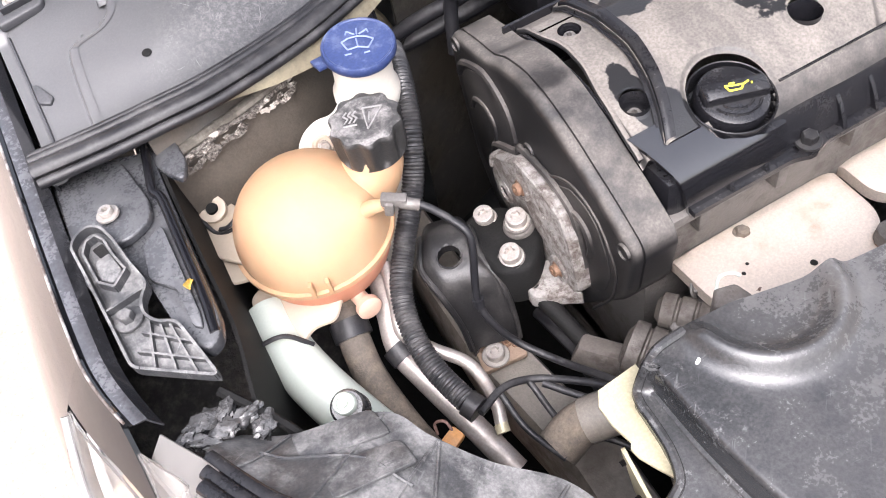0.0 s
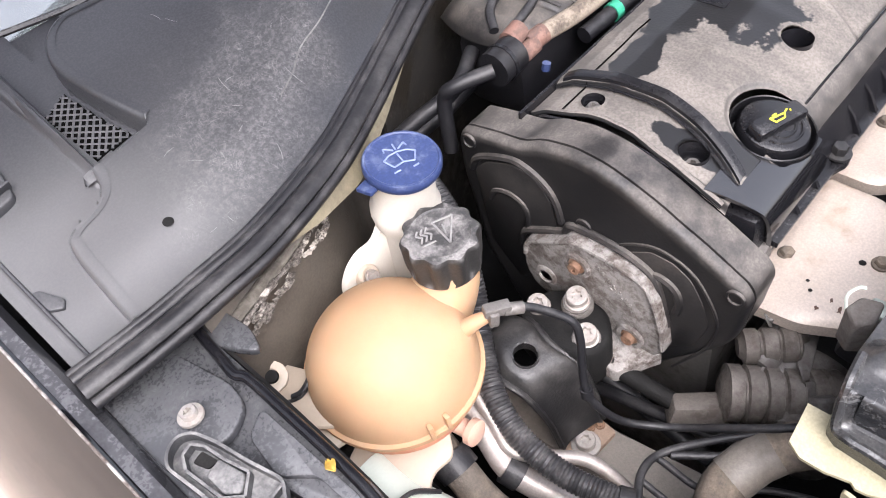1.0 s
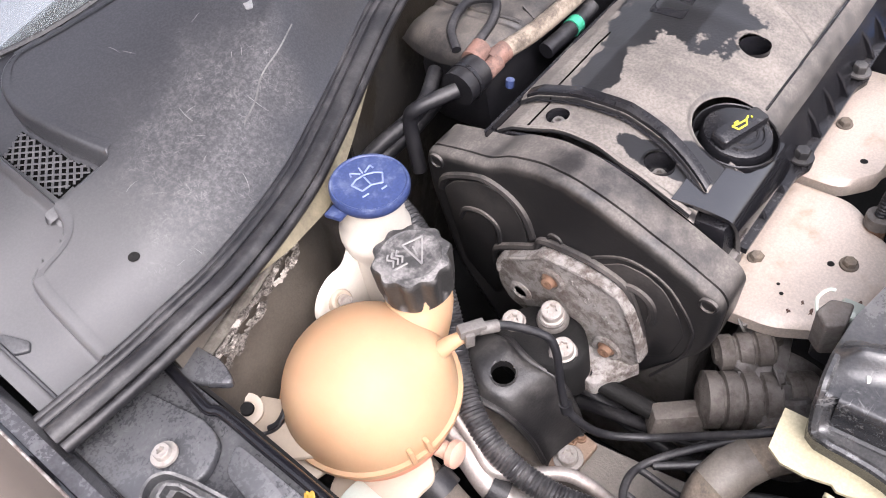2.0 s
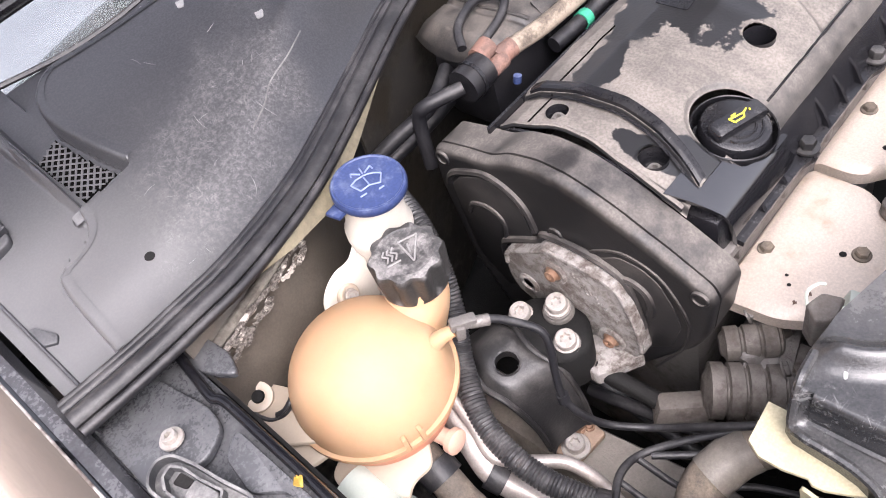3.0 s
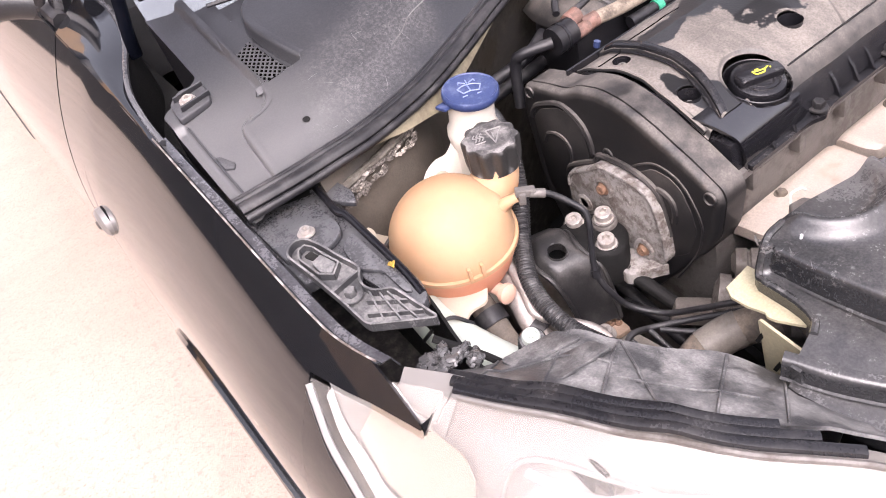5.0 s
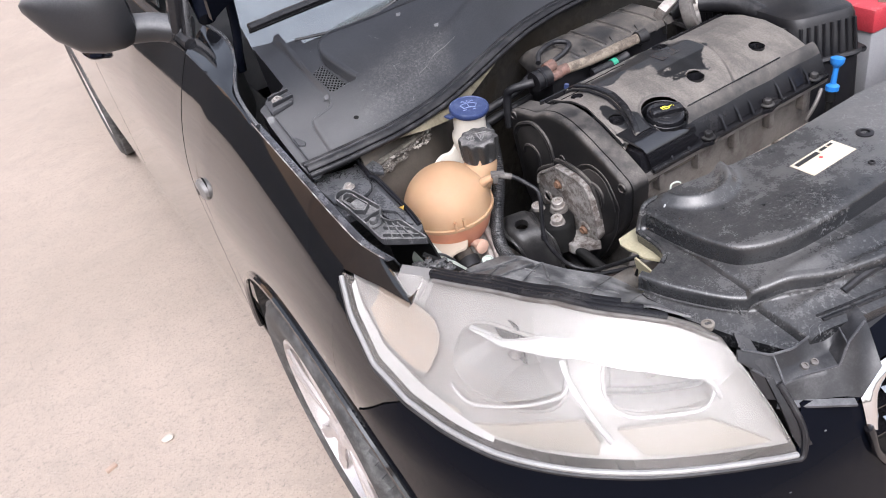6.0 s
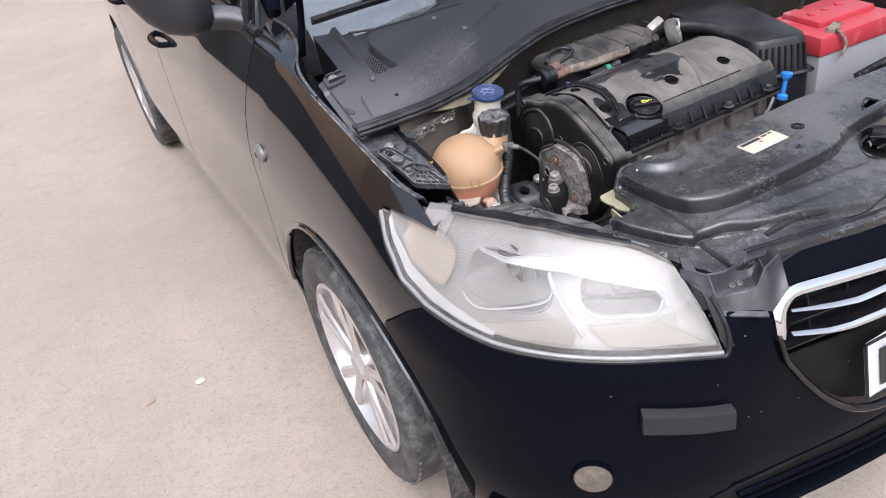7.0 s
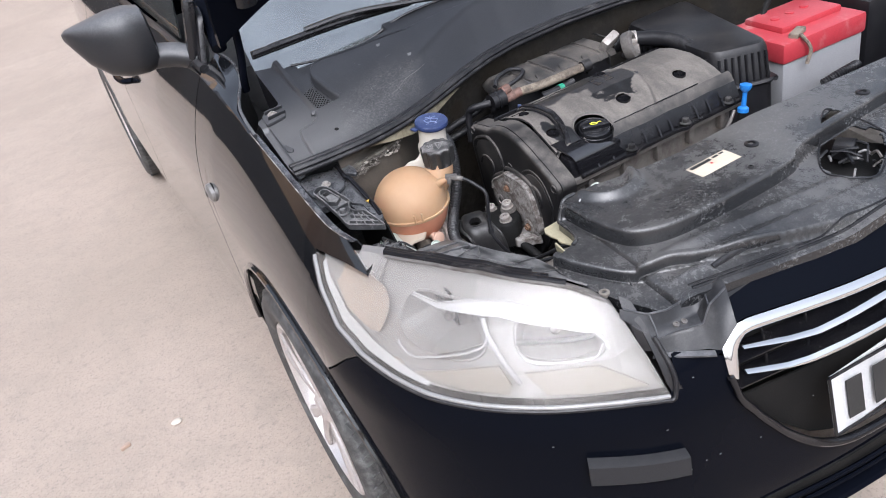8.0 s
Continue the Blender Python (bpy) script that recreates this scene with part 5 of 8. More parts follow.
tube(bm, [Vector((x, cowl_back(x) - 0.004, cowl_shape(x, cowl_back(x) - 0.004) + 0.002)) for x in steps(-0.62, 0.62, 14)], 0.003, 6, 60)
part("moulded_line", bm, "clean", cowl)
for x, y in ((-0.446, 0.147), (-0.408, 0.081)):
    bm = bmesh.new()
    slab(bm, rounded([(x - 0.005, y - 0.002), (x, y - 0.005), (x + 0.003, y - 0.002), (x + 0.006, y + 0.002), (x + 0.001, y + 0.003), (x - 0.002, y + 0.005)], 0.0015), lambda u, v, w: Vector((u, v, cowl_shape(u, v) + 0.0006 + w)), 0.0008)
    part("droppings_spot", bm, "spot", cowl, "dried pale spot")
for side in (1, -1):
    bm = bmesh.new()
    sheet(bm, lambda t, k: cowl_pt(-side, t) + Vector((side * 0.004 * k, 0, -0.001 - 0.10 * k)), steps(0.0, 1.0, 60), steps(0, 1, 4), 0.002)
    part("cowl_side", bm, "plastic", cowl)
# moulded step beside the grating, turning the corner at its lower end
bm = bmesh.new()
sheet(bm, lambda u, k: (lambda q, o: Vector((q.x + o[0], q.y, cowl_shape(-0.640, q.y) + o[1] * smooth(-0.2, 0.9, u) - 0.006 * (1 - smooth(0.0, 0.6, u)))))(spline([(-0.6475, 0.060), (-0.6480, 0.075), (-0.6495, 0.11), (-0.652, 0.15), (-0.6555, 0.20), (-0.658, 0.232)], u), ((0.0075, -0.012), (0.0062, 0.0015), (0.0045, 0.0035), (0.001, 0.0042), (-0.004, 0.0036), (-0.0075, 0.001), (-0.0095, -0.010))[k]), steps(0, 5, 40), list(range(7)), 0.0)
part("moulded_bar", bm, "cowl", cowl, "raised moulded step beside the grating")
bm = bmesh.new()
tube(bm, [Vector((-0.7415, y, cowl_shape(-0.738, y) + 0.0006)) for y in steps(-0.070, 0.082, 16)], 0.0016, 6, 40)
part("edge_ridge", bm, "cowl", cowl)
bm = bmesh.new()
slab(bm, rounded([(-0.740, 0.006), (-0.731, 0.000), (-0.726, 0.006), (-0.735, 0.024), (-0.740, 0.026)], 0.002), lambda u, v, w: Vector((u, v, cowl_shape(-0.734, v) + 0.0002 + w)), 0.0028, 0.0008)
part("edge_clip", bm, "cowl", cowl)
bm = bmesh.new()
tube(bm, [Vector((x, y, cowl_shape(x, y) + 0.0003)) for x, y in ((-0.392, 0.051), (-0.42, 0.040), (-0.452, 0.030), (-0.474, 0.018), (-0.497, 0.009))], 0.0010, 6, 30, flat=0.6)
part("moulded_rib", bm, "scuff_line", cowl)
# longer pale scratches in the rubbed area
rng = random.Random(21)
for k in range(15):
    a = rng.uniform(0, 2 * math.pi)
    q = Matrix.Rotation(radians(28), 2) @ Vector((0.075 * rng.gauss(0, 1), 0.034 * rng.gauss(0, 1))) + Vector((-0.52, 0.035))
    if q.y < seal_y(q.x) + 0.035:
        continue
    way = Vector((math.cos(a), math.sin(a))) * (rng.uniform(0.003, 0.006) if k > 3 else rng.uniform(0.006, 0.010))
    bend = Vector((-way.y, way.x)) * rng.uniform(-0.25, 0.25)
    bm = bmesh.new()
    tube(bm, [(lambda c: Vector((c.x, c.y, cowl_shape(c.x, c.y) + 0.0002)))(q + way * t + bend * (1 - t * t)) for t in (-1.0, -0.4, 0.3, 1.0)], lambda k_: 0.00022 * (0.3 + 0.7 * math.sin(math.pi * min(max(k_, 0.02), 0.98))), 4, 8)
    part("scratch", bm, "scratch", cowl)
tab_z = cowl_shape(-0.712, 0.108)
bm = bmesh.new()
slab(bm, rounded([(-0.745, 0.088), (-0.700, 0.094), (-0.694, 0.124), (-0.722, 0.132), (-0.742, 0.118)], 0.006), lambda u, v, w: Vector((u, v, tab_z + 0.33 * (v - 0.108) + w)), 0.007, 0.0015)
part("fixing_tab", bm, "cowl", cowl)
for y in (0.100, 0.118):
    bm = bmesh.new()
    box(bm, (-0.716, y, tab_z + 0.010 + 0.33 * (y - 0.108)), (0.040, 0.0025, 0.008), (18, 0, 8), 0.0008)
    part("tab_rib", bm, "cowl", cowl)
bolt(cowl, (-0.722, 0.109, tab_z + 0.007), (0, -0.3, 1), 0.0068, 0.005, "steel", 1.5)

seal = tagged(new("bonnet_seal"), "black rubber bonnet seal along the cowl's edge", "weather seal")
for off, up, r, fl in ((-0.002, 0.008, 0.0085, 0.75), (0.010, 0.0095, 0.0045, 1.0), (0.018, 0.0085, 0.0035, 1.0), (-0.010, 0.000, 0.005, 1.0)):
    bm = bmesh.new()
    tube(bm, [Vector((x, seal_y(x) + off, 0.902 + up + (0.012 * smooth(0.5, 0.1, abs(x))))) for x in steps(-0.760, 0.755, 40)], r, 10, 160, flat=fl)
    part("seal_rib", bm, "rubber", seal)

# tan bulkhead side below the seal, grimy tower below that, and the sealant bead between
def ridge(x):
    return Vector((x, table([(-0.67, -.084), (-.653, -.080), (-.60, -.068), (-.54, -.050), (-.505, -.020), (-.47, .015), (-.30, .06), (0, .10), (.7, .10)], x), table([(-.67, .860), (-.54, .862), (-.45, .868), (-.2, .87)], x)))


bm = bmesh.new()
sheet(bm, lambda x, t: (Vector((x, seal_y(x) + 0.006, 0.902)) * (1 - t) + ridge(x) * t) + Vector((0, 0.030 * math.sin(math.pi * t) * smooth(-0.68, -0.55, x), 0)), steps(-0.545, -0.36, 24), steps(0, 1, 10), 0.003)
part("bulkhead_side", bm, "tan", car, "tan-painted bulkhead side, dirty")
# same wall carried on into the corner; darker brown paints in the seal's shade
bm = bmesh.new()
sheet(bm, lambda x, t: (Vector((x, seal_y(x) + 0.006, 0.902)) * (1 - t) + ridge(x) * t) + Vector((0, 0.030 * math.sin(math.pi * t) * smooth(-0.68, -0.55, x), 0)), steps(-0.67, -0.545, 20), steps(0, 1, 10), 0.003)
part("bulkhead_corner", bm, "inner", car, "grimy bulkhead corner, browner for the seal's shade")
# bulkhead behind the engine, its deep shade painted into the colour
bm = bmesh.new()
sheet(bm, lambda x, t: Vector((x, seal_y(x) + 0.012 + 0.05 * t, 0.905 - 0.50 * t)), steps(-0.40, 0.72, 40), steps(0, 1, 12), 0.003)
part("bulkhead", bm, "firewall", car, "bulkhead behind the engine, shade put into its colour")
bm = bmesh.new()
reach_ = lambda x: 0.6 * table([(-.60, .002), (-.55, .010), (-.50, .017), (-.47, .016), (-.42, .011), (-.38, .006), (-.34, .001)], x)
sheet(bm, lambda x, t: Vector((x, seal_y(x) - 0.004 - reach_(x) * t, 0.896 - 2.0 * reach_(x) * t * t)), steps(-0.60, -0.34, 40), steps(0, 1, 8), 0.002)
part("seal_flange", bm, "cream_wall", car, "stained cream flange under the seal")
bm = bmesh.new()
tube(bm, [(-0.56, 0.0, 0.885), (-0.50, 0.005, 0.86), (-0.455, 0.045, 0.84), (-0.42, 0.06, 0.78), (-0.41, 0.07, 0.66)], lambda k: 0.014 + 0.02 * k, 10, 24)
part("bulkhead_flange", bm, "tan", car)
bm = bmesh.new()
tower = lambda x, t: ridge(x) + Vector((0, 0.012 * t - 0.02 * math.sin(math.pi * t), -0.26 * t)) + Vector((0.02 * t, 0, 0))
sheet(bm, tower, steps(-0.67, -0.42, 30), steps(0, 1, 12), 0.003)
part("suspension_tower", bm, "inner", car, "grimy brown suspension tower")
bm = bmesh.new()
tube(bm, [ridge(x) + Vector((0, -0.003, 0.001 + 0.002 * math.sin(90 * x))) for x in steps(-0.662, -0.515, 14)], lambda k: 0.0030 + 0.0012 * math.sin(40 * k) * math.sin(17 * k + 1), 9, 120)
part("sealant_bead", bm, "sealant", car, "cracked flaking sealant bead")
bm = bmesh.new()
tube(bm, [ridge(x) + Vector((0, 0.003, 0.005)) for x in steps(-0.668, -0.50, 16)], 0.0058, 9, 90, flat=0.8)
part("ridge_fold", bm, "ridge", car, "dusty folded edge of the tower")
rng = random.Random(4)
for k in range(64):
    x = rng.uniform(-0.664, -0.622) if k < 36 else rng.uniform(-0.625, -0.53)
    c = ridge(x) + Vector((0, -0.0075, rng.uniform(-0.014, 0.001) if k < 36 else rng.uniform(-0.009, 0.001)))
    bm = bmesh.new()
    n = rng.randint(5, 8)
    ring = [Vector((rng.uniform(0.002, 0.006) * math.cos(a), -0.0005, rng.uniform(0.001, 0.004) * math.sin(a))) for a in steps(0, 2 * math.pi, n)[:-1]]
    ring_faces(bm, [[c + p for p in ring], [c + p * 0.85 + Vector((0, -0.0018, 0)) for p in ring]])
    part("sealant_flake", bm, "sealant", car)
# inner wing wall below the ledge, near-black in place of the shade there
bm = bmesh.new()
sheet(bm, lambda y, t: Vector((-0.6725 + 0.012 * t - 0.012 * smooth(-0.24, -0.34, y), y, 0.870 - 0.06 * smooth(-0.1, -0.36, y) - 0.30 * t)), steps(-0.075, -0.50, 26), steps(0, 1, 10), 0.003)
part("inner_wing", bm, "dark", car, "grimy inner wing, darkened for shade")
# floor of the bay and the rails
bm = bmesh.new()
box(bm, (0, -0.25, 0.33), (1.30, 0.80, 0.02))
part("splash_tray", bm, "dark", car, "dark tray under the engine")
for x in (-0.47, 0.47):
    bm = bmesh.new()
    rings = []
    for y, z, w, h in ((0.12, 0.535, 0.056, 0.11), (-0.10, 0.540, 0.056, 0.11), (-0.25, 0.545, 0.056, 0.11), (-0.40, 0.520, 0.056, 0.11), (-0.62, 0.50, 0.056, 0.11)):
        cx = x + (0.03 * smooth(-0.25, -0.42, y) if x < 0 else 0)
        rings.append([Vector((cx + sx * w / 2, y, z + sz * h / 2)) for sx, sz in ((-1, -0.85), (-0.85, -1), (0.85, -1), (1, -0.85), (1, 0.85), (0.85, 1), (-0.85, 1), (-1, 0.85))])
    ring_faces(bm, rings)
    part("chassis_rail", bm, "rail", car, "dusty tan chassis rail")
bm = bmesh.new()
tube(bm, [(-0.62, -0.60, 0.60), (-0.3, -0.68, 0.60), (0.3, -0.68, 0.60), (0.62, -0.60, 0.60)], 0.05, 10, 24)
part("front_crossmember", bm, "dark", car)

# ledge on top of the inner wing
ledge_z = lambda y: 0.874 - 0.12 * max(0.0, -y - 0.14) - 0.05 * max(0.0, -y - 0.24) + 0.02 * (y + 0.14 if y > -0.14 else 0)
bm = bmesh.new()
slab(bm, rounded([(-0.762, -0.04), (-0.673, -0.070), (-0.6745, -0.262), (-0.680, -0.278), (-0.691, -0.284), (-0.703, -0.27), (-0.715, -0.20), (-0.742, -0.185), (-0.758, -0.185)], 0.008), lambda u, v, w: Vector((u, v, ledge_z(v) - 0.012 + w)), 0.012, 0.002)
ledge = part("wing_ledge", bm, "bay_paint", car, "black painted ledge of the inner wing")
bm = bmesh.new()
slab(bm, rounded([(-0.758, -0.06), (-0.700, -0.068), (-0.688, -0.130), (-0.692, -0.152), (-0.715, -0.163), (-0.757, -0.150)], 0.010), lambda u, v, w: Vector((u, v, ledge_z(v) - 0.003 + w)), 0.007, 0.002)
part("ledge_plate", bm, "bay_paint", ledge, "bolted black steel plate")
bm = bmesh.new()
tube(bm, [(-0.676, -0.070, 0.880), (-0.680, -0.105, 0.881), (-0.6825, -0.128, 0.880), (-0.6785, -0.140, 0.879), (-0.6785, -0.18, 0.873), (-0.679, -0.24, 0.862), (-0.682, -0.272, 0.855)], 0.0042, 10, 70)
part("ledge_lip", bm, "gloss", ledge)
bm = bmesh.new()
slab(bm, rounded([(-0.685, -0.055), (-0.652, -0.060), (-0.648, -0.10), (-0.657, -0.125), (-0.672, -0.10)], 0.01), lambda u, v, w: Vector((u, v, 0.868 + w)), 0.006, 0.002)
part("ledge_corner", bm, "bay_paint", ledge)
bolt(ledge, (-0.722, -0.130, 0.880), (0, 0, 1), 0.006, 0.006, "steel", 1.6)
bm = bmesh.new()
tube(bm, [(-0.70, -0.30, 0.828), (-0.665, -0.345, 0.80), (-0.65, -0.38, 0.77)], 0.004, 6, 10)
part("ledge_strut", bm, "dark", ledge)

bm = bmesh.new()
slab(bm, rounded([(-0.706, -0.170), (-0.687, -0.160), (-0.6855, -0.255), (-0.688, -0.266), (-0.694, -0.262), (-0.694, -0.226), (-0.712, -0.205)], 0.006), lambda u, v, w: Vector((u, v, ledge_z(v) - 0.002 + w)), 0.0042, 0.0016)
part("pressed_field", bm, "bay_paint", ledge)
leaf = thing("fallen_leaf", (-0.685, -0.228, 0.866), "small dry yellow leaf caught on the ledge's lip", "leaf")
bm = bmesh.new()
sheet(bm, lambda u, v: Vector((-0.6855 + 0.004 * u * math.sin(math.pi * v) + 0.002 * v, -0.234 + 0.012 * v, 0.8665 + 0.0025 * abs(u) + 0.002 * math.sin(5 * v))), steps(-1, 1, 5), steps(0.03, 0.97, 8), 0.0006)
part("blade", bm, "leaf", leaf)
# moulded bracket with its lattice
bracket = thing("wing_bracket", (-0.722, -0.22, 0.85), "grey-black ribbed plastic bracket bolted to the wing ledge", "bracket")
bz = lambda v: ledge_z(v) + 0.004 - 0.08 * max(0, -v - 0.2)
BRACKET = [(-.755, -.153), (-.748, -.144), (-.738, -.141), (-.729, -.147), (-.723, -.165), (-.718, -.191), (-.711, -.217), (-.719, -.226), (-.722, -.238), (-.716, -.249), (-.702, -.256), (-.690, -.309), (-.743, -.273), (-.746, -.233), (-.751, -.184)]
bm = bmesh.new()
slab(bm, rounded(BRACKET, 0.004), lambda u, v, w: Vector((u, v, bz(v) + w)), 0.003, 0.0008)
part("base", bm, "housing", bracket)


def rib_wall(name, pts, wide, high):
    """An upright rib that follows the bracket's floor."""
    bm = bmesh.new()
    curve = [Vector(p) for p in pts]
    for a, b in zip(curve, curve[1:]):
        n_ = Vector((b.y - a.y, a.x - b.x)).normalized() * wide / 2
        q = [a + n_, a - n_, b - n_, b + n_]
        ring_faces(bm, [[Vector((p.x, p.y, bz(p.y) + 0.002)) for p in q], [Vector((p.x, p.y, bz(p.y) + high - 0.0006)) for p in q], [Vector((p.x, p.y, bz(p.y) + high)) + (Vector(((a + b) / 2)).to_3d() - p.to_3d()) * 0.02 for p in q]])
    part(name, bm, "housing", bracket)


rib_wall("edge_wall", [tuple(p) for p in rounded(BRACKET, 0.006)] + [tuple(rounded(BRACKET, 0.006)[0])], 0.0022, 0.011)
lattice = lambda u, v: (Vector((-.722, -.240)) * (1 - u) + Vector((-.703, -.256)) * u) * (1 - v) + (Vector((-.743, -.273)) * (1 - u) + Vector((-.691, -.308)) * u) * v
for a, b in (((0.0, 0.30), (1.0, 0.34)), ((0.0, 0.66), (1.0, 0.68)), ((0.12, 0.0), (0.26, 1.0)), ((0.44, 0.0), (0.52, 1.0)), ((0.74, 0.0), (0.77, 1.0))):
    rib_wall("rib", [tuple(lattice(*a)), tuple(lattice(*b))], 0.0016, 0.008)
rib_wall("rib", [(-.748, -.222), (-.712, -.217)], 0.0018, 0.009)
rib_wall("latch_frame", [(-.748, -.164), (-.743, -.154), (-.735, -.152), (-.730, -.160), (-.727, -.178), (-.722, -.196), (-.734, -.206), (-.744, -.196), (-.748, -.164)], 0.002, 0.010)
bm = bmesh.new()
slab(bm, rounded([(-.742, -.176), (-.729, -.173), (-.724, -.195), (-.734, -.203), (-.742, -.194)], 0.003), lambda u, v, w: Vector((u, v, bz(v) + 0.003 + w)), 0.006, 0.0015)
part("latch_tongue", bm, "housing", bracket)
bm = bmesh.new()
slab(bm, rounded([(-.742, -.160), (-.733, -.158), (-.730, -.172), (-.738, -.171)], 0.002), lambda u, v, w: Vector((u, v, bz(v) + 0.0034 + w)), 0.0012)
part("slot", bm, "dark", bracket)
bolt(bracket, (-0.734, -0.233, bz(-0.233) + 0.003), (0, 0, 1), 0.0062, 0.008, "housing", 1.9, False)

# rubbery debris between bracket and lamp
for at, size, turn in (((-0.718, -0.318, 0.826), (0.030, 0.016, 0.012), (10, 20, 30)), ((-0.700, -0.314, 0.822), (0.026, 0.014, 0.014), (-20, 10, 60)), ((-0.722, -0.335, 0.828), (0.022, 0.012, 0.010), (0, 30, -20)), ((-0.690, -0.325, 0.818), (0.024, 0.014, 0.014), (30, 0, 15)),
                       ((-0.706, -0.330, 0.824), (0.018, 0.022, 0.010), (0, 10, 80)), ((-0.682, -0.336, 0.812), (0.022, 0.016, 0.012), (15, 0, 40)), ((-0.733, -0.328, 0.832), (0.016, 0.010, 0.008), (0, 0, 10))):
    bm = bmesh.new()
    bmesh.ops.create_icosphere(bm, subdivisions=3, radius=0.5)
    mt = pose(*at, *turn)
    for v in bm.verts:
        k = 1 + 0.5 * noise.noise(v.co * 3 + Vector(at) * 30) + 0.35 * noise.noise(v.co * 8)
        v.co = mt @ Vector((v.co.x * size[0] * k, v.co.y * size[1] * k, v.co.z * size[2] * k))
    part("lamp_mount_lug", bm, "shroud", lamp_back)


# ---- coolant reservoir ----
BALL, R = Vector((-0.579, -0.158, 0.786)), 0.0722
tank = thing("coolant_reservoir", (-0.579, -0.158, 0.714), "round faded-orange plastic coolant reservoir, half full, with a black cap", "coolant tank")
seam_axis = Vector((0.0, -0.07, 1)).normalized()
bm = bmesh.new()
lathe(bm, [(R * math.cos(a), R * math.sin(a)) for a in steps(0.02, 1.53, 22)], BALL, seam_axis, 56)
out_dir = (Vector((-0.535, -0.208, 0.828)) - BALL).normalized()
for v in bm.verts:
    d = (v.co - BALL).normalized()
    v.co += d * 0.007 * math.exp(-((1 - d.dot(out_dir)) / 0.035))
part("upper_shell", bm, "orange", tank)
bm = bmesh.new()
lathe(bm, [(R * 0.985 * math.cos(a), 1.12 * R * math.sin(a)) for a in steps(-1.53, 0.02, 18)], BALL, seam_axis, 56)
part("lower_shell", bm, "salmon", tank, "lower half, darker where the coolant stands")
bm = bmesh.new()
fr = R * math.cos(0.0)
lathe(bm, [(fr - 0.002, -0.0035), (fr + 0.0035, -0.0025), (fr + 0.0035, 0.0025), (fr - 0.002, 0.0035)], BALL - seam_axis * R * math.sin(0.0), seam_axis, 56)
part("flange", bm, "orange", tank)
for a in (-1.95, -1.75):
    d = Vector((math.cos(a), math.sin(a), 0.05)).normalized()
    bm = bmesh.new()
    box(bm, BALL + d * (R + 0.002), (0.004, 0.006, 0.018), (0, 0, math.degrees(a) + 90), 0.0012)
    part("moulding_lug", bm, "orange", tank)
bm = bmesh.new()
tube(bm, [(-0.548, -0.162, 0.790), (-0.524, -0.164, 0.812), (-0.508, -0.164, 0.830), (-0.503, -0.162, 0.850)], lambda k: 0.038 - 0.0135 * k ** 0.5, 32, 20)
part("neck", bm, "orange", tank)
bm = bmesh.new()
tube(bm, [(-0.540, -0.203, 0.822), (-0.530, -0.211, 0.831), (-0.521, -0.218, 0.835)], lambda k: 0.008 - 0.003 * k, 16, 12)
part("outlet_stub", bm, "orange", tank)
bm = bmesh.new()
tube(bm, [(-0.575, -0.200, 0.735), (-0.572, -0.214, 0.733), (-0.570, -0.224, 0.731)], 0.0078, 14, 10)
lathe(bm, [(0.012, 0), (0.012, 0.006), (0.009, 0.008)], (-0.5695, -0.224, 0.731), (0.1, -0.9, 0.1), 20)
part("drain_stub", bm, "pink", tank, "pinkish plastic stub")
cap_axis = Vector((0.0, -0.06, 1)).normalized()
bm = bmesh.new()
lathe(bm, [(0.0275, -0.036), (0.0300, -0.0355), (0.0312, -0.033, 0.6), (0.0318, -0.028, 1), (0.0328, -0.007, 1), (0.0328, -0.0035, 0.9), (0.0312, -0.0008, 0.7), (0.0245, 0.0004), (0.0225, -0.0008), (0.004, -0.0006)], (-0.502, -0.162, 0.880), cap_axis, 110, 10, 0.0046)
cap = part("cap", bm, "cap", tank, "black lobed pressure cap with moulded symbols")
emb = lambda u, v, w=0.0: Vector((-0.502, -0.162, 0.8797)) + Vector((0.92, -0.38, 0)) * u + Vector((0.38, 0.92, 0.06)) * v + cap_axis * w
for pts in ([(-0.001, 0.012), (0.016, 0.011), (0.003, -0.013), (-0.001, 0.012)], [(0.005, 0.006), (0.004, -0.003)], [(-0.015, 0.010), (-0.018, 0.006), (-0.014, 0.002), (-0.017, -0.003)], [(-0.011, 0.010), (-0.014, 0.006), (-0.010, 0.002), (-0.013, -0.003)], [(-0.007, 0.010), (-0.010, 0.006), (-0.006, 0.002), (-0.009, -0.003)], [(-0.018, -0.006), (-0.006, -0.006)]):
    bm = bmesh.new()
    for a, b in zip(pts, pts[1:]):
        tube(bm, [emb(*a), emb(*b)], 0.0009, 5, 2)
    part("moulded_symbol", bm, "capmark", cap)
# milky straps that hold the tank
for outline, z0, tilt in (([(-0.668, -0.078), (-0.652, -0.070), (-0.640, -0.078), (-0.628, -0.108), (-0.610, -0.15), (-0.645, -0.17), (-0.670, -0.14), (-0.670, -0.10)], 0.790, 0.0),
                          ([(-0.670, -0.135), (-0.652, -0.118), (-0.625, -0.140), (-0.620, -0.175), (-0.650, -0.172), (-0.670, -0.166)], 0.772, 0.1),
                          ([(-0.660, -0.175), (-0.615, -0.160), (-0.575, -0.205), (-0.600, -0.236), (-0.622, -0.232), (-0.640, -0.245), (-0.658, -0.235), (-0.663, -0.20)], 0.752, 0.15),
                          ):
    bm = bmesh.new()
    slab(bm, rounded(outline, 0.008), lambda u, v, w: Vector((u, v, z0 + tilt * (v + 0.2) + w)), 0.004, 0.001)
    part("strap", bm, "milky", tank, "milky plastic mounting strap")
bm = bmesh.new()
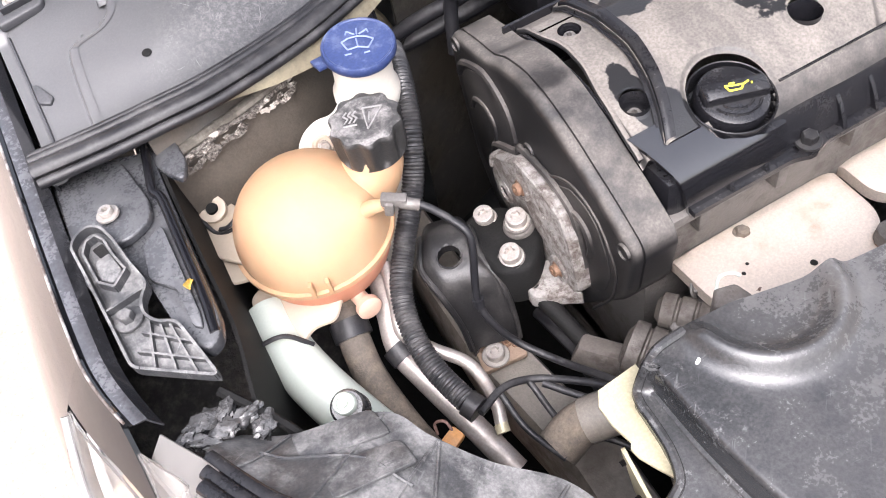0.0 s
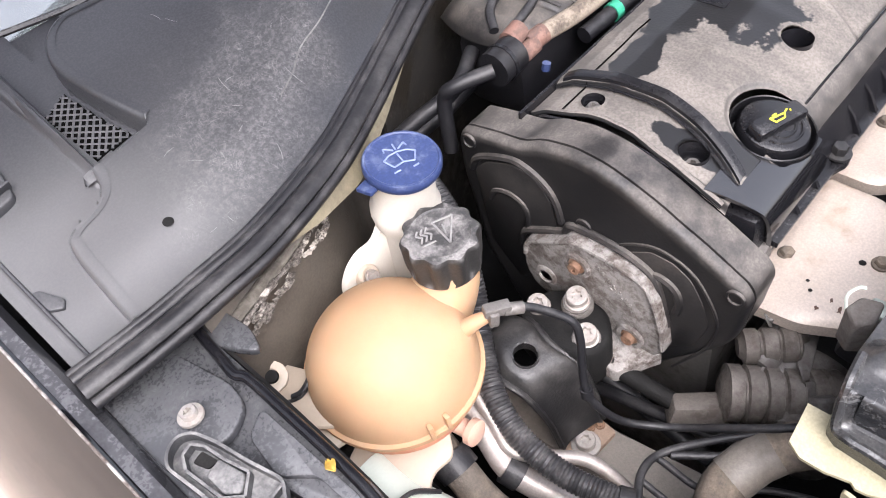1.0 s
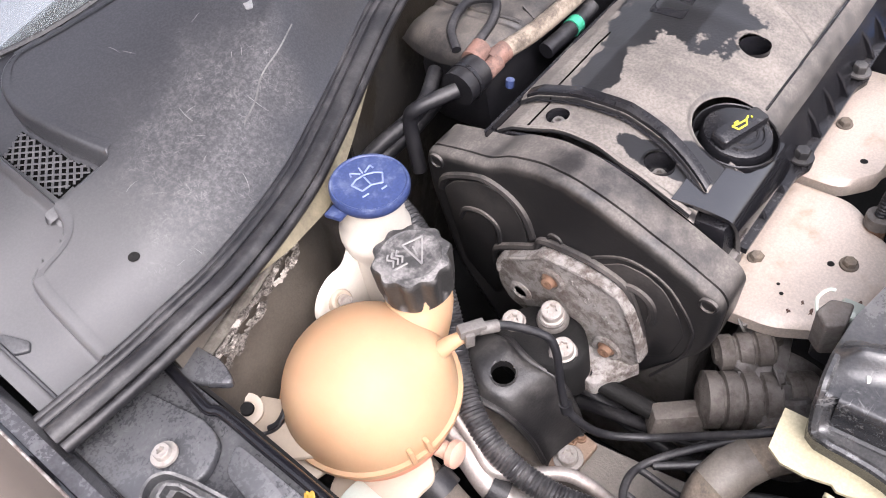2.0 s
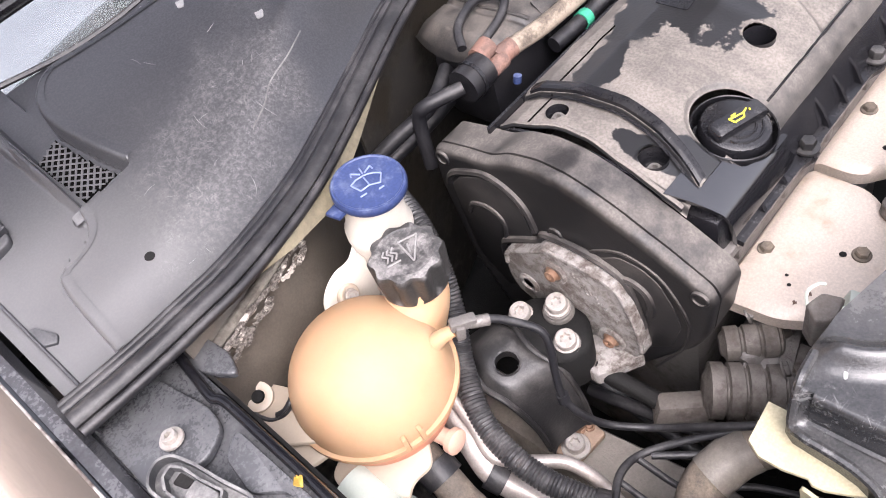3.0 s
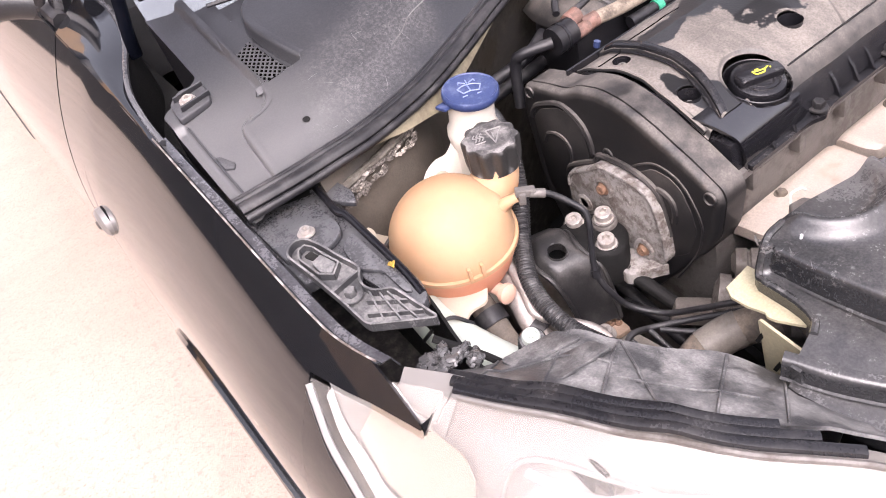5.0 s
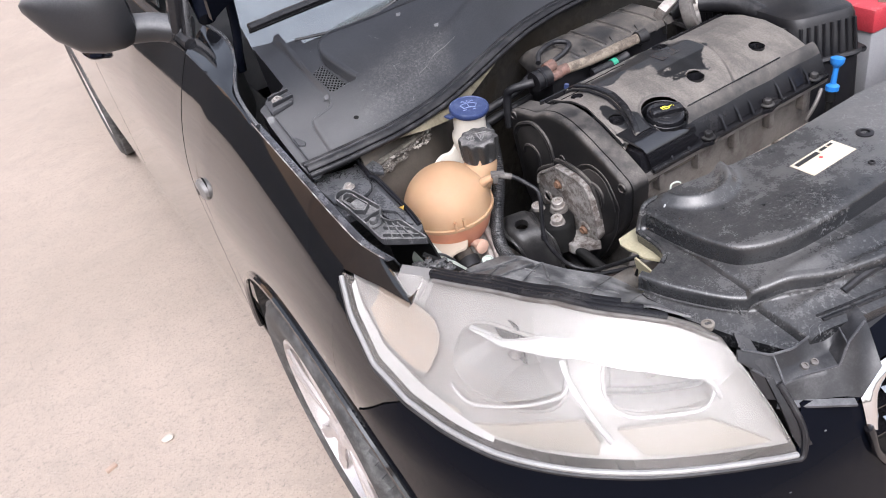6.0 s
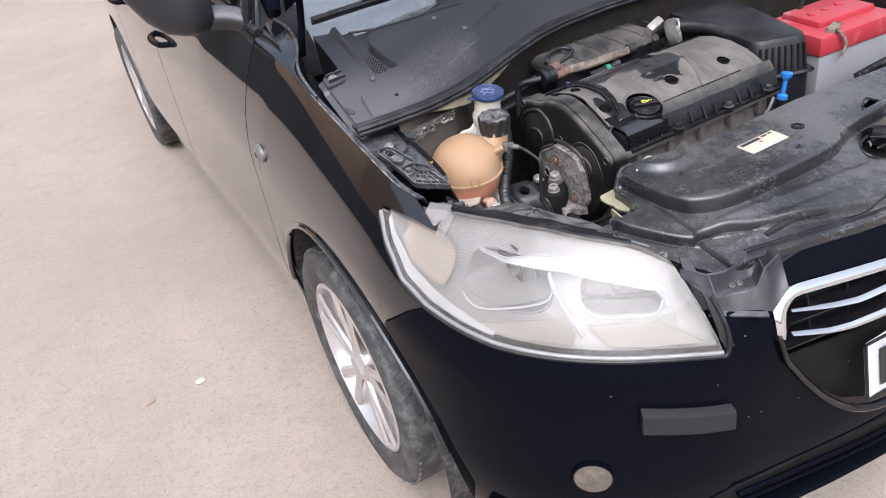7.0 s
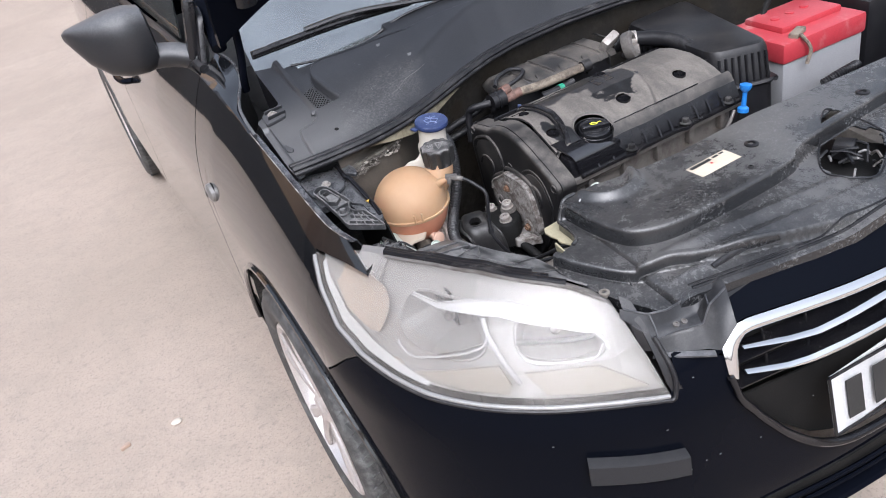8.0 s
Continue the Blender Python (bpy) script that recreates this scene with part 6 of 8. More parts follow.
tube(bm, [(-0.655, -0.12, 0.8), (-0.648, -0.125, 0.803), (-0.638, -0.125, 0.808), (-0.627, -0.121, 0.812)], 0.0028, 8, 24, flat=0.6)
part("rubber_band", bm, "rubber", tank, "black rubber band")
bm = bmesh.new()
lathe(bm, [(0.013, 0.0), (0.013, 0.006), (0.009, 0.007), (0.006, 0.006), (0.006, 0.001)], (-0.653, -0.092, 0.799), (-0.1, -0.45, 0.9), 24)
part("strap_eye", bm, "milky", tank)
bm = bmesh.new()
lathe(bm, [(0.006, 0.0), (0.005, 0.0068), (0.001, 0.0068)], (-0.653, -0.092, 0.7997), (-0.1, -0.45, 0.9), 16)
part("strap_hole", bm, "dark", tank)
bm = bmesh.new()
lathe(bm, [(0.0105, -0.006), (0.0105, 0.004), (0.0085, 0.006), (0.006, 0.005), (0.005, 0.003)], (-0.534, -0.087, 0.806), (0.05, -0.8, 0.5), 24)
part("fixing_eye", bm, "milky", tank, "cream fixing eye")
bolt(tank, (-0.534, -0.093, 0.810), (0.05, -0.8, 0.5), 0.005, 0.008, "steel", 1.2, False)
bm = bmesh.new()
tube(bm, [(-0.668, -0.092, 0.80), (-0.660, -0.115, 0.794), (-0.645, -0.122, 0.795), (-0.630, -0.113, 0.80)], 0.002, 6, 16)
part("clip_wire", bm, "rubber", tank)

# washer filler
washer = thing("washer_filler", (-0.474, -0.095, 0.70), "cream washer bottle filler neck with a blue flip cap", "washer bottle")
bm = bmesh.new()
lathe(bm, [(0.022, -0.16), (0.0235, -0.078), (0.0290, -0.066), (0.0312, -0.056), (0.0312, -0.048), (0.0275, -0.041), (0.0270, -0.02), (0.0285, -0.006)], (-0.473, -0.097, 0.899), (0.06, -0.12, 1), 36)
part("neck", bm, "whiteplastic", washer)
bm = bmesh.new()
blue_axis = Vector((0.06, -0.14, 1)).normalized()
lathe(bm, [(0.0315, -0.007), (0.0332, -0.004), (0.0332, 0.001), (0.0320, 0.003), (0.0305, 0.0032), (0.0295, 0.0022), (0.004, 0.0024)], (-0.473, -0.099, 0.901), blue_axis, 48)
bcap = part("cap", bm, "blue", washer, "scuffed blue cap with a moulded wiper symbol")
bm = bmesh.new()
box(bm, (-0.508, -0.094, 0.897), (0.014, 0.016, 0.004), (0, 6, 10), 0.0015)
part("cap_hinge", bm, "blue", bcap)
wemb = lambda u, v: Vector((-0.473, -0.099, 0.9034)) + Vector((0.93, -0.36, -0.1)) * u + Vector((0.36, 0.92, 0.11)) * v + blue_axis * 0.0004
for pts in ([(-0.014, 0.003), (-0.008, 0.007), (0.0, 0.0085), (0.008, 0.007), (0.014, 0.003)], [(-0.014, 0.003), (-0.009, -0.007)], [(0.014, 0.003), (0.009, -0.007)], [(-0.009, -0.007), (0.0, -0.0045), (0.009, -0.007)], [(0.0, -0.004), (-0.001, 0.006)], [(-0.002, 0.011), (-0.009, 0.016), (-0.010, 0.012)], [(0.002, 0.011), (0.009, 0.016), (0.010, 0.012)], [(0.0, 0.011), (0.0, 0.018)], [(-0.012, -0.013), (-0.006, -0.012)], [(0.010, -0.012), (0.005, -0.013)]):
    bm = bmesh.new()
    for a, b in zip(pts, pts[1:]):
        tube(bm, [wemb(*a), wemb(*b)], 0.0008, 5, 2)
    part("moulded_symbol", bm, "bluemark", bcap)
bm = bmesh.new()
tube(bm, [(-0.475, -0.09, 0.76), (-0.49, -0.09, 0.70), (-0.53, -0.10, 0.60)], 0.022, 14, 12)
part("filler_pipe", bm, "whiteplastic", washer)
bm = bmesh.new()
slab(bm, rounded([(-0.560, 0.775), (-0.556, 0.808), (-0.545, 0.822), (-0.530, 0.829), (-0.514, 0.826), (-0.503, 0.836), (-0.497, 0.850), (-0.455, 0.850), (-0.455, 0.76)], 0.008), lambda u, v, w: Vector((u, -0.076 - w, v)), 0.007, 0.002)
part("mounting_plate", bm, "whiteplastic", washer, "cream mounting plate of the filler neck")

# pale green pipe under the tank
pipe = thing("washer_pipe", (-0.63, -0.30, 0.62), "pale green plastic filler pipe under the reservoir", "pipe")
bm = bmesh.new()
tube(bm, [(-0.652, -0.185, 0.742), (-0.652, -0.225, 0.735), (-0.640, -0.275, 0.725), (-0.622, -0.320, 0.71), (-0.605, -0.355, 0.69), (-0.59, -0.38, 0.64)], lambda k: 0.0225 + 0.0015 * math.sin(3 * k), 24, 30)
part("pipe", bm, "greenpipe", pipe)
bm = bmesh.new()
tube(bm, [(-0.680, -0.222, 0.745), (-0.664, -0.232, 0.763), (-0.645, -0.236, 0.763), (-0.628, -0.245, 0.745)], 0.0022, 6, 16)
part("wire_clip", bm, "rubber", pipe)


# ---- hoses and lines ----
def line(name, label, category, segs):
    """One hose or cable: the first tube is its body, the others its sleeves and ends."""
    ob = thing(name, segs[0][1][len(segs[0][1]) // 2], label, category)
    for nm, pts, r, mat, cor in segs:
        bm = bmesh.new()
        if cor:
            corrugated(bm, pts, r, cor, cor * 0.38)
        else:
            tube(bm, pts, r, 14, 10 * (len(pts) - 1))
        part(nm, bm, mat, ob)
    return ob


line("corrugated_conduit", "black corrugated cable conduit beside the reservoir", "cable conduit", [
    ("conduit", [(-0.425, -0.03, 0.83), (-0.440, -0.085, 0.835), (-0.455, -0.125, 0.815), (-0.478, -0.158, 0.775), (-0.510, -0.190, 0.745), (-0.535, -0.225, 0.728), (-0.545, -0.260, 0.715), (-0.545, -0.300, 0.705), (-0.535, -0.345, 0.70)], 0.0112, "conduit", 0.0036),
    ("plug", [(-0.535, -0.345, 0.70), (-0.530, -0.356, 0.698)], 0.0125, "plastic", 0),
])
vent = line("vent_hose", "thin grey vent hose plugged into the reservoir", "hose", [
    ("hose", [(-0.513, -0.222, 0.836), (-0.494, -0.234, 0.830), (-0.478, -0.248, 0.814), (-0.470, -0.261, 0.802), (-0.472, -0.268, 0.785), (-0.477, -0.272, 0.760), (-0.482, -0.279, 0.730), (-0.478, -0.291, 0.706), (-0.462, -0.306, 0.676), (-0.440, -0.337, 0.668), (-0.428, -0.375, 0.692), (-0.418, -0.415, 0.722), (-0.40, -0.445, 0.735)], 0.0036, "rubber", 0),
    ("sleeve", [(-0.509, -0.225, 0.836), (-0.496, -0.233, 0.831)], 0.0052, "castgrey", 0),
    ("joint", [(-0.4815, -0.278, 0.733), (-0.4825, -0.280, 0.724)], 0.0056, "rubber", 0),
])
bm = bmesh.new()
box(bm, (-0.513, -0.222, 0.839), (0.022, 0.010, 0.009), (0, 10, -30), 0.002)
box(bm, (-0.517, -0.220, 0.834), (0.008, 0.015, 0.014), (0, 10, -30), 0.002)
part("connector", bm, "castgrey", vent, "grey-brown plug")
line("coolant_hose", "dust-coated rubber coolant hose with a clamp", "hose", [
    ("hose", [(-0.590, -0.195, 0.715), (-0.594, -0.225, 0.700), (-0.597, -0.26, 0.68), (-0.590, -0.31, 0.655), (-0.575, -0.37, 0.63)], 0.0155, "hose", 0),
    ("clamp", [(-0.592, -0.212, 0.708), (-0.594, -0.228, 0.699)], 0.019, "rubber", 0),
])
line("metal_pipe", "bright metal refrigerant pipe with a black clip", "pipe", [
    ("pipe", [(-0.535, -0.15, 0.72), (-0.545, -0.19, 0.712), (-0.555, -0.225, 0.70), (-0.562, -0.255, 0.684), (-0.552, -0.29, 0.665), (-0.535, -0.34, 0.64), (-0.52, -0.39, 0.62)], 0.0120, "pipe", 0),
    ("clip", [(-0.5635, -0.250, 0.687), (-0.560, -0.264, 0.680)], 0.0150, "rubber", 0),
])
line("thin_metal_pipe", "thin bright metal pipe bent round the conduit", "pipe", [
    ("pipe", [(-0.535, -0.19, 0.73), (-0.545, -0.225, 0.715), (-0.553, -0.250, 0.70), (-0.535, -0.275, 0.69), (-0.512, -0.30, 0.675), (-0.508, -0.335, 0.66), (-0.515, -0.36, 0.65)], 0.0062, "pipe", 0),
    ("yellow_tip", [(-0.5145, -0.356, 0.652), (-0.516, -0.364, 0.649)], 0.0066, "yellow", 0),
])
line("wiring_branch", "tangled thin black wires over the chassis rail", "cable", [
    ("wire", [(-0.53, -0.36, 0.70), (-0.50, -0.345, 0.69), (-0.47, -0.345, 0.675), (-0.44, -0.37, 0.68), (-0.40, -0.42, 0.70)], 0.0036, "rubber", 0),
    ("wire", [(-0.505, -0.345, 0.688), (-0.50, -0.38, 0.67), (-0.485, -0.42, 0.665)], 0.0030, "rubber", 0),
    ("wire", [(-0.475, -0.345, 0.675), (-0.465, -0.39, 0.65), (-0.43, -0.43, 0.645), (-0.40, -0.50, 0.64)], 0.0032, "rubber", 0),
    ("wire", [(-0.465, -0.352, 0.673), (-0.44, -0.385, 0.672), (-0.42, -0.41, 0.68), (-0.38, -0.44, 0.70)], 0.0035, "rubber", 0),
])
line("radiator_hose", "thick brown-dusted radiator hose running under the shroud", "hose", [
    ("hose", [(-0.485, -0.405, 0.655), (-0.455, -0.40, 0.665), (-0.42, -0.415, 0.68), (-0.39, -0.45, 0.70)], 0.020, "hose", 0),
    ("worn_sleeve", [(-0.452, -0.4005, 0.6665), (-0.43, -0.409, 0.6755), (-0.415, -0.419, 0.683)], 0.0208, "rail", 0),
])
plug = thing("orange_connector", (-0.566, -0.371, 0.700), "orange and pink electrical connector", "connector")
bm = bmesh.new()
box(bm, (-0.564, -0.370, 0.702), (0.022, 0.014, 0.010), (10, 0, 25), 0.003)
part("body", bm, "orangeplastic", plug)
bm = bmesh.new()
tube(bm, [(-0.571, -0.358, 0.702), (-0.569, -0.352, 0.710), (-0.561, -0.356, 0.712), (-0.559, -0.365, 0.706)], 0.0013, 6, 14)
part("wire", bm, "pinkbrown", plug)


# ---- engine mount and bracket ----
mount = thing("engine_mount", (-0.42, -0.21, 0.66), "black rubber engine mount with three star-head bolts", "engine mount")
bm = bmesh.new()
slab(bm, rounded([(-0.445, -0.165), (-0.400, -0.170), (-0.383, -0.200), (-0.385, -0.235), (-0.415, -0.262), (-0.445, -0.250), (-0.452, -0.21)], 0.018), lambda u, v, w: Vector((u, v, 0.655 + w)), 0.052, 0.006)
part("rubber_body", bm, "dark", mount)
for at in ((-0.422, -0.180, 0.700), (-0.401, -0.211, 0.712), (-0.425, -0.238, 0.702)):
    bm = bmesh.new()
    lathe(bm, [(0.0150, -0.012), (0.0158, -0.002), (0.0148, 0.002), (0.0135, 0.003), (0.0135, 0.006)], at, (-0.15, -0.1, 1), 28)
    part("spacer", bm, "castgrey", mount)
    bolt(mount, Vector(at) + Vector((0, 0, 0.005)), (-0.15, -0.1, 1), 0.0102, 0.011, "steel", 1.2)

FOOT = [(-0.490, -0.251), (-0.456, -0.246), (-0.443, -0.262), (-0.446, -0.285), (-0.495, -0.280)]
arm = thing("mount_bracket", (-0.48, -0.24, 0.62), "pressed black steel mount bracket with a rusty foot", "bracket")
path = [(-0.458, -0.150, 0.700), (-0.467, -0.180, 0.720), (-0.477, -0.208, 0.716), (-0.473, -0.234, 0.703), (-0.468, -0.250, 0.662), (-0.469, -0.262, 0.624), (-0.473, -0.282, 0.606)]
bm = bmesh.new()
wid = lambda t: table([(0, .024), (2, .030), (3, .030), (4, .027), (6, .023)], t)
hole_at = Vector((-0.477, -0.208))
sheet(bm, lambda t, u: spline(path, t) + Vector((0.96, -0.28, 0)) * (u * wid(t)) - Vector((0, 0, 0.016 * abs(u) ** 6)), steps(0, 5.1, 62), steps(-1, 1, 30), 0.004,
      lambda t, u: ((spline(path, t) + Vector((0.96, -0.28, 0)) * (u * wid(t))).xy - hole_at).length < 0.0115)
part("arm", bm, "blacksteel", arm)
for u in (-1.0, 1.0):
    bm = bmesh.new()
    tube(bm, [spline(path, t) + Vector((0.96, -0.28, 0)) * (u * wid(t)) - Vector((0, 0, 0.012)) for t in steps(0.6, 4.9, 24)], 0.0034, 8, 70)
    part("arm_flange", bm, "blacksteel", arm)
bm = bmesh.new()
lathe(bm, [(0.0115, -0.012), (0.0115, 0.0005), (0.0135, 0.001), (0.0135, -0.001)], (-0.477, -0.208, 0.7155), (-0.05, -0.2, 1), 28, caps=False)
part("hole_rim", bm, "blacksteel", arm)
bm = bmesh.new()
slab(bm, rounded(FOOT, 0.004), lambda u, v, w: Vector((u, v, 0.6025 + w)), 0.006, 0.001)
part("foot", bm, "rustplate", arm, "rust-stained foot plate")
bolt(arm, (-0.475, -0.269, 0.6085), (0, 0, 1), 0.0098, 0.010, "steel", 1.5)
for at in ((-0.458, -0.262, 0.6085), (-0.450, -0.268, 0.6085)):
    bolt(arm, at, (0, 0, 1), 0.004, 0.003, "rusty", 1.3, False)


# ---- engine ----
engine = thing("engine", (-0.12, -0.22, 0.34), "four-cylinder petrol engine with a dusty black plastic cover", "engine")
bm = bmesh.new()
box(bm, (-0.115, -0.215, 0.62), (0.43, 0.21, 0.34), (0, 0, 0), 0.015)
box(bm, (-0.115, -0.205, 0.42), (0.43, 0.26, 0.20), (0, 0, 0), 0.03)
part("cylinder_block", bm, "castgrey", engine, "oily cast alloy block")
for k in range(5):
    bm = bmesh.new()
    box(bm, (-0.28 + 0.085 * k, -0.327, 0.765), (0.012, 0.016, 0.05), (0, 0, 0), 0.003)
    part("head_rib", bm, "castgrey", engine)
bm = bmesh.new()
box(bm, (-0.115, -0.332, 0.783), (0.44, 0.022, 0.012), (0, 0, 0), 0.003)
part("head_flange", bm, "castgrey", engine)

# rocker cover
COVER_Y = [(-.310, .846), (-.300, .852), (-.285, .859), (-.26, .868), (-.22, .876), (-.17, .876), (-.13, .868), (-.112, .858)]
pits = ((-0.306, -0.266, 0.0135, 0.016), (-0.301, -0.164, 0.0112, 0.010), (-0.137, -0.270, 0.0150, 0.026), (-0.095, -0.146, 0.0140, 0.020), (0.010, -0.268, 0.0140, 0.024))


def groove(y):
    return -0.278 - 0.025 * ((y + 0.20) / 0.1) ** 2 * (1 if y < -0.2 else 0.35)


def cover_end(y):
    """Where the cover stops beside the timing cover."""
    return table([(-.310, -.330), (-.290, -.330), (-.276, -.329), (-.243, -.325), (-.21, -.318), (-.183, -.316), (-.150, -.322), (-.112, -.326)], y)


def cover_z(x, y):
    z = table(COVER_Y, y)
    g = groove(y)
    z -= 0.006 * smooth(g - 0.0005, g - 0.003, x) + 0.0025 * smooth(g + 0.006, g, x)
    for gx in (-0.045, ):
        gg = gx - 0.025 * ((y + 0.18) / 0.1) ** 2
        z -= 0.006 * math.exp(-((x - gg) / 0.0045) ** 2)
        z -= 0.004 * smooth(gg, gg + 0.004, x)
    for gx in (-0.20, -0.12):
        z += 0.0012 * math.exp(-((x - gx + 0.1 * (y + 0.2) ** 2 * 8) / 0.012) ** 2)
    d = math.hypot(x + 0.236, y + 0.300)
    z -= 0.004 * (1 - smooth(0.0365, 0.042, d))
    z -= 0.008 * smooth(-0.324, -0.330, x) + 0.02 * smooth(0.085, 0.10, x)
    return z


bm = bmesh.new()
sheet(bm, lambda x, y: Vector((x, y, cover_z(x, y))), steps(-0.330, -0.255, 150) + steps(-0.255, 0.10, 170)[1:], steps(-0.310, -0.112, 96), 0, lambda x, y: x < cover_end(y) or any(math.hypot(x - px, y - py) < r for px, py, r, d in pits) or math.hypot(x + 0.236, y + 0.300) < 0.0384)
top = part("engine_cover", bm, "cover", engine, "dust-caked black plastic engine cover with oily patches")
bm = bmesh.new()
flank = lambda x, t: Vector((x, -0.310 - 0.030 * t ** 0.6, 0.846 - 0.048 * t + 0.004 * math.sin(60 * x) * t * (1 - t)))
bare = lambda x, t: math.hypot(x + 0.236, (flank(x, t).y + 0.300)) < 0.0345
sheet(bm, flank, steps(-0.270, 0.10, 110), steps(0, 0.36, 8), 0.004, bare)
part("cover_shoulder", bm, "timing", top)
bm = bmesh.new()
sheet(bm, flank, steps(-0.270, 0.10, 110), steps(0.36, 1, 10), 0.004, bare)
part("cover_flank", bm, "clean", top)
bm = bmesh.new()
sheet(bm, lambda y, t: Vector((-0.330 + 0.004 * t, y, table(COVER_Y, y) - 0.012 - 0.06 * t)), steps(-0.305, -0.112, 20), steps(0, 1, 6), 0.003)
sheet(bm, lambda y, t: Vector((0.10 + 0.004 * t, y, table(COVER_Y, y) - 0.02 - 0.06 * t)), steps(-0.31, -0.112, 20), steps(0, 1, 6), 0.003)
sheet(bm, lambda x, t: Vector((x, -0.112 + 0.004 * t, 0.858 - 0.07 * t)), steps(-0.34, 0.10, 30), steps(0, 1, 6), 0.003)
part("cover_skirt", bm, "clean", top)
bm = bmesh.new()
tube(bm, [Vector((cover_end(y) + 0.0005, y, cover_z(-0.322, y) - 0.0015)) for y in steps(-0.306, -0.114, 24)], 0.0030, 8, 90)
part("cover_rim", bm, "cover", top)
# step beside the filler: clean lower field and rail
bm = bmesh.new()
STEP = [(-.290, .8500), (-.305, .8455), (-.325, .8385), (-.338, .829), (-.343, .808), (-.343, .785)]
sheet(bm, lambda u, v: Vector((table([(0, -.331), (2, -.320), (5, -.306)], v) * (1 - u) + table([(0, -.272), (2, -.268), (3, -.225), (5, -.19)], v) * u, *spline(STEP, v))), steps(0, 1, 12), steps(0, 5, 24), 0.004)
part("clean_step", bm, "polished", top, "clean glossy black step")
bm = bmesh.new()
box(bm, (-0.262, -0.296, 0.795), (0.125, 0.080, 0.066), (0, 0, 0), 0.012)
part("step_core", bm, "clean", top)
bm = bmesh.new()
BAND = ((-0.0055, 0), (-0.0008, 0), (0.0004, 1), (0.0030, 2), (0.0055, 2), (0.0080, 2), (0.0100, 2))


def band_pt(y, k):
    g = groove(y)
    o, kind = BAND[k]
    z = (cover_z(g - 0.007, y), cover_z(g + 0.010, y) - 0.0016, cover_z(g + max(o, 0.009), y))[kind]
    return Vector((g + o, y, z + 0.0024))


sheet(bm, band_pt, steps(-0.309, -0.118, 60), list(range(len(BAND))), 0.0)
part("cover_band", bm, "clean", top, "glossy black band round the cover's end panel")
for pts in ([(-0.195, -0.307, 0.8505), (-0.13, -0.304, 0.852), (-0.06, -0.302, 0.852), (0.02, -0.302, 0.850)],):
    bm = bmesh.new()
    tube(bm, [Vector((p[0], -0.3085, 0.8470)) for p in pts], 0.0014, 6, 20)
    part("cover_seam", bm, "clean", top)
bm = bmesh.new()
tube(bm, [Vector((x, -0.144, cover_z(x, -0.144) + 0.0001)) for x in steps(-0.323, -0.178, 30)], 0.0010, 6, 90)
part("cover_seam", bm, "void", top)
# buttresses and flange bolts along the front
for x, h in ((-0.268, 0.9), (-0.232, 0.7), (-0.150, 0.9), (-0.115, 0.75), (-0.085, 0.9), (-0.018, 0.9), (0.015, 0.7), (0.05, 0.9)):
    bm = bmesh.new()
    slab(bm, [(-0.312, 0.842), (-0.312, 0.795), (-0.347, 0.795), (-0.338, 0.812)], lambda u, v, w: Vector((x + w, u, v)), 0.004)
    part("buttress", bm, "clean", top)
bm = bmesh.new()
sheet(bm, lambda x, t: Vector((x, -0.330 - 0.018 * t - 0.006 * math.exp(-((x + 0.186) / 0.012) ** 2) * t - 0.006 * math.exp(-((x + 0.049) / 0.012) ** 2) * t, 0.796 - 0.002 * t)), steps(-0.305, 0.10, 70), steps(0, 1, 4), 0.006)
part("cover_flange", bm, "clean", top)
for x in (-0.186, -0.049, 0.066):
    bolt(top, (x, -0.343, 0.799), (0, -0.1, 1), 0.0072, 0.009, "blacksteel", 1.6, False)
def collar(cx, cy, r, wide, mat, a0=0.0, a1=2 * math.pi):
    """A smooth edge round an opening in the cover."""
    bm = bmesh.new()
    sheet(bm, lambda a, k: Vector((cx + (r + wide * k) * math.cos(a), cy + (r + wide * k) * math.sin(a), cover_z(cx + (r + wide * k) * math.cos(a), max(cy + (r + wide * k) * math.sin(a), -0.309)) + 0.0007 - 0.0006 * k)), steps(a0, a1, 56), steps(0, 1, 4), 0.0)
    part("well_edge", bm, mat, top)


for px, py, r, d in pits:
    z = cover_z(px, py)
    collar(px, py, r - 0.0006, 0.0025, "cover")
    bm = bmesh.new()
    lathe(bm, [(r - 0.0004, 0.0008), (r - 0.0008, -0.001), (r - 0.0012, -d), (0.001, -d)], (px, py, z), (0, 0, 1), 36, caps=False)
    part("bolt_well", bm, "clean", top)
bm = bmesh.new()
lathe(bm, [(0.0372, -0.012), (0.0370, 0.001), (0.0362, 0.0018), (0.0354, 0.001), (0.0342, -0.024), (0.026, -0.026)], (-0.236, -0.300, 0.847), (0, -0.22, 1), 64, caps=False)
part("filler_well", bm, "clean", top)
collar(-0.236, -0.300, 0.0366, 0.0040, "cover", -0.25, math.pi + 0.25)
for px, py, r, d in pits[:2] + pits[4:]:
    z = cover_z(px, py) - d
    bolt(top, (px, py, z), (0, 0, 1), 0.0055, 0.005, "castgrey", 1.4)
# badge field on the cover
bm = bmesh.new()
slab(bm, rounded([(-0.20, -0.205), (-0.155, -0.20), (-0.152, -0.165), (-0.198, -0.168)], 0.004), lambda u, v, w: Vector((u + 0.06, v + 0.005, cover_z(u + 0.06, v + 0.005) + 0.0004 + w)), 0.0006)
part("badge_field", bm, "clean", top)

# oil filler cap
oc = Vector((-0.236, -0.301, 0.8480))
oax = Vector((0, -0.22, 1)).normalized()
bm = bmesh.new()
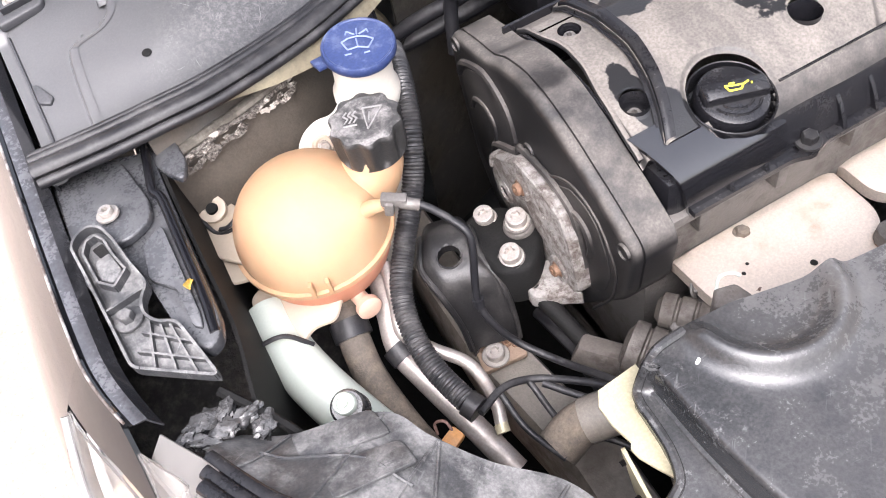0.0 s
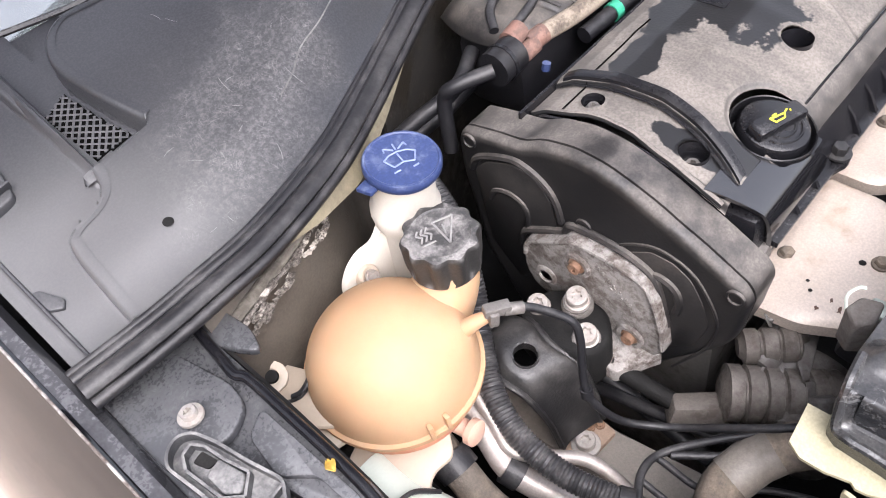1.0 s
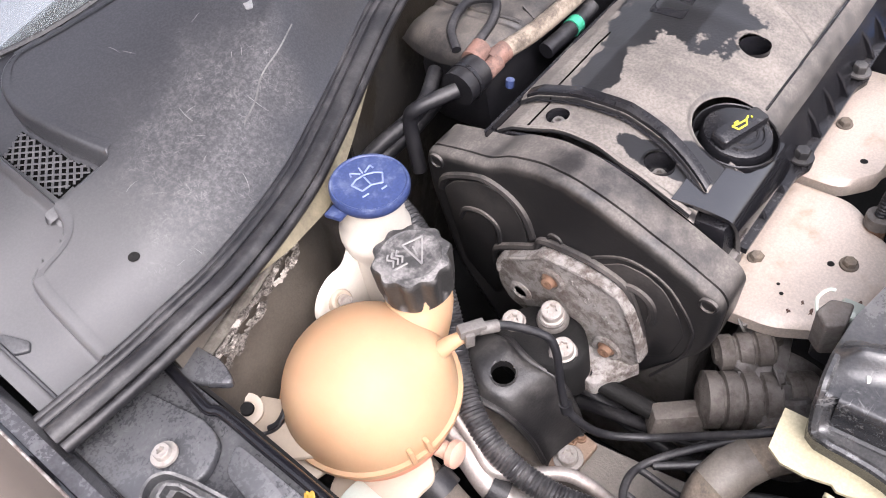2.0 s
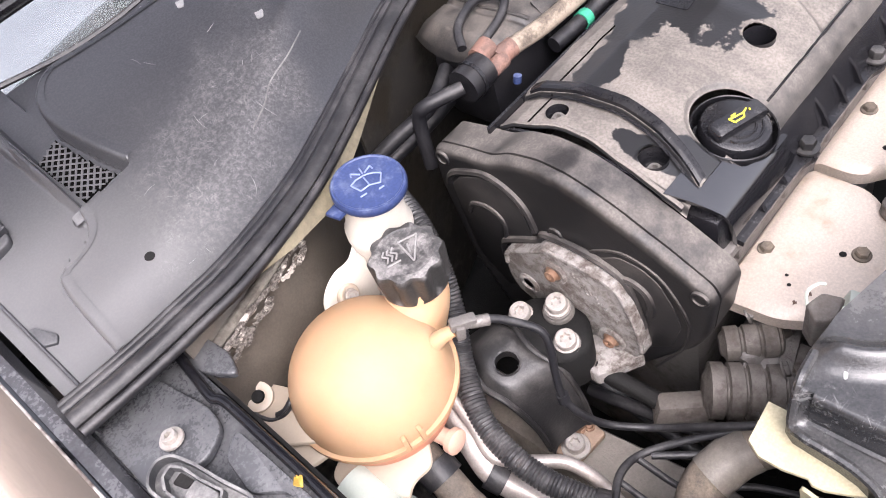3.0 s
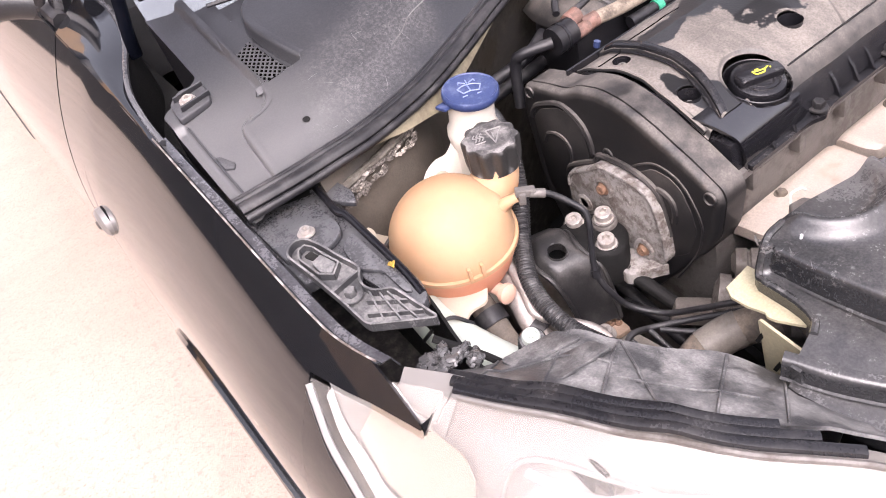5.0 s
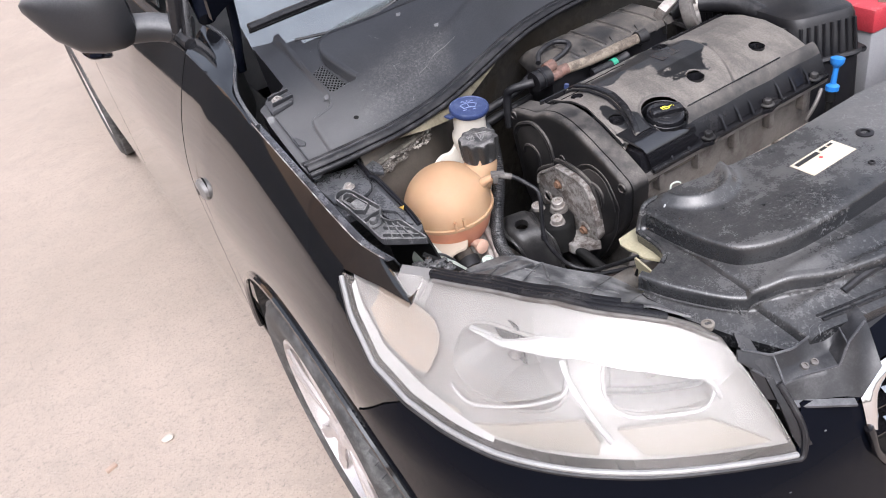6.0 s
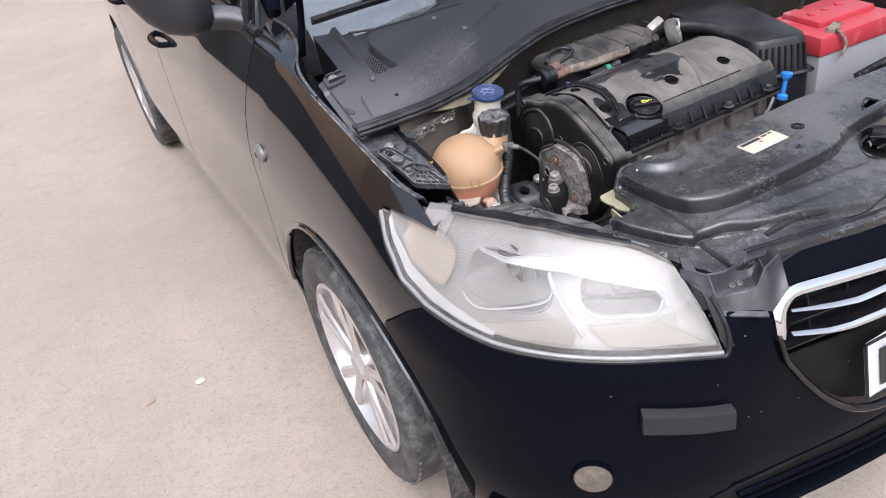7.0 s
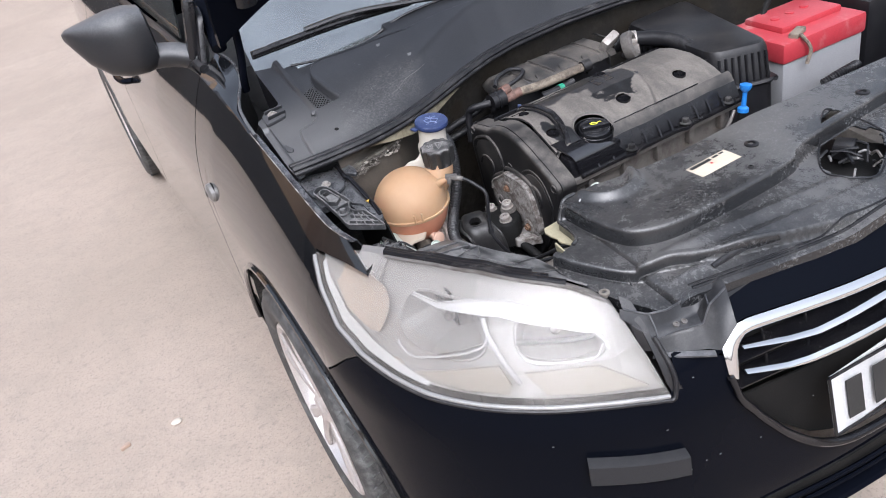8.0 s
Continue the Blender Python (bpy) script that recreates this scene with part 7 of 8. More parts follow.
lathe(bm, [(0.027, -0.022), (0.0305, -0.014), (0.0305, 0.000), (0.0290, 0.0035), (0.026, 0.005), (0.004, 0.0055)], oc, oax, 48)
ocap = part("oil_cap", bm, "clean", engine, "black oil filler cap with a yellow oil-can symbol")
oem = lambda u, v, w: oc + Vector((0.955, -0.29, -0.064)) * u + Vector((0.29, 0.935, 0.206)) * v + oax * (0.005 + w)
bm = bmesh.new()
slab(bm, rounded([(-0.0275, -0.0085), (0.0275, -0.0085), (0.0275, 0.0085), (-0.0275, 0.0085)], 0.004), oem, 0.0085, 0.0025)
part("grip_bar", bm, "clean", ocap)
bm = bmesh.new()
for r0, a0, a1 in ((0.022, -2.6, -0.5), (0.016, -2.5, -0.65)):
    tube(bm, [oem(r0 * math.cos(a), r0 * math.sin(a), 0.0005) for a in steps(a0, a1, 8)], 0.0012, 6, 24)
part("moulded_rib", bm, "clean", ocap)
bm = bmesh.new()
for pts in ([(-0.009, 0.0025), (-0.007, -0.003), (0.003, -0.003), (0.006, 0.001), (0.011, 0.0032)], [(-0.009, 0.0025), (-0.004, 0.0015), (0.002, 0.0012), (0.006, 0.001)], [(-0.003, 0.0015), (-0.003, 0.0035), (-0.005, 0.0038), (-0.0005, 0.0038)], [(0.0125, 0.0), (0.013, 0.0015)]):
    for a, b in zip(pts, pts[1:]):
        tube(bm, [oem(*a, 0.0088), oem(*b, 0.0088)], 0.0008, 5, 2)
part("oil_can_symbol", bm, "yellowprint", ocap)
# timing cover
PROFILE = [(-.064, .843), (-.100, .850), (-.134, .854), (-.156, .866), (-.189, .872), (-.219, .869), (-.246, .860), (-.272, .849), (-.290, .839), (-.313, .828),
           (-.337, .814), (-.354, .804), (-.360, .792), (-.358, .775), (-.354, .740), (-.343, .715), (-.311, .672), (-.253, .592), (-.20, .545), (-.12, .585), (-.07, .68), (-.056, .79), (-.058, .832)]
tp = rounded(PROFILE, 0.009, 3)
cen = Vector((-0.21, 0.73))
bm = bmesh.new()
rings = []
for x, k in ((-0.329, 0.004), (-0.331, 0.0), (-0.3618, 0.0), (-0.3624, 0.0022), (-0.3638, 0.0022), (-0.3644, 0.0), (-0.3690, 0.0005), (-0.3720, 0.0022), (-0.3738, 0.0055), (-0.3745, 0.012)):
    rings.append([Vector((x, *(p + (cen - p).normalized() * k))) for p in tp])
ring_faces(bm, rings)
tcover = part("timing_cover", bm, "timing", engine, "dusty black plastic timing cover")
for pts, r in (([(-.073, .800), (-.078, .812), (-.091, .823), (-.125, .836), (-.145, .834), (-.163, .823), (-.173, .807), (-.178, .784)], .0042), ([(-.091, .768), (-.100, .783), (-.118, .789), (-.132, .784), (-.138, .771), (-.135, .742)], .0036),
               ([(-.234, .783), (-.246, .796), (-.271, .809), (-.293, .808), (-.313, .797), (-.328, .775), (-.336, .756), (-.337, .740), (-.329, .705), (-.30, .65)], .0016), ([(-.268, .769), (-.279, .776), (-.290, .774), (-.298, .766), (-.301, .751), (-.299, .738)], .0045)):
    bm = bmesh.new()
    tube(bm, [(-0.3748, y, z) for y, z in pts], r, 8, 48)
    part("moulded_rib", bm, "timing", tcover)
# sunk fields inside the arcs, seen as shallow terraces
for pts, dx in (([(-.076, .800), (-.093, .818), (-.125, .830), (-.145, .828), (-.160, .817), (-.168, .800), (-.172, .775), (-.165, .72), (-.12, .66), (-.085, .70)], 0.0015), ([(-.245, .785), (-.271, .802), (-.293, .801), (-.31, .790), (-.323, .765), (-.330, .740), (-.318, .70), (-.27, .66), (-.24, .70)], 0.0012)):
    bm = bmesh.new()
    slab(bm, rounded(pts, 0.006), lambda u, v, w: Vector((-0.3742 - w, u, v)), dx, 0.0008)
    part("face_field", bm, "timing", tcover)
for y, z in ((-.203, .793), (-.348, .796), (-.075, .835)):
    bm = bmesh.new()
    lathe(bm, [(0.0085, 0.0), (0.0080, 0.0025), (0.0062, 0.003), (0.0058, 0.0012), (0.003, 0.0012)], (-0.374, y, z), (-1, 0, 0), 20)
    part("screw_boss", bm, "timing", tcover)
bm = bmesh.new()
tube(bm, [(-0.3765, y, z) for y, z in ((-.128, .722), (-.133, .745), (-.158, .762), (-.182, .775), (-.190, .787), (-.217, .790), (-.247, .787), (-.273, .776), (-.284, .750), (-.292, .715))], 0.0042, 8, 60)
part("bracket_lip", bm, "timing", tcover, "moulded lip round the casting")

# cast bracket on the timing side
CAST = [(-.137, .735), (-.143, .750), (-.186, .776), (-.195, .784), (-.216, .784), (-.247, .782), (-.275, .774), (-.286, .754), (-.294, .722), (-.298, .687), (-.285, .668), (-.24, .655), (-.18, .668), (-.146, .685), (-.137, .705)]
bm = bmesh.new()
slab(bm, rounded(CAST, 0.006), lambda u, v, w: Vector((-0.374 - w, u, v)), 0.013, 0.002)
casting = part("cast_bracket", bm, "alu", engine, "raw aluminium casting bolted to the timing side")
bm = bmesh.new()
tube(bm, [(-0.3875, y, z) for y, z in ((-.140, .728), (-.147, .748), (-.187, .773), (-.197, .781), (-.216, .781), (-.246, .779), (-.272, .771), (-.282, .753), (-.291, .722), (-.295, .690))], 0.0026, 8, 60)
part("casting_rim", bm, "alu", casting)
bm = bmesh.new()
slab(bm, rounded([(-0.424, -0.268), (-0.422, -0.242), (-0.385, -0.236), (-0.380, -0.293), (-0.394, -0.284)], 0.004), lambda u, v, w: Vector((u, v, 0.655 + w)), 0.017, 0.002)
part("casting_foot", bm, "alu", casting)
for y, z in ((-.203, .751), (-.261, .684)):
    bm = bmesh.new()
    lathe(bm, [(0.0150, -0.004), (0.0150, 0.003), (0.0135, 0.0045), (0.010, 0.0045), (0.0095, 0.001), (0.002, 0.001)], (-0.386, y, z), (-1, 0, 0), 28)
    part("bolt_boss", bm, "alu", casting)
    bolt(casting, (-0.3875, y, z), (-1, -0.05, 0.1), 0.0062, 0.007, "rusty", 1.4)
bm = bmesh.new()
lathe(bm, [(0.013, -0.004), (0.013, 0.002), (0.011, 0.0035), (0.008, 0.0035), (0.0075, 0.001), (0.002, 0.001)], (-0.386, -0.164, 0.708), (-1, 0, 0), 28)
part("core_boss", bm, "alu", casting)
rng = random.Random(31)
for row in range(2):
    for k in range(7):
        y, z = -0.226 - 0.0058 * k - 0.008 * row, 0.762 - 0.0050 * k - 0.013 * row
        bm = bmesh.new()
        h = 0.0034
        pts = [(y + rng.uniform(-0.0016, 0.0016), z + h * (j / 2 - 1) + rng.uniform(-0.0008, 0.0008)) for j in range(4)]
        tube(bm, [(-0.3872, a, b) for a, b in pts], 0.0010, 5, 8)
        part("cast_mark", bm, "alu", casting)

# heat shields over the exhaust manifold
shield_z = lambda x, y: 0.700 - 1.6 * max(0.0, -y - 0.37) ** 2 - 0.9 * max(0.0, y + 0.325) + 0.003 * math.sin(38 * x) * math.sin(30 * y)
for outline, label in (([(-.302, -.315), (-.300, -.38), (-.268, -.430), (-.235, -.47), (-.16, -.50), (-.148, -.425), (-.118, -.385), (-.112, -.312)], "pale heat shield with stains and a hole"),
                       ([(-.100, -.312), (-.104, -.365), (-.070, -.392), (-.045, -.392), (-.03, -.45), (.10, -.46), (.10, -.312)], "pale heat shield panel beside a dark gap")):
    bm = bmesh.new()
    pts = rounded(outline, 0.014)
    cx, cy = sum(p[0] for p in pts) / len(pts), sum(p[1] for p in pts) / len(pts)
    rr = []
    for k in steps(1, 0.04, 9):
        rr.append([Vector((cx + (p[0] - cx) * k, cy + (p[1] - cy) * k, shield_z(cx + (p[0] - cx) * k, cy + (p[1] - cy) * k) - (0.005 if k > 0.999 else 0))) for p in pts])
    ring_faces(bm, [[p - Vector((0, 0, 0.014)) for p in rr[0]]] + rr)
    sh = part("heat_shield", bm, "shield", engine, label)
    for x, y in (((-.232, -.335), (-.196, -.409)) if cx < -.1 else ((-.010, -.335),)):
        bolt(sh, (x, y, shield_z(x, y)), (0, -0.1, 1), 0.0068, 0.006, "hose", 1.3, False)
    if cx < -.1:
        for x, y, r in ((-.203, -.395, .0035), (-.262, -.372, .002), (-.252, -.365, .0018)):
            bm = bmesh.new()
            lathe(bm, [(r, 0.0005), (r * 0.8, 0.0009)], (x, y, shield_z(x, y)), (0, 0, 1), 12)
            part("hole", bm, "dark", sh)
    else:
        bm = bmesh.new()
        lathe(bm, [(.004, 0.0005), (.003, 0.0009)], (-.055, -.372, shield_z(-.055, -.372)), (0, 0, 1), 12)
        part("hole", bm, "dark", sh)
rng = random.Random(9)
for k0, (x, y, r) in enumerate(((-0.262, -0.392, 0.004), (-0.268, -0.402, 0.006), (-0.255, -0.412, 0.005), (-0.235, -0.432, 0.007), (-0.246, -0.424, 0.005), (-0.278, -0.385, 0.004))):
    bm = bmesh.new()
    ring = [Vector((x + r * (0.6 + 0.3 * math.sin(3 * a + k0)) * rng.uniform(0.85, 1.1) * math.cos(a), y + 0.6 * r * (0.6 + 0.3 * math.sin(2 * a + k0)) * math.sin(a), 0)) for a in steps(0, 2 * math.pi, 19)[:-1]]
    ring_faces(bm, [[Vector((p.x, p.y, shield_z(p.x, p.y) + 0.0003)) for p in ring], [Vector((p.x, p.y, shield_z(p.x, p.y) + 0.0007)) for p in ring]])
    part("burnt_stain", bm, "stain", engine)
sensor = thing("oxygen_sensor", (-0.13, -0.415, 0.69), "oxygen sensor with corrugated lead between the heat shields", "sensor")
for nm, pts, r, mat, cor in (("body", [(-0.140, -0.412, 0.675), (-0.137, -0.413, 0.705)], 0.011, "rusty", 0), ("nut", [(-0.137, -0.413, 0.700), (-0.136, -0.4135, 0.712)], 0.013, "castgrey", 0), ("lead", [(-0.136, -0.4135, 0.712), (-0.130, -0.417, 0.745), (-0.110, -0.425, 0.775), (-0.08, -0.44, 0.79), (-0.05, -0.46, 0.79)], 0.0065, "rubber", 0.004)):
    bm = bmesh.new()
    if cor:
        corrugated(bm, pts, r, cor, 0.0015)
    else:
        tube(bm, pts, r, 12, 4)
    part(nm, bm, mat, sensor)

# lumps low in front of the timing side
lumps = thing("alternator", (-0.33, -0.42, 0.55), "oily grey alternator and brackets deep in the bay", "alternator")
for nm, a, b, r, mat in (("body", (-0.36, -0.40, 0.585), (-0.27, -0.40, 0.585), 0.058, "castgrey"), ("pulley", (-0.385, -0.40, 0.58), (-0.36, -0.40, 0.585), 0.03, "dark"),
                         ("lug", (-0.335, -0.365, 0.655), (-0.28, -0.365, 0.66), 0.018, "castgrey"), ("lug", (-0.365, -0.415, 0.635), (-0.32, -0.40, 0.650), 0.017, "castgrey"), ("lug", (-0.355, -0.44, 0.625), (-0.33, -0.42, 0.655), 0.015, "castgrey")):
    bm = bmesh.new()
    d = Vector(b) - Vector(a)
    lathe(bm, [(r * 0.8, 0), (r, d.length * 0.08), (r, d.length * 0.45), (r * 0.93, d.length * 0.5), (r, d.length * 0.55), (r, d.length * 0.92), (r * 0.8, d.length)], a, d, 28)
    part(nm, bm, mat, lumps)
for at, ax, r, n_ in (((-0.372, -0.352, 0.650), (0.55, -0.78, -0.12), 0.027, 4), ((-0.330, -0.345, 0.668), (0.60, -0.75, 0.0), 0.017, 3), ((-0.335, -0.395, 0.640), (0.62, -0.72, -0.2), 0.024, 3)):
    bm = bmesh.new()
    prof = [(r * 0.55, -0.004), (r * 0.8, 0.0)]
    for k in range(n_):
        prof += [(r, 0.001 + 0.017 * k), (r, 0.013 + 0.017 * k), (r * 0.86, 0.0145 + 0.017 * k), (r * 0.86, 0.0165 + 0.017 * k)]
    prof += [(r * 0.6, 0.017 * n_ + 0.002)]
    lathe(bm, prof, at, ax, 30)
    part("ribbed_casting", bm, "castlight", lumps, "ribbed grey-brown casting")
for at, size, turn in (((-0.392, -0.338, 0.632), (0.030, 0.060, 0.026), (0, 10, 38)), ((-0.352, -0.400, 0.618), (0.026, 0.075, 0.030), (-8, 0, 35)), ((-0.300, -0.372, 0.662), (0.020, 0.060, 0.018), (10, 0, 60)), ((-0.318, -0.425, 0.640), (0.022, 0.050, 0.020), (0, 15, 20))):
    bm = bmesh.new()
    box(bm, at, size, turn, 0.006, 0.25)
    part("casting", bm, "castlight", lumps)
for at, ax, r in (((-0.326, -0.400, 0.664), (0.62, -0.72, 0.2), 0.010), ((-0.362, -0.398, 0.648), (0.3, -0.9, 0.3), 0.008), ((-0.300, -0.352, 0.684), (0.6, -0.7, 0.4), 0.007)):
    bolt(lumps, at, ax, r * 0.8, 0.006, "castgrey", 1.5, False)
bm = bmesh.new()
box(bm, (-0.29, -0.375, 0.648), (0.10, 0.045, 0.03), (10, 0, 15), 0.008)
part("bracket", bm, "castgrey", lumps)
line("drive_belt", "black ribbed drive belt below the timing cover", "belt", [("belt", [(-0.39, -0.20, 0.60), (-0.392, -0.28, 0.575), (-0.392, -0.36, 0.55)], 0.009, "rubber", 0), ("belt", [(-0.405, -0.235, 0.585), (-0.400, -0.31, 0.60), (-0.392, -0.37, 0.61)], 0.007, "rubber", 0)])
line("black_strut", "black rod running down beside the engine mount", "rod", [("rod", [(-0.415, -0.255, 0.665), (-0.40, -0.31, 0.635), (-0.385, -0.38, 0.60)], 0.009, "dark", 0)])
green_plug = thing("white_clip", (-0.262, -0.432, 0.70), "pale clip on the edge of the heat shield", "clip")
bm = bmesh.new()
box(bm, (-0.262, -0.430, 0.705), (0.018, 0.022, 0.03), (20, 10, 20), 0.004)
part("clip", bm, "greenpipe", green_plug)
bm = bmesh.new()
box(bm, (-0.288, -0.432, 0.700), (0.026, 0.03, 0.04), (20, 20, 10), 0.006)
part("holder", bm, "plastic", green_plug)

# yellow bracket at the radiator
yb = thing("yellow_bracket", (-0.455, -0.47, 0.70), "yellow-passivated steel bracket under the radiator shroud", "bracket")
bm = bmesh.new()
slab(bm, [(-0.4665, -0.445), (-0.4595, -0.434), (-0.425, -0.431), (-0.425, -0.53), (-0.452, -0.517), (-0.4595, -0.502), (-0.465, -0.490), (-0.4660, -0.482), (-0.4630, -0.478), (-0.4665, -0.462)], lambda u, v, w: Vector((u, v, 0.787 + w)), 0.003)
part("top_plate", bm, "yellow", yb)
bm = bmesh.new()
slab(bm, rounded([(-0.476, .786), (-0.53, .786), (-0.535, .70), (-0.505, .685), (-0.482, .705)], 0.004), lambda u, v, w: Vector((-0.4615 - w + 0.15 * (u + 0.434) + 0.12 * (0.787 - v), u, v)), 0.003)
part("side_plate", bm, "yellow", yb)
for y, z in ((-0.478, 0.76), (-0.498, 0.735), (-0.51, 0.70)):
    bm = bmesh.new()
    box(bm, (-0.4645 + 0.15 * (y + 0.434) + 0.12 * (0.787 - z), y, z), (0.003, 0.004, 0.016), (20, 0, 8))
    part("slot", bm, "dark", yb)

# plug beside the heat shield
sensor = thing("sensor_plug", (-0.345, -0.428, 0.79), "pale green-white sensor plug on a grey wedge bracket", "sensor plug")
bm = bmesh.new()
slab(bm, rounded([(-0.356, -0.430), (-0.346, -0.418), (-0.331, -0.424), (-0.328, -0.440), (-0.348, -0.442)], 0.003), lambda u, v, w: Vector((u, v, 0.770 + w * (1 + 6 * (u + 0.356)))), 0.034, 0.002)
part("wedge", bm, "castgrey", sensor)
bm = bmesh.new()
box(bm, (-0.337, -0.437, 0.802), (0.007, 0.015, 0.007), (0, 0, 8), 0.002)
part("plug", bm, "greenpipe", sensor, "pale green-white plug")
bm = bmesh.new()
tube(bm, [(-0.345, -0.420, 0.800), (-0.340, -0.416, 0.813), (-0.332, -0.420, 0.817), (-0.328, -0.424, 0.815)], 0.0014, 6, 18)
part("clip", bm, "greenpipe", sensor)

# ---- radiator shroud ----
shroud = thing("radiator_shroud", (-0.05, -0.62, 0.70), "large scratched black plastic radiator shroud with a stepped top", "radiator shroud")
S_BACK = [(-.512, -.536), (-.470, -.525), (-.456, -.517), (-.449, -.500), (-.4465, -.460), (-.441, -.451), (-.425, -.446), (-.40, -.444), (-.36, -.446), (-.28, -.463), (-.19, -.472), (0, -.467), (.32, -.497), (.58, -.53)]
S_FRONT = [(-.512, -.545), (-.503, -.60), (-.480, -.655), (-.445, -.718), (-.354, -.742), (-.207, -.772), (-.087, -.790), (.1, -.795), (.58, -.70)]
S_STEP = [(-.430, -.460), (-.428, -.52), (-.420, -.574), (-.401, -.608), (-.344, -.631), (-.23, -.636), (-.096, -.629), (.008, -.599), (.58, -.56)]

S_TERRACE = [(-.512, -.516), (-.507, -.524), (-.486, -.574), (-.447, -.631), (-.396, -.662), (-.33, -.694), (-.233, -.728), (-.131, -.765), (.58, -.80)]


def shroud_z(x, y):
    step = smooth(-0.003, 0.008, y - table(S_STEP, x)) * smooth(-0.440, -0.428, x)
    z = 0.806 + 0.028 * step
    z -= 0.45 * max(0.0, table(S_STEP, max(x, -0.43)) - y) ** 1.6 * 0.55
    z -= 0.05 * max(0.0, -0.46 - x)
    r = math.hypot(x + 0.341, y + 0.452)
    if y < -0.440:
        z += 0.014 * math.exp(-((r - 0.052) / 0.010) ** 2) * smooth(-0.440, -0.462, y) * step
    z += 0.006 * math.exp(-((y + 0.70 - 0.12 * abs(x)) / 0.012) ** 2) * smooth(-0.43, -0.38, x)
    z += 0.004 * math.exp(-((y + 0.735 - 0.12 * abs(x)) / 0.008) ** 2) * smooth(-0.43, -0.38, x)
    z += 0.0015 * math.sin(14 * x + 3) * math.sin(21 * y)
    z -= 0.019 * smooth(0.002, -0.006, y - table(S_TERRACE, x)) * smooth(-0.06, -0.16, x)
    return z


bm = bmesh.new()


def shroud_pt(x, t):
    y0, y1 = table(S_BACK, x), table(S_FRONT, x)
    tt = min(max((t - 0.03) / 0.94, 0), 1)
    y = y0 + (y1 - y0) * tt
    drop = 0.028 * max(0, 0.03 - t) / 0.03 + 0.02 * max(0, t - 0.97) / 0.03
    return Vector((x, y, shroud_z(x, y) - drop))


NOTCH = [(.045, -.572), (-.046, -.645), (-.056, -.694), (-.010, -.722), (.060, -.690), (.113, -.639), (.085, -.560)]


def notch(x, t):
    y = shroud_pt(x, t).y
    hit = False
    for (ax, ay), (bx, by) in zip(NOTCH, NOTCH[1:] + NOTCH[:1]):
        if (ay > y) != (by > y) and x < ax + (y - ay) * (bx - ax) / (by - ay):
            hit = not hit
    return hit


sheet(bm, shroud_pt, steps(-0.512, -0.30, 80) + steps(-0.30, 0.10, 110)[1:] + steps(0.10, 0.58, 40)[1:], [0, 0.03] + steps(0.035, 0.965, 120) + [0.97, 1.0], 0.003, notch)
part("top_plate", bm, "shroud", shroud)
field_wall(shroud, S_STEP[::-1], shroud_z, 0.027, "shroud", "step_wall", 0.012, 0.012)
field_wall(shroud, S_TERRACE[6:0:-1], shroud_z, 0.018, "shroud", "terrace_wall", 0.010, 0.011)
bm = bmesh.new()
tube(bm, [Vector((x + 0.001, y - 0.002, shroud_z(x, y) + 0.0006)) for x, y in ((-.470, -.526), (-.457, -.518), (-.450, -.500), (-.4475, -.478), (-.4465, -.462), (-.441, -.452), (-.425, -.4475), (-.40, -.4455))], 0.0036, 8, 60)
part("edge_rim", bm, "shroud", shroud)
bm = bmesh.new()
sheet(bm, lambda y, t: Vector((-0.512 + 0.004 * t, -0.536 - 0.009 * y, 0.808 - 0.02 * t)), steps(0, 1, 3), steps(0, 1, 2), 0.003)
part("side_skirt", bm, "shroud", shroud)
for off, r, x0 in ((0.014, 0.0030, -0.40), (0.022, 0.0018, -0.40)):
    bm = bmesh.new()
    tube(bm, [Vector((x, table(S_FRONT, x) + off, shroud_z(x, table(S_FRONT, x) + off) + 0.0005)) for x in steps(x0, 0.5, 24)], r, 6, 80)
    part("front_rib", bm, "clean", shroud)
for x, y, r in ((-0.096, -0.548, 0.010), (-0.489, -0.625, 0.007), (0.17, -0.56, 0.010), (-0.155, -0.60, 0.004)):
    bm = bmesh.new()
    lathe(bm, [(r * 1.2, -0.004), (r * 1.2, 0.002), (r, 0.003), (r * 0.65, 0.003), (r * 0.6, 0.0), (r * 0.2, 0.0)], (x, y, shroud_z(x, y)), (0, 0, 1), 20)
    part("push_clip", bm, "rail" if x < -0.4 else "plastic", shroud, "round push clip")
lab_lift = lambda u, v, w: Vector((u, v, shroud_z(u, v) + 0.0012 + w))
bm = bmesh.new()
sheet(bm, lambda u, v: lab_lift(u, v, 0), steps(-0.226, -0.139, 10), steps(-0.566, -0.527, 6), 0.0006)
label = part("sticker", bm, "label", shroud, "cream sticker with dark print")
for u0, u1, v, h in ((-0.222, -0.178, -0.5345, 0.007), (-0.172, -0.160, -0.5335, 0.005), (-0.156, -0.147, -0.533, 0.004)):
    bm = bmesh.new()
    sheet(bm, lambda u, w: lab_lift(u, w, 0.0012), steps(u0, u1, 6), steps(v - h / 2, v + h / 2, 2), 0.0003)
    part("print_bar", bm, "ink", label)
bm = bmesh.new()
lathe(bm, [(0.0028, 0), (0.002, 0.0004)], lab_lift(-0.185, -0.545, 0.001), (0, 0, 1), 20)
part("print_mark", bm, "inkred", label)
bm = bmesh.new()
slab(bm, rounded([(-0.4085, -0.471), (-0.404, -0.469), (-0.4035, -0.4715), (-0.407, -0.4728)], 0.001), lambda u, v, w: Vector((u, v, shroud_z(u, v) + 0.0005 + w)), 0.0008)
part("paint_speck", bm, "plate", shroud)
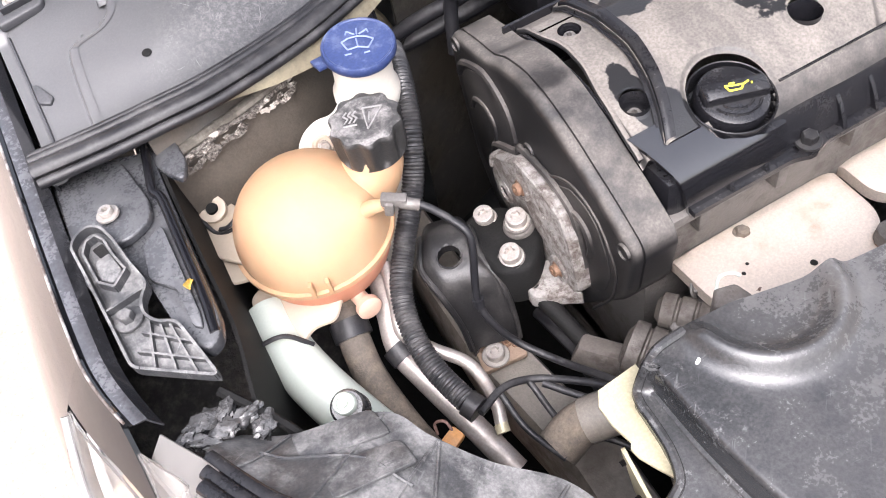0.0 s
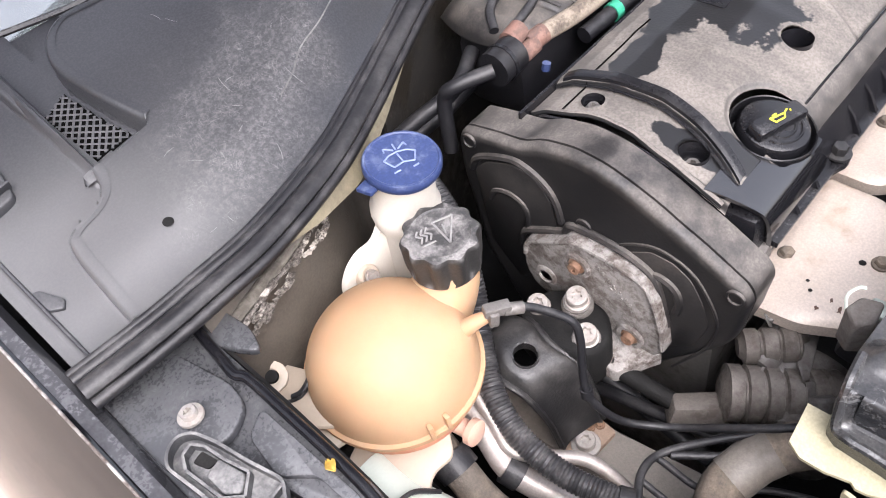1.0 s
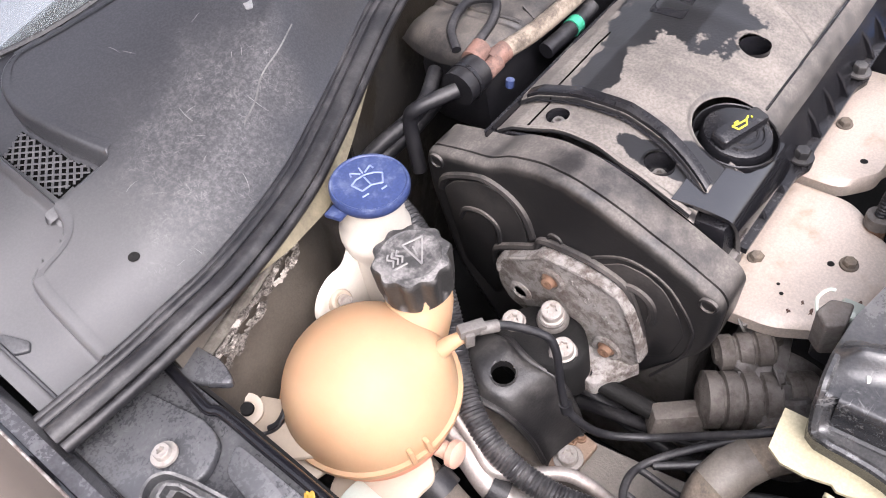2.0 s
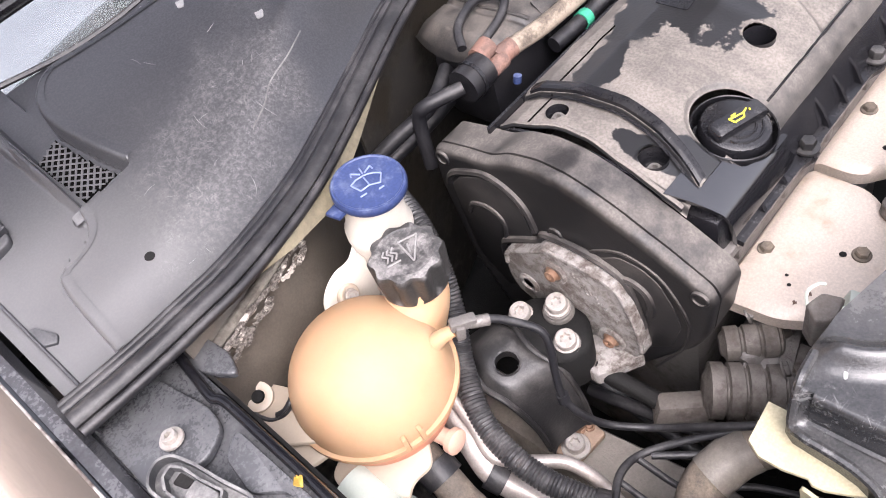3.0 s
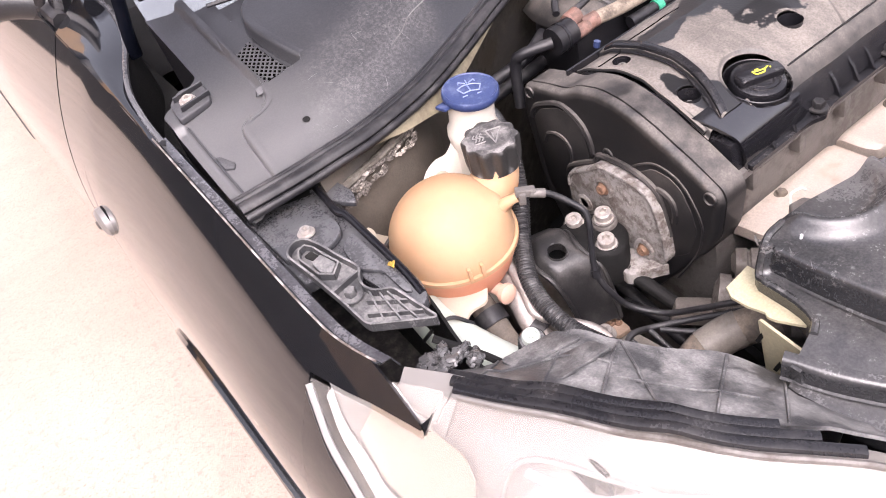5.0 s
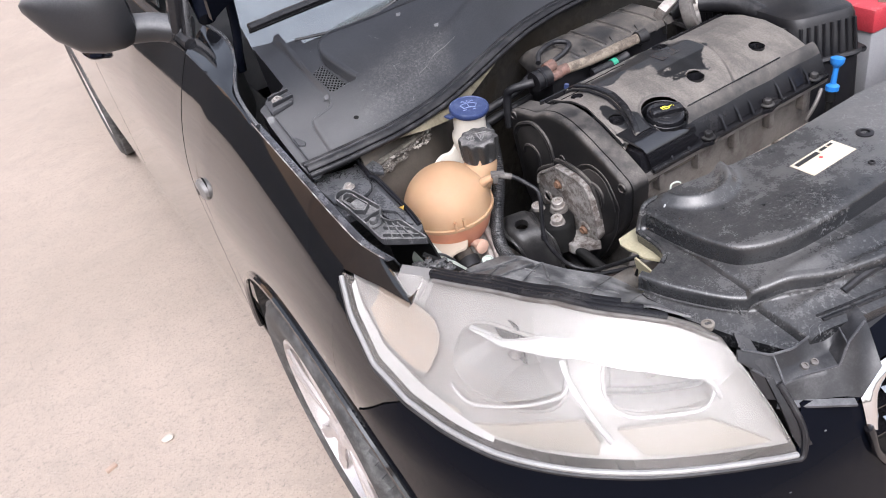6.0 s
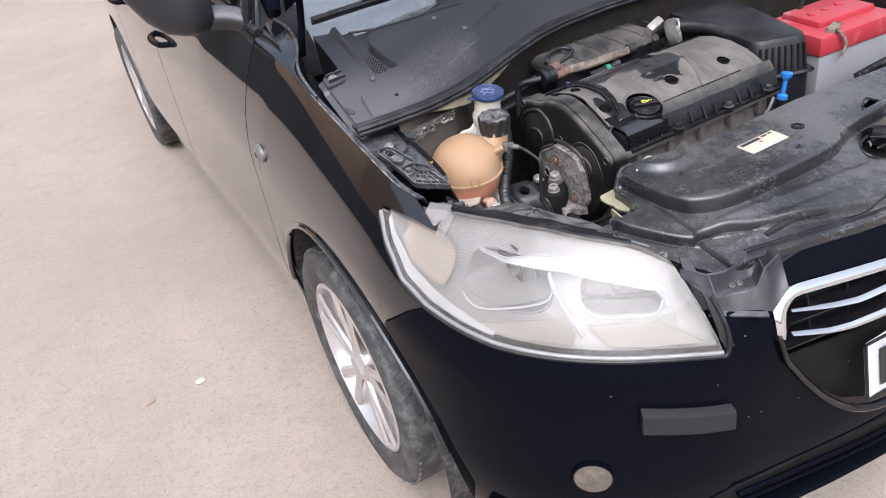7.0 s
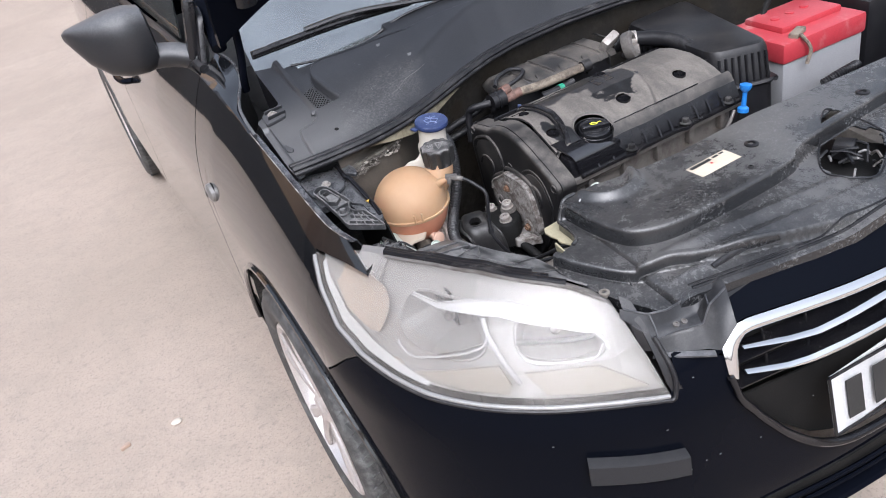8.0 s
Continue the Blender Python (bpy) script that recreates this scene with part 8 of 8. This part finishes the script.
# wiring in the notch
clutter = thing("sensor_plug", (0.03, -0.65, 0.74), "grey sensor plug and frayed wires in a notch of the shroud", "connector")
rng = random.Random(12)
for k in range(16):
    c = Vector((rng.uniform(-0.02, 0.075), rng.uniform(-0.69, -0.62), rng.uniform(0.778, 0.800)))
    d = Vector((rng.uniform(-0.022, 0.022), rng.uniform(-0.022, 0.022), rng.uniform(-0.006, 0.012)))
    bm = bmesh.new()
    tube(bm, [c - d, c + Vector((0, 0, rng.uniform(0.0, 0.008))), c + d], rng.uniform(0.0016, 0.0032), 6, 10)
    part("wire", bm, rng.choice(("capmark", "rubber", "castgrey", "plastic")), clutter)
bm = bmesh.new()
box(bm, (0.03, -0.65, 0.755), (0.22, 0.20, 0.02), (0, 0, 25), 0.006)
part("tray", bm, "dark", clutter)
bm = bmesh.new()
box(bm, (0.055, -0.615, 0.785), (0.05, 0.035, 0.028), (0, 10, 30), 0.006)
part("body", bm, "plastic", clutter)
bm = bmesh.new()
tube(bm, [Vector((x, y, shroud_z(x, y) + 0.0005)) for x, y in NOTCH + NOTCH[:1]], 0.0015, 6, 90)
part("notch_edge", bm, "clean", shroud)

# bracket between lamp, bumper and shroud; deck above the grille
corner = thing("bumper_bracket", (-0.45, -0.72, 0.74), "black folded bracket joining headlight and bumper", "bracket")
bm = bmesh.new()
rows = [[(-0.512, -0.690, 0.790), (-0.519, -0.697, 0.781), (-0.510, -0.705, 0.770), (-0.505, -0.722, 0.728)],
        [(-0.482, -0.711, 0.775), (-0.482, -0.722, 0.757), (-0.486, -0.732, 0.744), (-0.492, -0.737, 0.728)],
        [(-0.452, -0.718, 0.770), (-0.454, -0.727, 0.752), (-0.456, -0.740, 0.746), (-0.466, -0.752, 0.722)],
        [(-0.407, -0.717, 0.770), (-0.412, -0.736, 0.754), (-0.422, -0.757, 0.750), (-0.430, -0.775, 0.720)],
        [(-0.381, -0.713, 0.776), (-0.388, -0.730, 0.774), (-0.406, -0.755, 0.776), (-0.415, -0.785, 0.715)],
        [(-0.352, -0.719, 0.781), (-0.360, -0.730, 0.788), (-0.367, -0.748, 0.782), (-0.385, -0.785, 0.745)]]


def fold(u, v):
    i, j = min(int(u), 4), min(int(v), 2)
    a, b = u - i, v - j
    q = lambda m, n: Vector(rows[m][n])
    return (q(i, j) * (1 - a) + q(i + 1, j) * a) * (1 - b) + (q(i, j + 1) * (1 - a) + q(i + 1, j + 1) * a) * b


sheet(bm, fold, steps(0, 5, 30), steps(0, 3, 15), 0.003)
part("plate", bm, "bracket_plastic", corner)
for v in (0.0, 2.0):
    bm = bmesh.new()
    tube(bm, [fold(u, v) + Vector((0, 0, 0.001)) for u in steps(0.1, 4.9, 40)], 0.0016, 6, 80)
    part("folded_edge", bm, "worn_plastic", corner)
for u in (1.1, 3.9):
    bm = bmesh.new()
    tube(bm, [fold(u, v) + Vector((0, 0, 0.001)) for v in steps(0.05, 1.95, 8)], 0.0014, 6, 20)
    part("rib", bm, "worn_plastic", corner)
for u in (2.15, 2.45):
    bm = bmesh.new()
    lathe(bm, [(0.0048, -0.001), (0.0046, 0.0022), (0.0028, 0.0024), (0.0026, 0.0006), (0.0005, 0.0006)], fold(u, 1.3), (0, -0.3, 1), 14)
    part("clip", bm, "castgrey", corner)
bm = bmesh.new()
slab(bm, [(0.0, 0.0), (1.0, 0.0), (1.02, 0.010), (-0.04, 0.010)], lambda u, v, w: Vector((-0.492, -0.733, 0.722)) * (1 - u) + Vector((-0.424, -0.782, 0.716)) * u + Vector((-0.45 * v, -0.60 * v, -0.35 * v + w)), 0.003, 0.0008)
part("shelf_edge", bm, "worn_plastic", corner)
bm = bmesh.new()
deck_front = lambda s: skin(s, table([(11.46, .706), (11.7, .757), (12.2, .770), (14.0, .765)], s))
for side in (1, -1):
    sheet(bm, lambda s, t: Vector((side * (deck_front(s).x), deck_front(s).y + 0.06 * t, deck_front(s).z + 0.022 * t - 0.012 * t * t)), steps(11.62, 14.0, 36), steps(0, 1, 6), 0.003)
part("grille_deck", bm, "plastic", car, "black plastic deck above the grille")
for side in (1, -1):
    bm = bmesh.new()
    tube(bm, [Vector((side * deck_front(s).x, deck_front(s).y + 0.045, deck_front(s).z + 0.022)) for s in steps(11.9, 14.0, 10)], 0.005, 8, 40)
    part("deck_seal", bm, "rubber", car)

# ---- rear and far side of the bay ----
intake = thing("intake_manifold", (-0.13, -0.02, 0.80), "ribbed dusty black intake manifold behind the engine", "intake manifold")
intake_z = lambda x, t: 0.862 + 0.026 * max(0.0, math.sin(math.pi * t)) ** 0.4 * min(1, max(0, (x + 0.262) / 0.02)) ** 0.5 - 0.0020 * math.exp(-(((x + 0.24) % 0.062 - 0.031) / 0.0030) ** 2)
bm = bmesh.new()
sheet(bm, lambda x, t: Vector((x - 0.018 * math.sin(math.pi * t), -0.066 + 0.125 * t, intake_z(x, t))), steps(-0.262, 0.02, 150), steps(0, 1, 28), 0.006)
part("runner_cover", bm, "intake", intake)
for k in range(5):
    x = -0.205 + 0.062 * k
    bm = bmesh.new()
    tube(bm, [(x - 0.018 * math.sin(math.pi * t) + 0.004, -0.066 + 0.125 * t, intake_z(x, t) + 0.0012) for t in steps(0.06, 0.80, 12)], 0.0022, 6, 24)
    part("rib", bm, "intake", intake)
    bm = bmesh.new()
    slab(bm, [(-0.068, 0.845), (-0.068, 0.868), (-0.050, 0.884), (-0.050, 0.845)], lambda u, v, w: Vector((x + 0.016 + w, u, v)), 0.003)
    part("gusset", bm, "intake", intake)
bm = bmesh.new()
box(bm, (-0.13, -0.015, 0.82), (0.29, 0.09, 0.09), (0, 0, 0), 0.02)
part("plenum", bm, "plastic", intake)
throttle = thing("throttle_body", (0.04, -0.06, 0.82), "pale alloy throttle body with a round flange", "throttle body")
bm = bmesh.new()
box(bm, (0.010, -0.055, 0.890), (0.046, 0.020, 0.036), (35, -15, 10), 0.006)
part("motor_cover", bm, "steel", throttle, "pale alloy cover")
bm = bmesh.new()
lathe(bm, [(0.03, 0), (0.033, 0.004), (0.033, 0.02), (0.028, 0.024), (0.022, 0.024), (0.02, 0.01)], (0.038, -0.075, 0.870), (0.6, -0.7, 0.3), 28)
part("flange", bm, "castgrey", throttle)
line("air_hose", "black air hose curving from the throttle body to the filter box", "hose", [("hose", [(0.03, -0.04, 0.87), (0.075, -0.06, 0.875), (0.115, -0.12, 0.873), (0.125, -0.18, 0.86), (0.115, -0.215, 0.835)], 0.017, "rubber", 0), ("clamp", [(0.07, -0.057, 0.875), (0.08, -0.064, 0.875)], 0.0195, "steel", 0)])
rail = thing("fuel_rail", (-0.18, -0.08, 0.83), "dust-caked beige breather tube with a brown connector and black valve", "fuel line")
for nm, pts, r, mat in (("tube", [(-0.245, -0.062, 0.868), (-0.20, -0.072, 0.868), (-0.14, -0.078, 0.870), (-0.085, -0.082, 0.872)], 0.0095, "beige_tube"), ("joint", [(-0.262, -0.060, 0.867), (-0.240, -0.063, 0.868)], 0.0105, "pinkbrown"),
                        ("nut", [(-0.09, -0.082, 0.872), (-0.070, -0.084, 0.872)], 0.013, "plastic"), ("valve_body", [(-0.312, -0.058, 0.868), (-0.280, -0.058, 0.869)], 0.0185, "plastic"), ("valve_band", [(-0.300, -0.058, 0.868), (-0.296, -0.058, 0.868)], 0.0200, "clean"),
                        ("connector", [(-0.280, -0.052, 0.878), (-0.260, -0.050, 0.880)], 0.011, "pinkbrown"), ("port", [(-0.282, -0.066, 0.866), (-0.258, -0.066, 0.867)], 0.009, "pinkbrown"),
                        ("lead", [(-0.262, -0.045, 0.882), (-0.225, -0.04, 0.888), (-0.205, -0.028, 0.895), (-0.225, -0.01, 0.90), (-0.265, -0.02, 0.898), (-0.285, -0.04, 0.89)], 0.0048, "rubber"),
                        ("hose", [(-0.312, -0.058, 0.868), (-0.345, -0.035, 0.862), (-0.352, -0.025, 0.845), (-0.36, -0.03, 0.79)], 0.0075, "rubber"), ("blue_tip", [(-0.256, -0.075, 0.838), (-0.2545, -0.076, 0.846)], 0.0045, "blue")):
    bm = bmesh.new()
    tube(bm, pts, r, 14, 8 * (len(pts) - 1))
    part(nm, bm, mat, rail)
line("loom", "black taped wiring loom along the bulkhead", "cable", [("loom", [(-0.43, 0.02, 0.80), (-0.38, 0.0, 0.825), (-0.33, -0.02, 0.845), (-0.28, 0.0, 0.85)], 0.008, "rubber", 0), ("loom", [(-0.44, 0.04, 0.77), (-0.38, 0.02, 0.79), (-0.32, 0.01, 0.80), (-0.25, 0.02, 0.80)], 0.009, "rubber", 0)])
line("green_clip_line", "black fuel line with a bright green clip", "hose", [("hose", [(-0.20, -0.082, 0.846), (-0.153, -0.086, 0.848), (-0.12, -0.088, 0.852)], 0.009, "rubber", 0), ("clip", [(-0.158, -0.086, 0.848), (-0.147, -0.086, 0.848)], 0.0102, "greenclip", 0)])
valve = thing("service_valve", (-0.455, 0.0, 0.82), "small black service valve with a brass collar by the bulkhead", "valve")
bm = bmesh.new()
lathe(bm, [(0.009, 0), (0.009, 0.03), (0.0075, 0.034), (0.0075, 0.055), (0.005, 0.06)], (-0.430, 0.005, 0.80), (0, 0, 1), 18)
part("body", bm, "clean", valve)
bm = bmesh.new()
lathe(bm, [(0.0095, 0.012), (0.0105, 0.014), (0.0105, 0.020), (0.0095, 0.022)], (-0.430, 0.005, 0.80), (0, 0, 1), 18)
part("collar", bm, "yellow", valve)

airbox = thing("air_filter_box", (0.19, -0.15, 0.60), "black air filter box with ribbed sides", "air filter box")
bm = bmesh.new()
rr = []
quad = [(0.140, 0.05), (0.095, -0.275), (0.210, -0.325), (0.330, 0.05)]
for z, k in ((0.60, 1.10), (0.79, 1.06), (0.80, 1.04), (0.862, 0.99), (0.872, 0.95), (0.874, 0.90)):
    pts = rounded(quad, 0.03, 5)
    cx, cy = 0.2, -0.13
    rr.append([Vector((cx + (p[0] - cx) * k, cy + (p[1] - cy) * k, z)) for p in pts])
ring_faces(bm, rr)
part("box", bm, "plastic", airbox)
pts = quad + quad[:1]
for (a, b), n in zip(list(zip(pts, pts[1:]))[:2], (16, 9)):
    for k in range(1, n):
        x, y = a[0] + (b[0] - a[0]) * k / n, a[1] + (b[1] - a[1]) * k / n
        x0, y0 = 0.2 + (x - 0.2) * 1.05, -0.13 + (y + 0.13) * 1.05
        x1, y1 = 0.2 + (x - 0.2) * 0.995, -0.13 + (y + 0.13) * 0.995
        bm = bmesh.new()
        tube(bm, [(x0, y0, 0.795), (x1, y1, 0.858)], 0.0035, 6, 3)
        part("rib", bm, "plastic", airbox)
bm = bmesh.new()
rim_ = [Vector((0.2 + (p[0] - 0.2) * 1.07, -0.13 + (p[1] + 0.13) * 1.07, 0.795)) for p in rounded(quad, 0.03, 5)]
tube(bm, rim_ + rim_[:1], 0.006, 6, 80)
part("lid_rim", bm, "plastic", airbox)

battery = thing("battery", (0.36, -0.25, 0.66), "grey car battery with a red lid", "battery")
bm = bmesh.new()
box(bm, (0.362, -0.25, 0.735), (0.225, 0.165, 0.15), (0, 0, -4), 0.006)
part("case", bm, "batgrey", battery)
bm = bmesh.new()
box(bm, (0.362, -0.25, 0.832), (0.235, 0.175, 0.045), (0, 0, -4), 0.008)
lid = part("lid", bm, "red", battery, "red plastic lid with a raised field")
bm = bmesh.new()
box(bm, (0.375, -0.235, 0.860), (0.17, 0.11, 0.016), (0, 0, -4), 0.006)
part("raised_field", bm, "red", lid)
for k in range(3):
    bm = bmesh.new()
    lathe(bm, [(0.010, 0), (0.010, 0.003), (0.008, 0.004)], (0.32 + 0.045 * k, -0.235, 0.868), (0, 0, 1), 18)
    part("filler_plug", bm, "red", lid)
bm = bmesh.new()
tube(bm, [(0.30, -0.315, 0.855), (0.285, -0.335, 0.86), (0.30, -0.345, 0.83), (0.29, -0.345, 0.80)], 0.004, 8, 16)
box(bm, (0.30, -0.31, 0.858), (0.05, 0.02, 0.012), (0, 0, 20), 0.003)
part("terminal", bm, "beige_tube", battery, "corroded battery terminal and strap")
bm = bmesh.new()
tube(bm, [(0.33, -0.19, 0.86), (0.38, -0.17, 0.885), (0.44, -0.18, 0.885), (0.50, -0.20, 0.86)], 0.007, 8, 20)
part("cable", bm, "dark", battery)
fusebox = thing("fuse_box", (0.54, -0.22, 0.66), "black fuse box beside the battery", "fuse box")
bm = bmesh.new()
box(bm, (0.55, -0.22, 0.76), (0.10, 0.22, 0.21), (0, 0, 0), 0.015)
part("box", bm, "plastic", fusebox)
line("corrugated_lead", "black corrugated lead beside the battery", "cable", [("lead", [(0.27, -0.40, 0.775), (0.305, -0.415, 0.79), (0.34, -0.42, 0.795), (0.37, -0.40, 0.78)], 0.010, "rubber", 0.005)])

dip = thing("dipstick", (0.075, -0.374, 0.72), "bright blue oil dipstick handle in its tube", "dipstick")
for nm, prof, mat in (("handle", [(0.011, 0.0), (0.011, 0.008), (0.005, 0.012), (0.0045, 0.040), (0.010, 0.046), (0.0115, 0.050), (0.0115, 0.056), (0.006, 0.058)], "bluestick"), ("tube", [(0.006, -0.10), (0.006, -0.02), (0.009, -0.018), (0.009, 0.001)], "dark")):
    bm = bmesh.new()
    lathe(bm, prof, (0.073, -0.374, 0.783), (0.15, 0, 1), 20)
    part(nm, bm, mat, dip)
line("thin_pipe", "thin bright pipe beside the dipstick", "pipe", [("pipe", [(0.03, -0.36, 0.74), (0.045, -0.365, 0.765), (0.065, -0.36, 0.785)], 0.0035, "castgrey", 0)])

# wiper
wiper = thing("wiper", (-0.45, 0.30, 1.03), "black windscreen wiper resting on the glass", "wiper")
for nm, pts, r, fl in (("blade", [(-0.690, 0.255, 1.045), (-0.60, 0.262, 1.045), (-0.48, 0.262, 1.045), (-0.30, 0.25, 1.04)], 0.009, 0.8), ("rubber_edge", [(-0.690, 0.262, 1.035), (-0.48, 0.27, 1.035), (-0.30, 0.258, 1.03)], 0.004, 1.0), ("arm", [(-0.56, 0.262, 1.055), (-0.45, 0.252, 1.058), (-0.32, 0.225, 1.045), (-0.20, 0.20, 1.03)], 0.010, 0.6)):
    bm = bmesh.new()
    tube(bm, pts, r, 8, 20, flat=fl)
    part(nm, bm, "clean", wiper)

# ---- ground ----
bm = bmesh.new()
bmesh.ops.create_grid(bm, x_segments=2, y_segments=2, size=600)
ground = tagged(part("ground", bm, "ground", None, "", False), "pale worn asphalt", "ground", kind="structure")
for nm, at, size, mat, label, cat in (("brick_chip", (-1.352, 0.605, 0.005), (0.030, 0.012, 0.010), "terracotta", "small terracotta chip lying on the asphalt", "debris"), ("pebble", (-1.197, 0.600, 0.006), (0.034, 0.026, 0.012), "pebble", "small pale pebble on the asphalt", "pebble")):
    bm = bmesh.new()
    if nm == "pebble":
        bmesh.ops.create_icosphere(bm, subdivisions=2, radius=0.5)
        for v in bm.verts:
            v.co = Vector(at) + Vector((v.co.x * size[0], v.co.y * size[1], v.co.z * size[2])) * (1 + 0.3 * noise.noise(v.co * 4))
    else:
        box(bm, at, size, (0, 0, 20), 0.002)
    tagged(part(nm, bm, mat, None), label, cat)

# unseen plain walls added for the paint's reflections: dark band below brown stucco
for at, size in (((-4.0, 15.0, 0.0), (40.0, 0.3, 8.5)), ((-15.0, 0.0, 0.0), (0.3, 30.0, 8.5)), ((16.0, 0.0, 0.0), (0.3, 30.0, 2.6))):
    wall = thing("yard_wall", at, "unseen brown rendered wall with a dark lower band, added for reflections", "wall", kind="structure")
    for nm, z0, z1, grow, mat in (("dark_band", 0.0, min(3.4, 0.5 * size[2]), 0.04, "dark_band"), ("render_coat", min(3.4, 0.5 * size[2]), size[2], 0.0, "stucco")):
        bm = bmesh.new()
        box(bm, (at[0], at[1], (z0 + z1) / 2), (size[0] + grow, size[1] + grow, z1 - z0), (0, 0, 0), 0.02)
        part(nm, bm, mat, wall)
